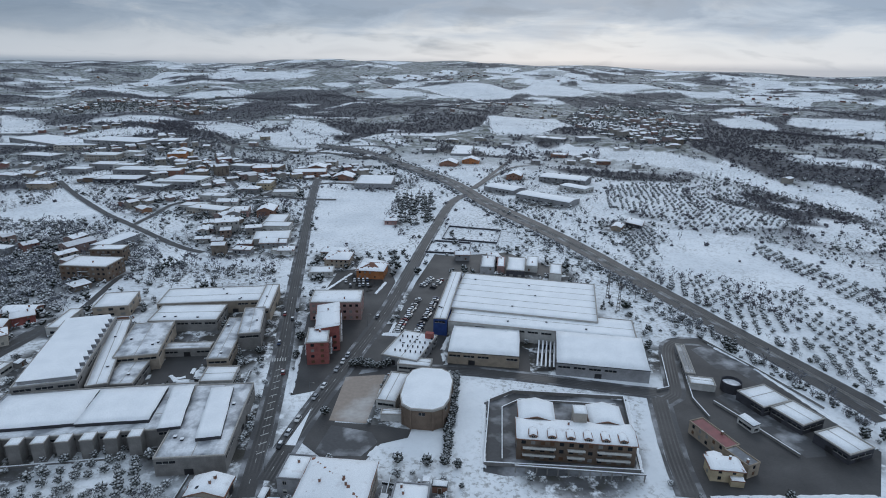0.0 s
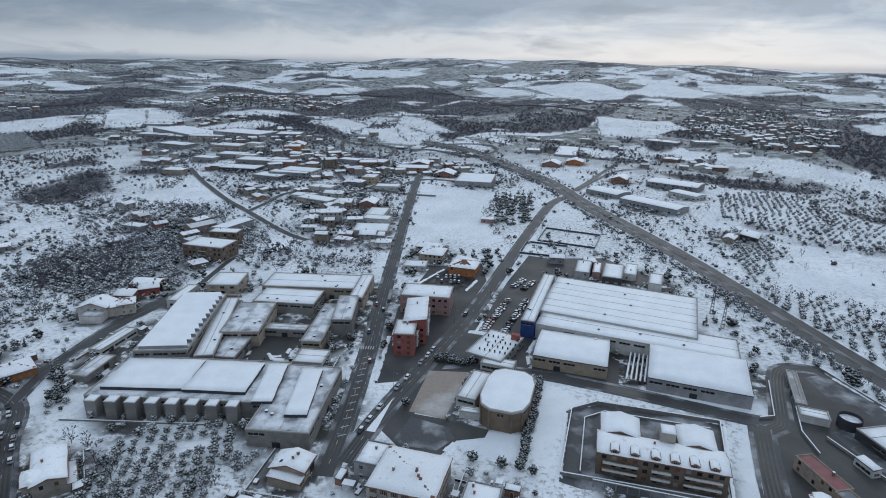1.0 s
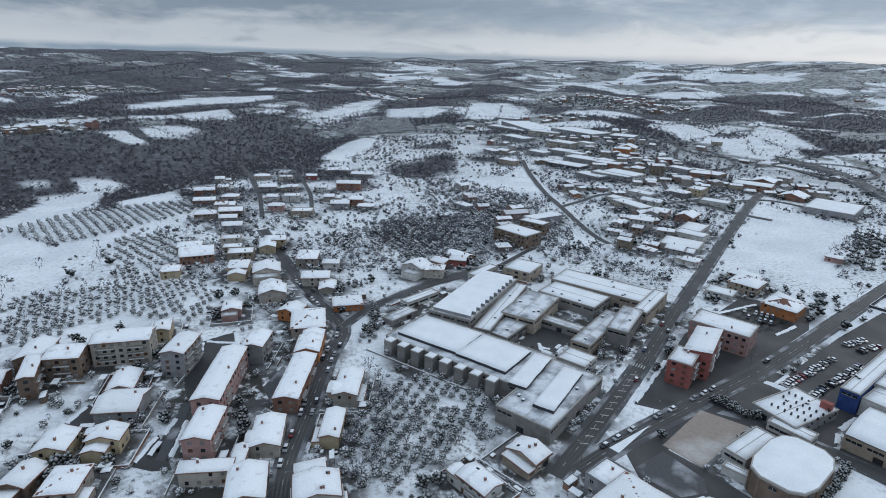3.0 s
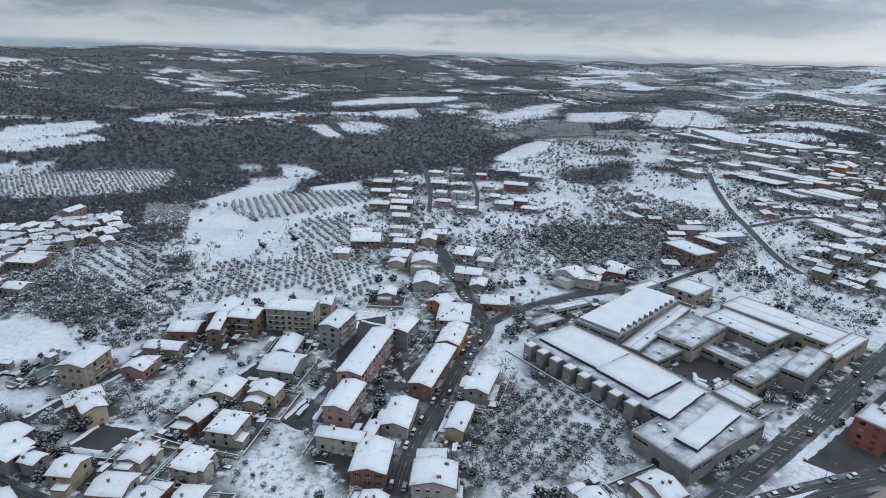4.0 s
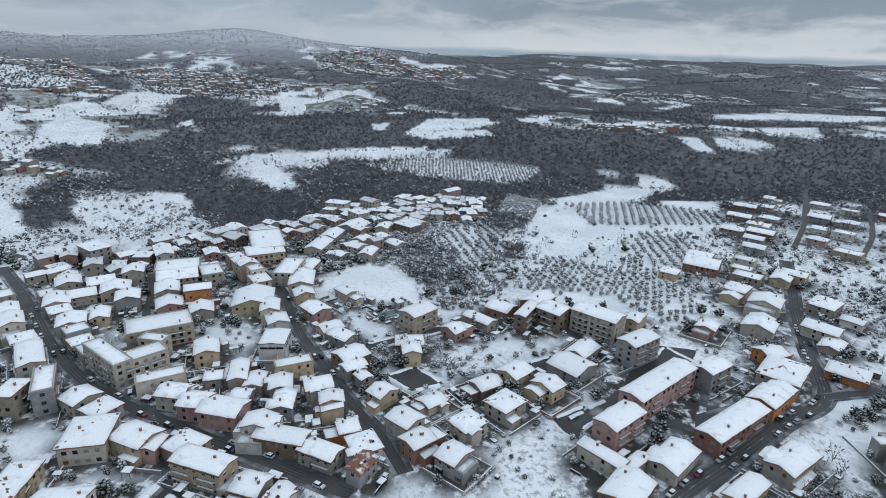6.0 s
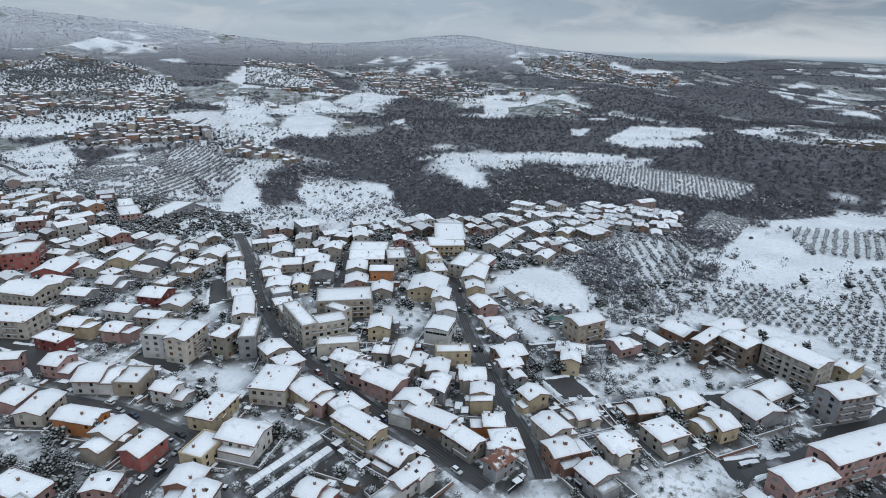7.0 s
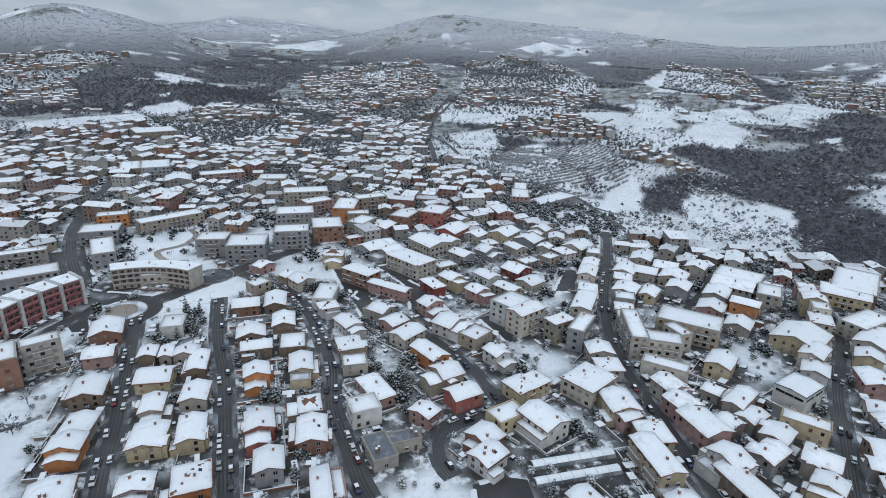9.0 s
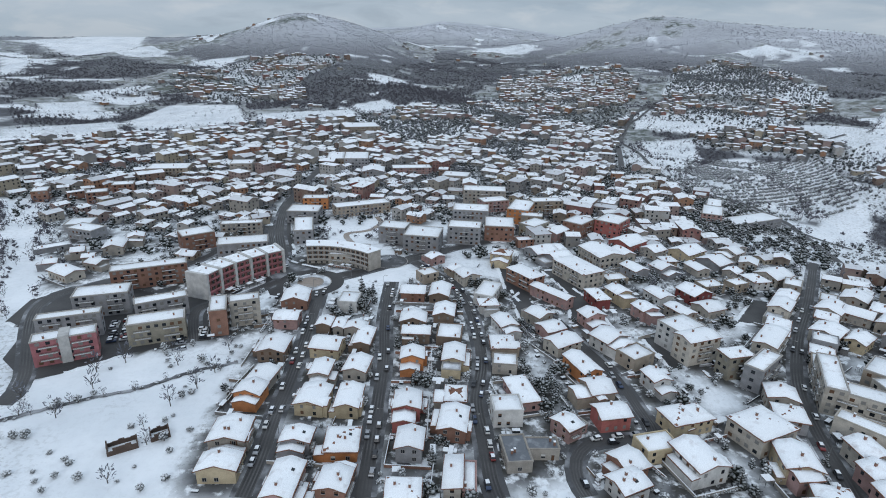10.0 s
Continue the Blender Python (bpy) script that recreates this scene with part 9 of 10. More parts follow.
FAR = []
SINGLE = 335.0
far_rng = random.Random(21)
BUILT = np.array([(fx, fy, 0.42 * max(fl, fw) + 0.16 * min(fl, fw)) for fx, fy, fl, fw, _ in FOOTPRINTS])


def clear(x, y, r):
    if (np.hypot(BUILT[:, 0] - x, BUILT[:, 1] - y) < BUILT[:, 2] + r).any():
        return False
    return not any(abs(x - fx) < r + fr and math.hypot(x - fx, y - fy) < r + fr for fx, fy, fr in FAR)


def open_land(x, y):
    """Points on neither fields, yards, groves nor roads."""
    ok = free(np.stack([x, y], -1))
    for dx, dy in ((5, 0), (-5, 0), (0, 5), (0, -5)):
        ok &= free(np.stack([x + dx, y + dy], -1))
    for f in FIELDS + GROVES + BRUSH:
        ok &= ~inside(f, x, y)
    return ok


def quarter(poly, step, turn, gaps=0.1):
    s = Shell()
    p = np.array(poly, float)
    c, r = p.mean(0), np.hypot(*(p - p.mean(0)).T).max()
    a = radians(turn)
    u, v = (q.ravel() for q in np.meshgrid(np.arange(-r, r, step), np.arange(-r, r, step * 0.86)))
    rg = np.random.default_rng(int(abs(c[0])))
    X = c[0] + u * math.cos(a) - v * math.sin(a) + rg.uniform(-3, 3, len(u))
    Y = c[1] + u * math.sin(a) + v * math.cos(a) + rg.uniform(-3, 3, len(u))
    keep = inside(poly, X, Y) & open_land(X, Y) & (rg.uniform(0, 1, len(u)) > gaps) & ((np.abs(v) // (step * 0.86)).astype(int) % 5 != 4) & (value_noise(X, Y, 60, 17) > 0.22 + 0.28 * smooth(550, 1300, np.hypot(X, Y)))
    for x, y in zip(X[keep], Y[keep]):
        big = far_rng.random() < 0.16
        L, W = (far_rng.uniform(14, 22), far_rng.uniform(10, 13)) if big else (far_rng.uniform(8, 13), far_rng.uniform(7.5, 10))
        rad = 0.46 * math.sqrt(L * W)
        if not clear(x, y, rad):
            continue
        h = far_rng.choice((6.5, 9.0, 11.5)) if big else far_rng.choice((2.9, 3.2, 5.0, 5.4, 5.8, 7.4))
        FAR.append((x, y, rad))
        angle, gable = turn + far_rng.choice((0, 0, 90)) + far_rng.uniform(-7, 7), far_rng.random() < 0.72
        if math.hypot(x, y - 20) < SINGLE:
            make = apartments if h > 8 and big else house
            make(x, y, L, W, angle, h, ("gable" if L > W * 1.3 else "hip") if gable else "flat", far_rng.choice(("cream", "beige", "orange", "grey", "brown", "pink", "ochre", "tan", "brick", "red", "yellow", "white")))
        else:
            far_house(s, far_rng, x, y, L, W, angle, h, gable)
    if s.f:
        tagged(new("town_quarter", s.mesh("town_quarter", [FAR_WALL, TILE, FAR_SNOW, GLASS, STONE])), "crowded distant houses with plastered walls and snow-covered roofs", "houses", kind="stuff")


def street_houses(number, reach=330.0):
    """Houses shoulder to shoulder along both sides of a street, where there is room."""
    width, line = ROAD_LINES[number]
    run = np.concatenate([[0], np.cumsum(np.hypot(*np.diff(line, axis=0).T))])
    d = np.gradient(line, axis=0)
    for side in (-1, 1):
        at = 6.0
        while at < run[-1] - 6:
            L, W = far_rng.uniform(8.5, 12.5), far_rng.uniform(8, 10.5)
            x, y, dx, dy = (float(np.interp(at, run, q)) for q in (line[:, 0], line[:, 1], d[:, 0], d[:, 1]))
            q = math.hypot(dx, dy)
            o = side * (width / 2 + 1.6 + W / 2)
            hx, hy = x - dy / q * o, y + dx / q * o
            if math.hypot(hx, hy - 20) < reach and clear(hx, hy, 4.6) and open_land(np.array([hx]), np.array([hy]))[0]:
                FAR.append((hx, hy, 4.9))
                house(hx, hy, L, W, math.degrees(math.atan2(dy, dx)), far_rng.choice((5.2, 5.8, 6.4, 7.6)), far_rng.choice(("gable", "gable", "hip", "flat")), far_rng.choice(("cream", "beige", "yellow", "pink", "grey", "white", "ochre", "tan")))
                at += L + 0.4
            else:
                at += 2.0


for number in (9, 10, 11, 12):
    street_houses(number)

for number, poly in enumerate(TOWN):
    mid = np.array(poly, float).mean(0)
    loose = mid[1] > 330
    step, gaps = (18.0, 0.2) if loose and mid[0] < -60 else (23.0, 0.4) if loose else (15.0, 0.12) if np.hypot(*mid) < 520 else (17.0, 0.15)
    quarter(poly, step, 12 + 23 * (number % 4), gaps)

# farms and hamlets on the hills
s = Shell()
rg = np.random.default_rng(5)
R, AZ = np.sqrt(rg.uniform(480**2, 3600**2, 5200)), np.radians(rg.uniform(-48, 212, 5200))
X, Y = -R * np.sin(AZ), R * np.cos(AZ)
keep = (value_noise(X, Y, 170, 31) > 0.66) & (wood_cover(X, Y) < 0.5) & open_land(X, Y)
for x, y in zip(X[keep], Y[keep]):
    if not clear(x, y, 8):
        continue
    FAR.append((x, y, 7))
    far_house(s, far_rng, x, y, far_rng.uniform(9, 17), far_rng.uniform(8, 11), far_rng.uniform(0, 180), far_rng.choice((3.5, 5.6, 6)), True)
tagged(new("far_farms", s.mesh("far_farms", [FAR_WALL, TILE, FAR_SNOW, GLASS, STONE])), "scattered farmhouses and hamlets with snowy roofs on the hills", "farmhouses", kind="stuff")
# ---- the land itself ----
ground()
# ---- plants ----
def plant_material(name, leaf, leaf2, snow_from, snow_to, amount=1.0):
    """Leaf or twig colour, varied from clump to clump, with snow lying where a face looks up."""
    m = bpy.data.materials.new(name)
    m.use_nodes = True
    nt = m.node_tree
    b = nt.nodes["Principled BSDF"]
    b.inputs["Roughness"].default_value, b.inputs["Specular IOR Level"].default_value = 0.85, 0.15
    g = nt.nodes.new("ShaderNodeNewGeometry")
    sep = nt.nodes.new("ShaderNodeSeparateXYZ")
    nt.links.new(g.outputs["Normal"], sep.inputs[0])
    mr = nt.nodes.new("ShaderNodeMapRange")
    mr.inputs[1].default_value, mr.inputs[2].default_value, mr.inputs[4].default_value = snow_from, snow_to, amount
    n = nt.nodes.new("ShaderNodeTexNoise")
    n.inputs["Scale"].default_value, n.inputs["Detail"].default_value = 1.6, 4
    nt.links.new(g.outputs["Position"], n.inputs["Vector"])
    add = nt.nodes.new("ShaderNodeMath")
    add.operation = "MULTIPLY_ADD"
    add.inputs[1].default_value, add.inputs[2].default_value = 0.6, -0.3
    nt.links.new(n.outputs[0], add.inputs[0])
    tot = nt.nodes.new("ShaderNodeMath")
    nt.links.new(sep.outputs[2], tot.inputs[0])
    nt.links.new(add.outputs[0], tot.inputs[1])
    nt.links.new(tot.outputs[0], mr.inputs[0])
    mix = nt.nodes.new("ShaderNodeMix")
    mix.data_type = "RGBA"
    mix.inputs[6].default_value, mix.inputs[7].default_value = (*leaf, 1), (*leaf2, 1)
    drift = nt.nodes.new("ShaderNodeTexNoise")
    drift.inputs["Scale"].default_value, drift.inputs["Detail"].default_value = 0.022, 3
    nt.links.new(g.outputs["Position"], drift.inputs["Vector"])
    dm = nt.nodes.new("ShaderNodeMath")
    dm.operation = "MULTIPLY_ADD"
    dm.inputs[1].default_value, dm.inputs[2].default_value, dm.use_clamp = 2.4, -0.95, True
    nt.links.new(drift.outputs[0], dm.inputs[0])
    half = nt.nodes.new("ShaderNodeMath")
    half.operation = "MULTIPLY_ADD"
    half.inputs[1].default_value = 0.5
    nt.links.new(g.outputs["Random Per Island"], half.inputs[0])
    scaled = nt.nodes.new("ShaderNodeMath")
    scaled.operation = "MULTIPLY"
    scaled.inputs[1].default_value = 0.5
    nt.links.new(dm.outputs[0], scaled.inputs[0])
    nt.links.new(scaled.outputs[0], half.inputs[2])
    nt.links.new(half.outputs[0], mix.inputs[0])
    top = nt.nodes.new("ShaderNodeMix")
    top.data_type = "RGBA"
    top.inputs[7].default_value = (0.80, 0.82, 0.84, 1)
    nt.links.new(mr.outputs[0], top.inputs[0])
    nt.links.new(mix.outputs[2], top.inputs[6])
    nt.links.new(top.outputs[2], b.inputs["Base Color"])
    return m


TWIG = plant_material("frosted_twigs", (0.085, 0.088, 0.102), (0.215, 0.225, 0.262), 0.55, 1.2, 0.6)
# far hill woods: distance haze is put into these pale colours, besides the frost
HOAR_HAZE = plant_material("hoar_haze_twigs", (0.25, 0.257, 0.285), (0.44, 0.45, 0.48), 0.6, 1.2, 0.5)
WOODTWIG = plant_material("wood_twigs", (0.072, 0.069, 0.080), (0.158, 0.155, 0.178), 0.75, 1.3, 0.12)
OLIVE = plant_material("olive_leaves", (0.045, 0.050, 0.047), (0.105, 0.112, 0.106), -0.15, 1.0, 0.84)
ORCHARD_LEAF = plant_material("orchard_leaves", (0.030, 0.036, 0.032), (0.075, 0.082, 0.074), 0.0, 1.1, 0.72)
FIR = plant_material("evergreen_leaves", (0.013, 0.018, 0.016), (0.036, 0.043, 0.036), 0.2, 1.2, 0.55)
BARK = material("bark", (0.10, 0.085, 0.072), 0.95, scale=2.0)


def clump(rng, c, r, flat=0.8):
    """An uneven eight-faced tuft."""
    d = np.array([(1, 0, 0), (0, 1, 0), (-1, 0, 0), (0, -1, 0), (0, 0, 1), (0, 0, -1)], float) * rng.uniform(0.65, 1.25, (6, 1)) * r
    d[:, 2] *= flat
    a = rng.uniform(0, 6.28)
    rot = np.array([[math.cos(a), -math.sin(a), 0], [math.sin(a), math.cos(a), 0], [0, 0, 1]])
    return d @ rot.T + c, [(0, 1, 4), (1, 2, 4), (2, 3, 4), (3, 0, 4), (1, 0, 5), (2, 1, 5), (3, 2, 5), (0, 3, 5)]


def limb(p, q, r0, r1, n=4):
    p, q = np.array(p, float), np.array(q, float)
    u = (q - p) / np.linalg.norm(q - p)
    s = np.cross(u, (0.3, 0.9, 0.2))
    s /= np.linalg.norm(s)
    t = np.cross(u, s)
    v = [c + r * (math.cos(2 * math.pi * k / n) * s + math.sin(2 * math.pi * k / n) * t) for c, r in ((p, r0), (q, r1)) for k in range(n)]
    return np.array(v), [f for k in range(n) for f in ((k, (k + 1) % n, n + (k + 1) % n), (k, n + (k + 1) % n, n + k))]


def gather(bits):
    v, f, k = [], [], 0
    for vv, ff in bits:
        v.append(vv)
        f += [tuple(i + k for i in q) for q in ff]
        k += len(vv)
    return np.concatenate(v), np.array(f)


def spray(rng, c, out, size):
    """Two leafy or twiggy blades that stand out of a crown."""
    d = np.array(out, float) + rng.uniform(-0.7, 0.7, 3)
    d *= size * rng.uniform(0.7, 1.4) / np.linalg.norm(d)
    s = np.cross(d, rng.uniform(-1, 1, 3))
    s *= size * rng.uniform(0.28, 0.5) / np.linalg.norm(s)
    return np.array((c - s, c + s, c + d + s * 0.3, c + d * 0.75 - s)), [(0, 1, 2), (0, 2, 3)]


def leafy(seed, tufts, spread, height, size, trunk=0.9, blades=16, limbs=2):
    """A round small tree: trunk, and a close, uneven crown of tufts with blades standing out. About one metre wide, to be scaled."""
    rng = np.random.default_rng(seed)
    bits = [limb((0, 0, -0.2), (rng.uniform(-.1, .1), rng.uniform(-.1, .1), trunk), 0.10, 0.06, 3)]
    for _ in range(limbs):
        a = rng.uniform(0, 6.28)
        bits.append(limb((0, 0, trunk * 0.8), (math.cos(a) * spread * .5, math.sin(a) * spread * .5, trunk + height * .4), 0.05, 0.02, 3))
    nb = len(gather(bits)[1])
    for k in range(tufts + blades):
        a = 2.4 * k + rng.uniform(-0.5, 0.5)
        u = (k + rng.uniform(0, 1)) / tufts if k < tufts else rng.uniform(0, 1)
        round_off = math.sin(math.pi * (0.16 + 0.72 * u)) ** 0.6
        w = spread * round_off * (rng.uniform(0.35, 0.72) if k < tufts else rng.uniform(0.6, 0.95))
        c = np.array((w * math.cos(a), w * math.sin(a), trunk * 0.7 + height * u))
        if k < tufts:
            bits.append(clump(rng, c, size * rng.uniform(0.75, 1.2)))
        else:
            bits.append(spray(rng, c, (math.cos(a), math.sin(a), 0.2 + 0.8 * u), size * 0.75))
    v, f = gather(bits)
    return v, f, nb


def bare(seed, twigs, spread, height, trunk, limbs=6):
    """A leafless tree: trunk, forking limbs and a haze of thin twigs."""
    rng = np.random.default_rng(seed)
    bits = [limb((0, 0, -0.3), (0.1, 0, trunk), 0.16, 0.11, 5)]
    tips = []
    for _ in range(limbs):
        a, u = rng.uniform(0, 6.28), rng.uniform(0.3, 0.95)
        q = spread * rng.uniform(0.4, 0.8)
        tip = np.array((q * math.cos(a), q * math.sin(a), trunk + height * u * 0.8))
        bits.append(limb((0.1 * u, 0, trunk * rng.uniform(0.7, 1)), tip, 0.08, 0.03, 3))
        tips.append(tip)
    nb = len(gather(bits)[1])
    for _ in range(twigs):
        a, q, u = rng.uniform(0, 6.28), math.sqrt(rng.uniform(0.02, 1)), rng.uniform(0, 1)
        w = spread * q * math.sin(math.pi * (0.15 + 0.75 * u)) ** 0.6
        c = np.array((w * math.cos(a), w * math.sin(a), trunk * 0.8 + height * u))
        d = np.array((c[0] * 0.5 + rng.uniform(-.5, .5), c[1] * 0.5 + rng.uniform(-.5, .5), rng.uniform(0.3, 1.0)))
        d *= height * rng.uniform(0.14, 0.26) / np.linalg.norm(d)
        s = np.cross(d, rng.uniform(-1, 1, 3))
        s *= height * rng.uniform(0.022, 0.05) * (46 / twigs) ** 0.6 / np.linalg.norm(s)
        bits.append((np.array((c - s, c + s, c + d + s * 0.3, c + d * 0.8 - s)), [(0, 1, 2), (0, 2, 3)]))
    v, f = gather(bits)
    return v, f, nb


def conifer(seed, tiers, spread, height):
    rng = np.random.default_rng(seed)
    bits = [limb((0, 0, -0.3), (0, 0, height * 0.9), 0.14, 0.03)]
    nb = len(bits[0][1])
    for k in range(tiers):
        u = k / tiers
        for j in range(5):
            a = rng.uniform(0, 6.28)
            w = spread * (1 - u) * rng.uniform(0.35, 0.8)
            bits.append(clump(rng, (w * math.cos(a), w * math.sin(a), height * (0.1 + 0.88 * u)), spread * (0.42 * (1 - u) + 0.12), 0.7))
    v, f = gather(bits)
    return v, f, nb


class Stand:
    """Many plants in one mesh."""

    def __init__(self):
        self.v, self.f, self.s, self.k = [], [], [], 0

    def put(self, proto, xy, scale, tall, rng):
        pv, pf, nb = proto
        n = len(xy)
        if not n:
            return
        a = rng.uniform(0, 6.28, n)
        c, s = np.cos(a)[:, None], np.sin(a)[:, None]
        sc = np.asarray(scale)[:, None]
        x = (pv[:, 0] * c - pv[:, 1] * s) * sc + xy[:, :1]
        y = (pv[:, 0] * s + pv[:, 1] * c) * sc + xy[:, 1:]
        z = pv[:, 2] * sc * np.asarray(tall)[:, None] + terrain(xy[:, 0], xy[:, 1])[:, None]
        self.v.append(np.stack([x, y, z], -1).reshape(-1, 3))
        self.f.append((pf[None] + (np.arange(n) * len(pv))[:, None, None]).reshape(-1, 3) + self.k)
        slot = np.ones(len(pf), int)
        slot[:nb] = 0
        self.s.append(np.tile(slot, n))
        self.k += n * len(pv)

    def done(self, name, leaf, label, category):
        if not self.v:
            return
        v, f, s = np.concatenate(self.v), np.concatenate(self.f), np.concatenate(self.s)
        me = bpy.data.meshes.new(name)
        me.vertices.add(len(v))
        me.vertices.foreach_set("co", v.ravel().astype(np.float32))
        me.loops.add(len(f) * 3)
        me.loops.foreach_set("vertex_index", f.ravel().astype(np.int32))
        me.polygons.add(len(f))
        me.polygons.foreach_set("loop_start", np.arange(0, len(f) * 3, 3, dtype=np.int32))
        me.materials.append(BARK)
        me.materials.append(leaf)
        me.update(calc_edges=True)
        me.polygons.foreach_set("material_index", s.astype(np.int32))
        me.polygons.foreach_set("use_smooth", np.ones(len(f), bool))
        return tagged(new(name, me), label, category, kind="stuff")


def spread_in(poly, per_area, rng):
    p = np.array(poly, float)
    lo, hi = p.min(0), p.max(0)
    n = int((hi - lo).prod() / per_area)
    xy = rng.uniform(lo, hi, (min(n, 60000), 2))
    xy = xy[inside(poly, xy[:, 0], xy[:, 1])]
    return xy[free(xy)]


def rows_in(poly, step, gap, turn, rng):
    p = np.array(poly, float)
    c, r = p.mean(0), np.hypot(*(p - p.mean(0)).T).max()
    u, v = np.meshgrid(np.arange(-r, r, step), np.arange(-r, r, gap))
    a = radians(turn)
    xy = np.stack([c[0] + u * math.cos(a) - v * math.sin(a), c[1] + u * math.sin(a) + v * math.cos(a)], -1).reshape(-1, 2)
    xy += rng.normal(0, 0.35, xy.shape)
    xy = xy[inside(poly, xy[:, 0], xy[:, 1]) & (rng.uniform(0, 1, len(xy)) < 0.92)]
    return xy[free(xy)]


prng = np.random.default_rng(7)
ROUND = [leafy(s, 16, 1.0, 1.25, 0.40, 0.6, 26) for s in range(5)]
BUSH = [leafy(20 + s, 9, 1.0, 0.75, 0.50, 0.2, 12) for s in range(4)]
BARE = [bare(40 + s, 46, 2.2, 4.6, 1.6) for s in range(5)]
FARBARE = [bare(60 + s, 26, 3.4, 5.0, 1.0) for s in range(5)]
SOFT = [leafy(100 + s, 3, 2.4, 3.0, 0.95, 0.6, 30) for s in range(6)]
CONE = [conifer(80 + s, 7, 1.6, 7.0) for s in range(3)]


LITE = {
    id(ROUND): [leafy(120 + s, 5, 1.0, 1.2, 0.70, 0.6, 5, 0) for s in range(4)], id(BUSH): [leafy(130 + s, 4, 1.0, 0.7, 0.70, 0.2, 4, 0) for s in range(4)],
    id(BARE): [bare(140 + s, 20, 2.2, 4.6, 1.6, 1) for s in range(4)], id(CONE): [conifer(150 + s, 3, 1.7, 7.0) for s in range(3)],
    id(FARBARE): [bare(160 + s, 13, 3.4, 5.0, 1.0, 0) for s in range(4)], id(SOFT): [leafy(170 + s, 3, 2.4, 3.0, 1.35, 0.6, 7, 0) for s in range(4)],
}


def plant(stand, protos, xy, lo, hi):
    """Plants at the places given; beyond the near streets the lighter kinds."""
    away = np.hypot(xy[:, 0], xy[:, 1] - 20) > 300
    for kinds, part in ((protos, xy[~away]), (LITE[id(protos)], xy[away])):
        pick = prng.integers(0, len(kinds), len(part))
        for k, proto in enumerate(kinds):
            q = part[pick == k]
            stand.put(proto, q, prng.uniform(lo, hi, len(q)), prng.uniform(0.85, 1.2, len(q)), prng)


groves = Stand()
# neighbouring plots whose rows run the same way
ALONGSIDE = {1: 0, 18: 0, 20: 0, 6: 5, 11: 7, 12: 10, 13: 4}
for number, poly in enumerate(GROVES):
    step, gap = (6.0, 13.0) if number in (4, 13) else (5.6, 8.0) if number in (2, 3) else (4.6, 8.4) if number in (10, 12) else (4.8, 6.8)
    turn = 20 + 37 * ALONGSIDE.get(number, number)
    q = rows_in(poly, step, gap, turn, prng)
    for other in GROVES[:number]:
        q = q[~inside(other, q[:, 0], q[:, 1])]
    if number in (10, 12):
        q = q[value_noise(q[:, 0], q[:, 1], 34, 71) > 0.3]
    plant(groves, ROUND, q, 1.3, 1.9)
groves.done("olive_trees", OLIVE, "rows of grey-green olive trees dusted with snow", "olive grove")

scrub, orchard = Stand(), Stand()
for poly in ORCHARD:
    plant(orchard, ROUND, rows_in(poly, 4.6, 5.2, 24, prng), 1.3, 2.1)
    plant(orchard, BUSH, spread_in(poly, 110, prng), 0.9, 1.6)


def outside(q, polys):
    for poly in polys:
        q = q[~inside(poly, q[:, 0], q[:, 1])]
    return q


for poly in SCRUB:
    plant(scrub, ROUND, outside(spread_in(poly, 95, prng), GROVES), 1.1, 2.2)
    plant(scrub, BUSH, outside(spread_in(poly, 70, prng), GROVES), 0.8, 1.6)
for poly in SPARSE:
    plant(scrub, ROUND, outside(spread_in(poly, 300, prng), GROVES), 0.9, 2.0)
    plant(scrub, BUSH, outside(spread_in(poly, 300, prng), GROVES), 0.7, 1.5)
orchard.done("fruit_trees", ORCHARD_LEAF, "rows of dark evergreen fruit trees with snow on top", "orchard")
scrub.done("scrub", OLIVE, "thickets and fruit trees heavy with snow", "bushes")
bare_trees = Stand()
for poly in SCRUB + ROUGH:
    plant(bare_trees, BARE, outside(spread_in(poly, 120, prng), GROVES), 0.6, 1.2)
for poly in SPARSE:
    size = 1.5 if poly is SPARSE[0] else 1.0
    plant(bare_trees, BARE, outside(spread_in(poly, 420 / size, prng), GROVES), 0.45 * size, 0.95 * size)
dark, garden = Stand(), Stand()
for poly in THICKET:
    q = spread_in(poly, 75, prng)
    for field in FIELDS + GROVES:
        q = q[~inside(field, q[:, 0], q[:, 1])]
    q = q[value_noise(q[:, 0], q[:, 1], 38, 27) > 0.36]
    plant(bare_trees, BARE, q[::2], 0.5, 1.1)
    plant(garden, ROUND, q[1::4], 1.0, 2.2)
    plant(garden, BUSH, q[3::4], 0.9, 1.9)
for poly in BRUSH:
    q = spread_in(poly, 48 if poly[0][1] > 200 else 24, prng)
    plant(bare_trees, BARE, q[::2], 0.7, 1.3)
    plant(garden, ROUND, q[1::4], 1.2, 2.4)
    plant(garden, BUSH, q[3::4], 0.9, 1.9)
for poly in DARK:
    plant(dark, CONE, spread_in(poly, 120, prng), 0.8, 1.6)
    plant(dark, ROUND, spread_in(poly, 75, prng), 1.4, 2.8)

for x, y, r in FAR:
    take_rect(x, y, 2 * r, 2 * r, 0, 0.5)

CYPRESSES = [(-50, 581), (-12, 595), (-7, 484), (-22, 475), (-39, 469)]
plant(dark, CONE, spread_in(CYPRESSES, 42, prng), 1.1, 1.9)
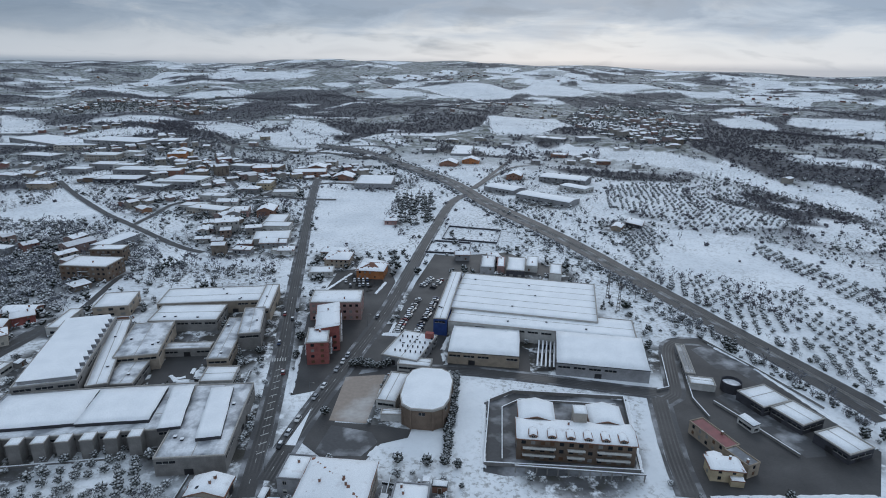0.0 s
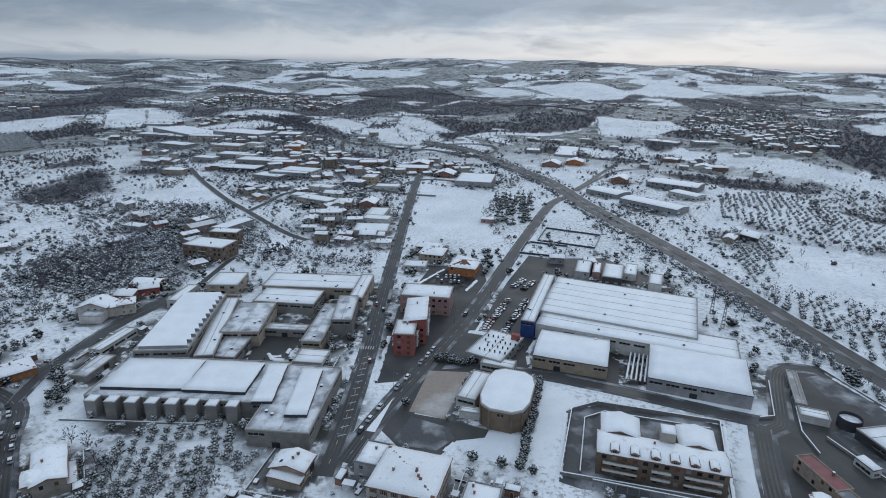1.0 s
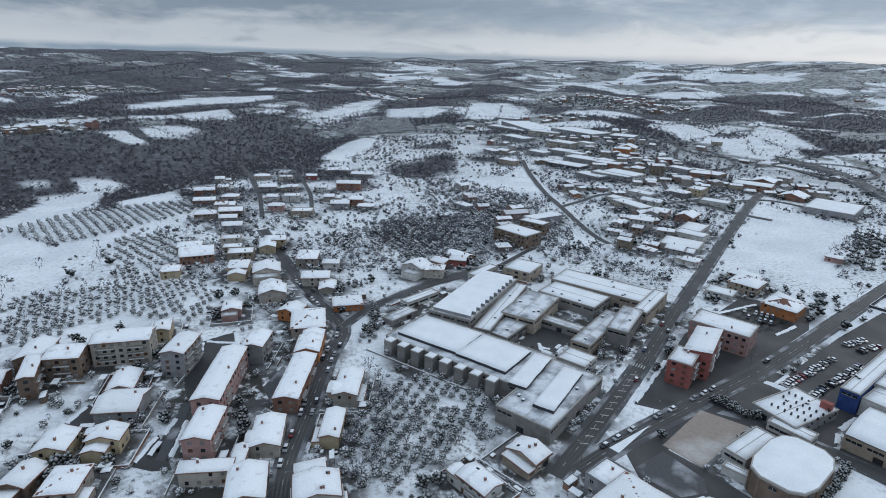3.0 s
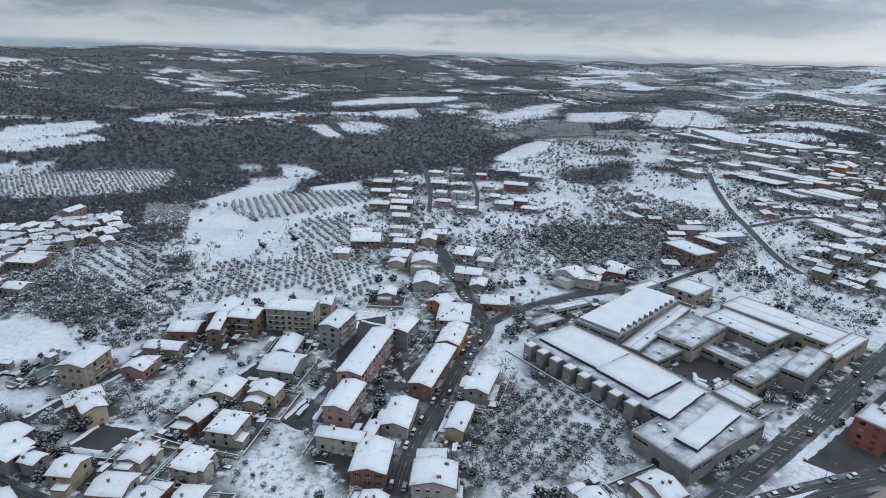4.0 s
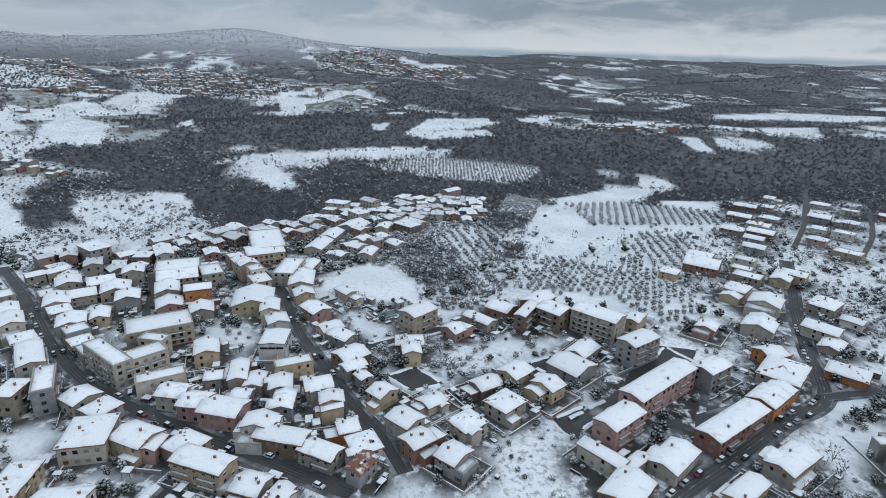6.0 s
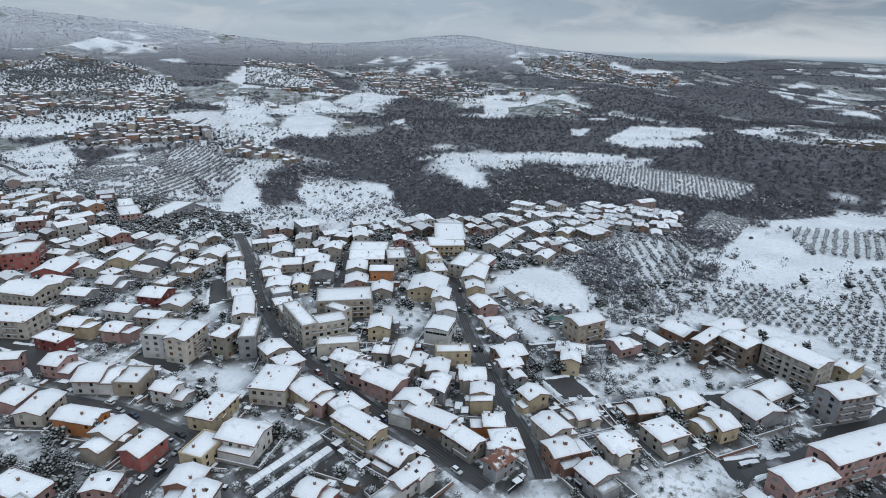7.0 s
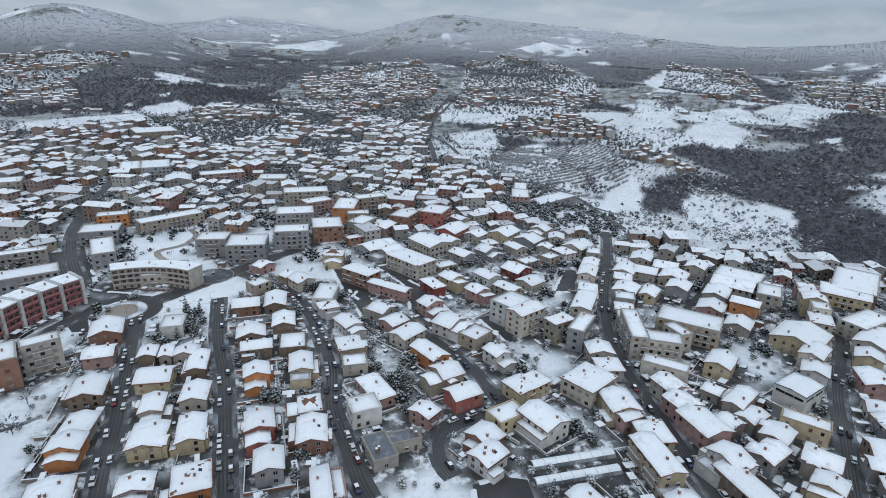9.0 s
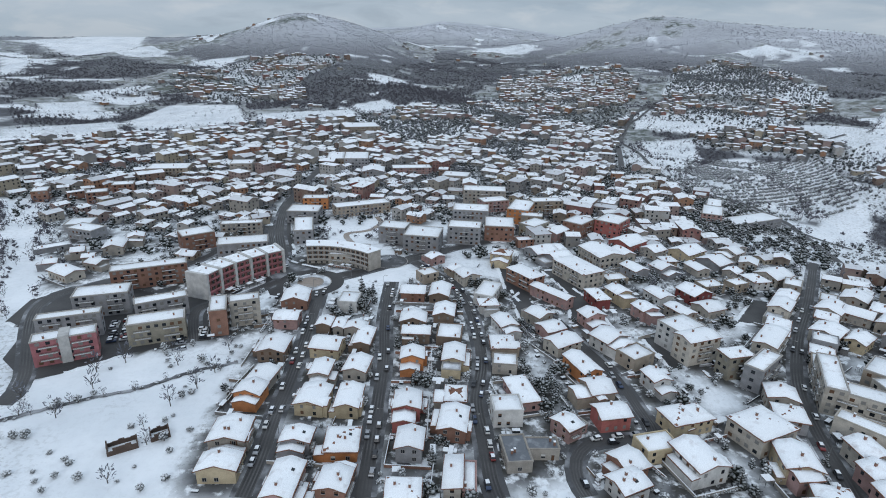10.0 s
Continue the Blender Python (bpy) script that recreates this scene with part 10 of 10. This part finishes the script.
for (ax, ay), (bx, by) in PLANTED:
    n = int(math.hypot(bx - ax, by - ay) / 1.6)
    q = np.stack([np.linspace(ax, bx, n), np.linspace(ay, by, n)], -1) + prng.normal(0, 0.35, (n, 2))
    plant(dark, ROUND, q, 1.4, 2.1)

q = DITCH + prng.normal(0, 0.8, DITCH.shape)
plant(garden, BUSH, q[::2], 0.5, 0.9)
plant(bare_trees, BARE, q[1::5], 0.4, 0.8)
# bushes on the bank of the main road
for side, count in ((6.5, 1), (9.5, 2), (-7.0, 1)):
    line = ROAD_LINES[6][1] if side < 0 else ROAD_LINES[5][1]
    d = np.gradient(line, axis=0)
    d /= np.hypot(d[:, 0], d[:, 1])[:, None]
    for _ in range(count * 2):
        q = line - np.stack([-d[:, 1], d[:, 0]], -1) * side * 1.0 + prng.normal(0, 1.3, line.shape)
        q = q[free(q)]
        plant(bare_trees, BARE, q[::2], 0.3, 0.75)
        plant(dark, BUSH, q[1::3], 0.7, 1.5)

# gardens of the town
xy = prng.uniform(-755, 755, (62000, 2))
az = np.degrees(np.arctan2(-xy[:, 0], xy[:, 1]))
ok = free(xy)
for poly in FIELDS + GROVES:
    ok &= ~inside(poly, xy[:, 0], xy[:, 1])
near_home = np.zeros(len(xy), bool)
for x, y, L, W, turn in FOOTPRINTS:
    near_home |= (np.abs(xy[:, 0] - x) < 20) & (np.abs(xy[:, 1] - y) < 20)
ok &= (near_home | (value_noise(xy[:, 0], xy[:, 1], 55, 9) > 0.45)) & ~((az > -150) & (az < -45))
xy = xy[ok]
n = len(xy)
thick = xy[(value_noise(xy[:, 0], xy[:, 1], 17, 41) > 0.72) & (np.hypot(xy[:, 0], xy[:, 1]) < 420)]
plant(dark, ROUND, thick[::2], 1.5, 2.9)
plant(dark, CONE, thick[1::6], 0.8, 1.5)
plant(garden, ROUND, xy[: n // 4], 0.8, 1.9)
plant(dark, ROUND, xy[n // 2 + n // 6 : n // 2 + n // 4], 0.9, 2.0)
plant(garden, BUSH, xy[n // 4 : n // 2], 0.6, 1.4)
for (ax, ay), (bx, by) in HEDGES:
    n = max(2, int(math.hypot(bx - ax, by - ay) / 1.1))
    q = np.stack([np.linspace(ax, bx, n), np.linspace(ay, by, n)], -1) + prng.normal(0, 0.15, (n, 2))
    plant(garden, BUSH, q, 0.7, 1.1)
garden.done("garden_bushes", OLIVE, "snowed-over garden shrubs and small evergreen trees", "garden shrubs")
plant(bare_trees, BARE, xy[n // 2 : n // 2 + n // 6], 0.45, 0.95)
plant(dark, CONE, xy[-n // 30 :], 0.6, 1.3)
for poly in TOWN:
    q = spread_in(poly, 58, prng)
    plant(dark, ROUND, q[::4], 1.3, 2.8)
    plant(dark, BUSH, q[1::4], 1.0, 2.2)
    plant(bare_trees, BARE, q[2::4], 0.6, 1.2)
    plant(dark, CONE, q[3::16], 0.7, 1.3)
dark.done("evergreens", FIR, "dark cypresses, pines and laurels with snow on top", "evergreen trees")
bare_trees.done("bare_trees", TWIG, "leafless trees with frosted twigs", "bare trees")

# woods, hedges and copses farther out
woods, high_woods = Stand(), Stand()
for r0, r1, area, size in ((330, 800, 48, 1.0), (800, 1500, 100, 1.2), (1500, 2700, 170, 1.0), (2700, 4000, 700, 1.5)):
    n = int(math.pi * (r1**2 - r0**2) / area)
    r, a = np.sqrt(prng.uniform(r0**2, r1**2, n)), prng.uniform(radians(-50), radians(215), n)
    xy = np.stack([-r * np.sin(a), r * np.cos(a)], -1)
    w = wood_cover(xy[:, 0], xy[:, 1])
    hedge = np.abs(value_noise(xy[:, 0], xy[:, 1], 190, 12) - 0.5) < 0.022
    hedge |= np.abs(value_noise(xy[:, 0], xy[:, 1], 240, 13) - 0.5) < 0.018
    keep = (prng.uniform(0, 1, n) < np.maximum(w, hedge * 0.9 * smooth(450, 700, r) + 0.05)) & free(xy)
    for poly in FIELDS + TOWN:
        keep &= ~inside(poly, xy[:, 0], xy[:, 1])
    xy = xy[keep]
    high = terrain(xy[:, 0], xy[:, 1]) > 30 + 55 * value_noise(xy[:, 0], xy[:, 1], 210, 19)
    # the frosted, haze-paled colour goes only to the southern heights
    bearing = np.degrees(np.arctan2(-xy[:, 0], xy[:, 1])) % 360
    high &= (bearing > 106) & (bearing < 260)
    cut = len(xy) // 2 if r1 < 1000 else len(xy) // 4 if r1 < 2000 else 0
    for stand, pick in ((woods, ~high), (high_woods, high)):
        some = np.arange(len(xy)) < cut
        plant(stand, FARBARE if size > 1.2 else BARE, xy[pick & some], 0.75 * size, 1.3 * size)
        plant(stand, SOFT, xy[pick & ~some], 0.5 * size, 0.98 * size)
for poly in FIELDS + GROVES:
    for (ax, ay), (bx, by) in zip(poly, poly[1:] + poly[:1]):
        run, dist = math.hypot(bx - ax, by - ay), math.hypot((ax + bx) / 2, (ay + by) / 2)
        if dist < 300 or prng.random() < 0.25:
            continue
        n = int(run / (3.0 + dist / 500))
        q = np.stack([np.linspace(ax, bx, n), np.linspace(ay, by, n)], -1) + prng.normal(0, 2.5, (n, 2))
        q = q[free(q) & (value_noise(q[:, 0], q[:, 1], 45, 61) > 0.35)]
        plant(woods, BARE, q[::2], 0.5, 1.1)
        plant(woods, SOFT, q[1::2], 0.4, 0.8)
# single trees and bushes in the open land
n = 15000
r, a = np.sqrt(prng.uniform(420**2, 1900**2, n)), prng.uniform(radians(-45), radians(215), n)
q = np.stack([-r * np.sin(a), r * np.cos(a)], -1)
q = q[free(q) & (value_noise(q[:, 0], q[:, 1], 70, 63) > 0.5)]
away = np.hypot(q[:, 0], q[:, 1]) > 850
plant(woods, BARE, q[~away][::2], 0.35, 0.9)
plant(woods, BUSH, q[~away][1::2], 1.0, 2.2)
# far southern trees take the haze-paled colour at any height
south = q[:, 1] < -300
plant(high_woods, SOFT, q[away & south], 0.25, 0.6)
plant(woods, SOFT, q[away & ~south], 0.25, 0.6)
woods.done("woods", WOODTWIG, "leafless frosted woods and hedgerows", "woods")
high_woods.done("hill_woods", HOAR_HAZE, "hoar-frosted woods on the hills, paled by distance haze", "woods")
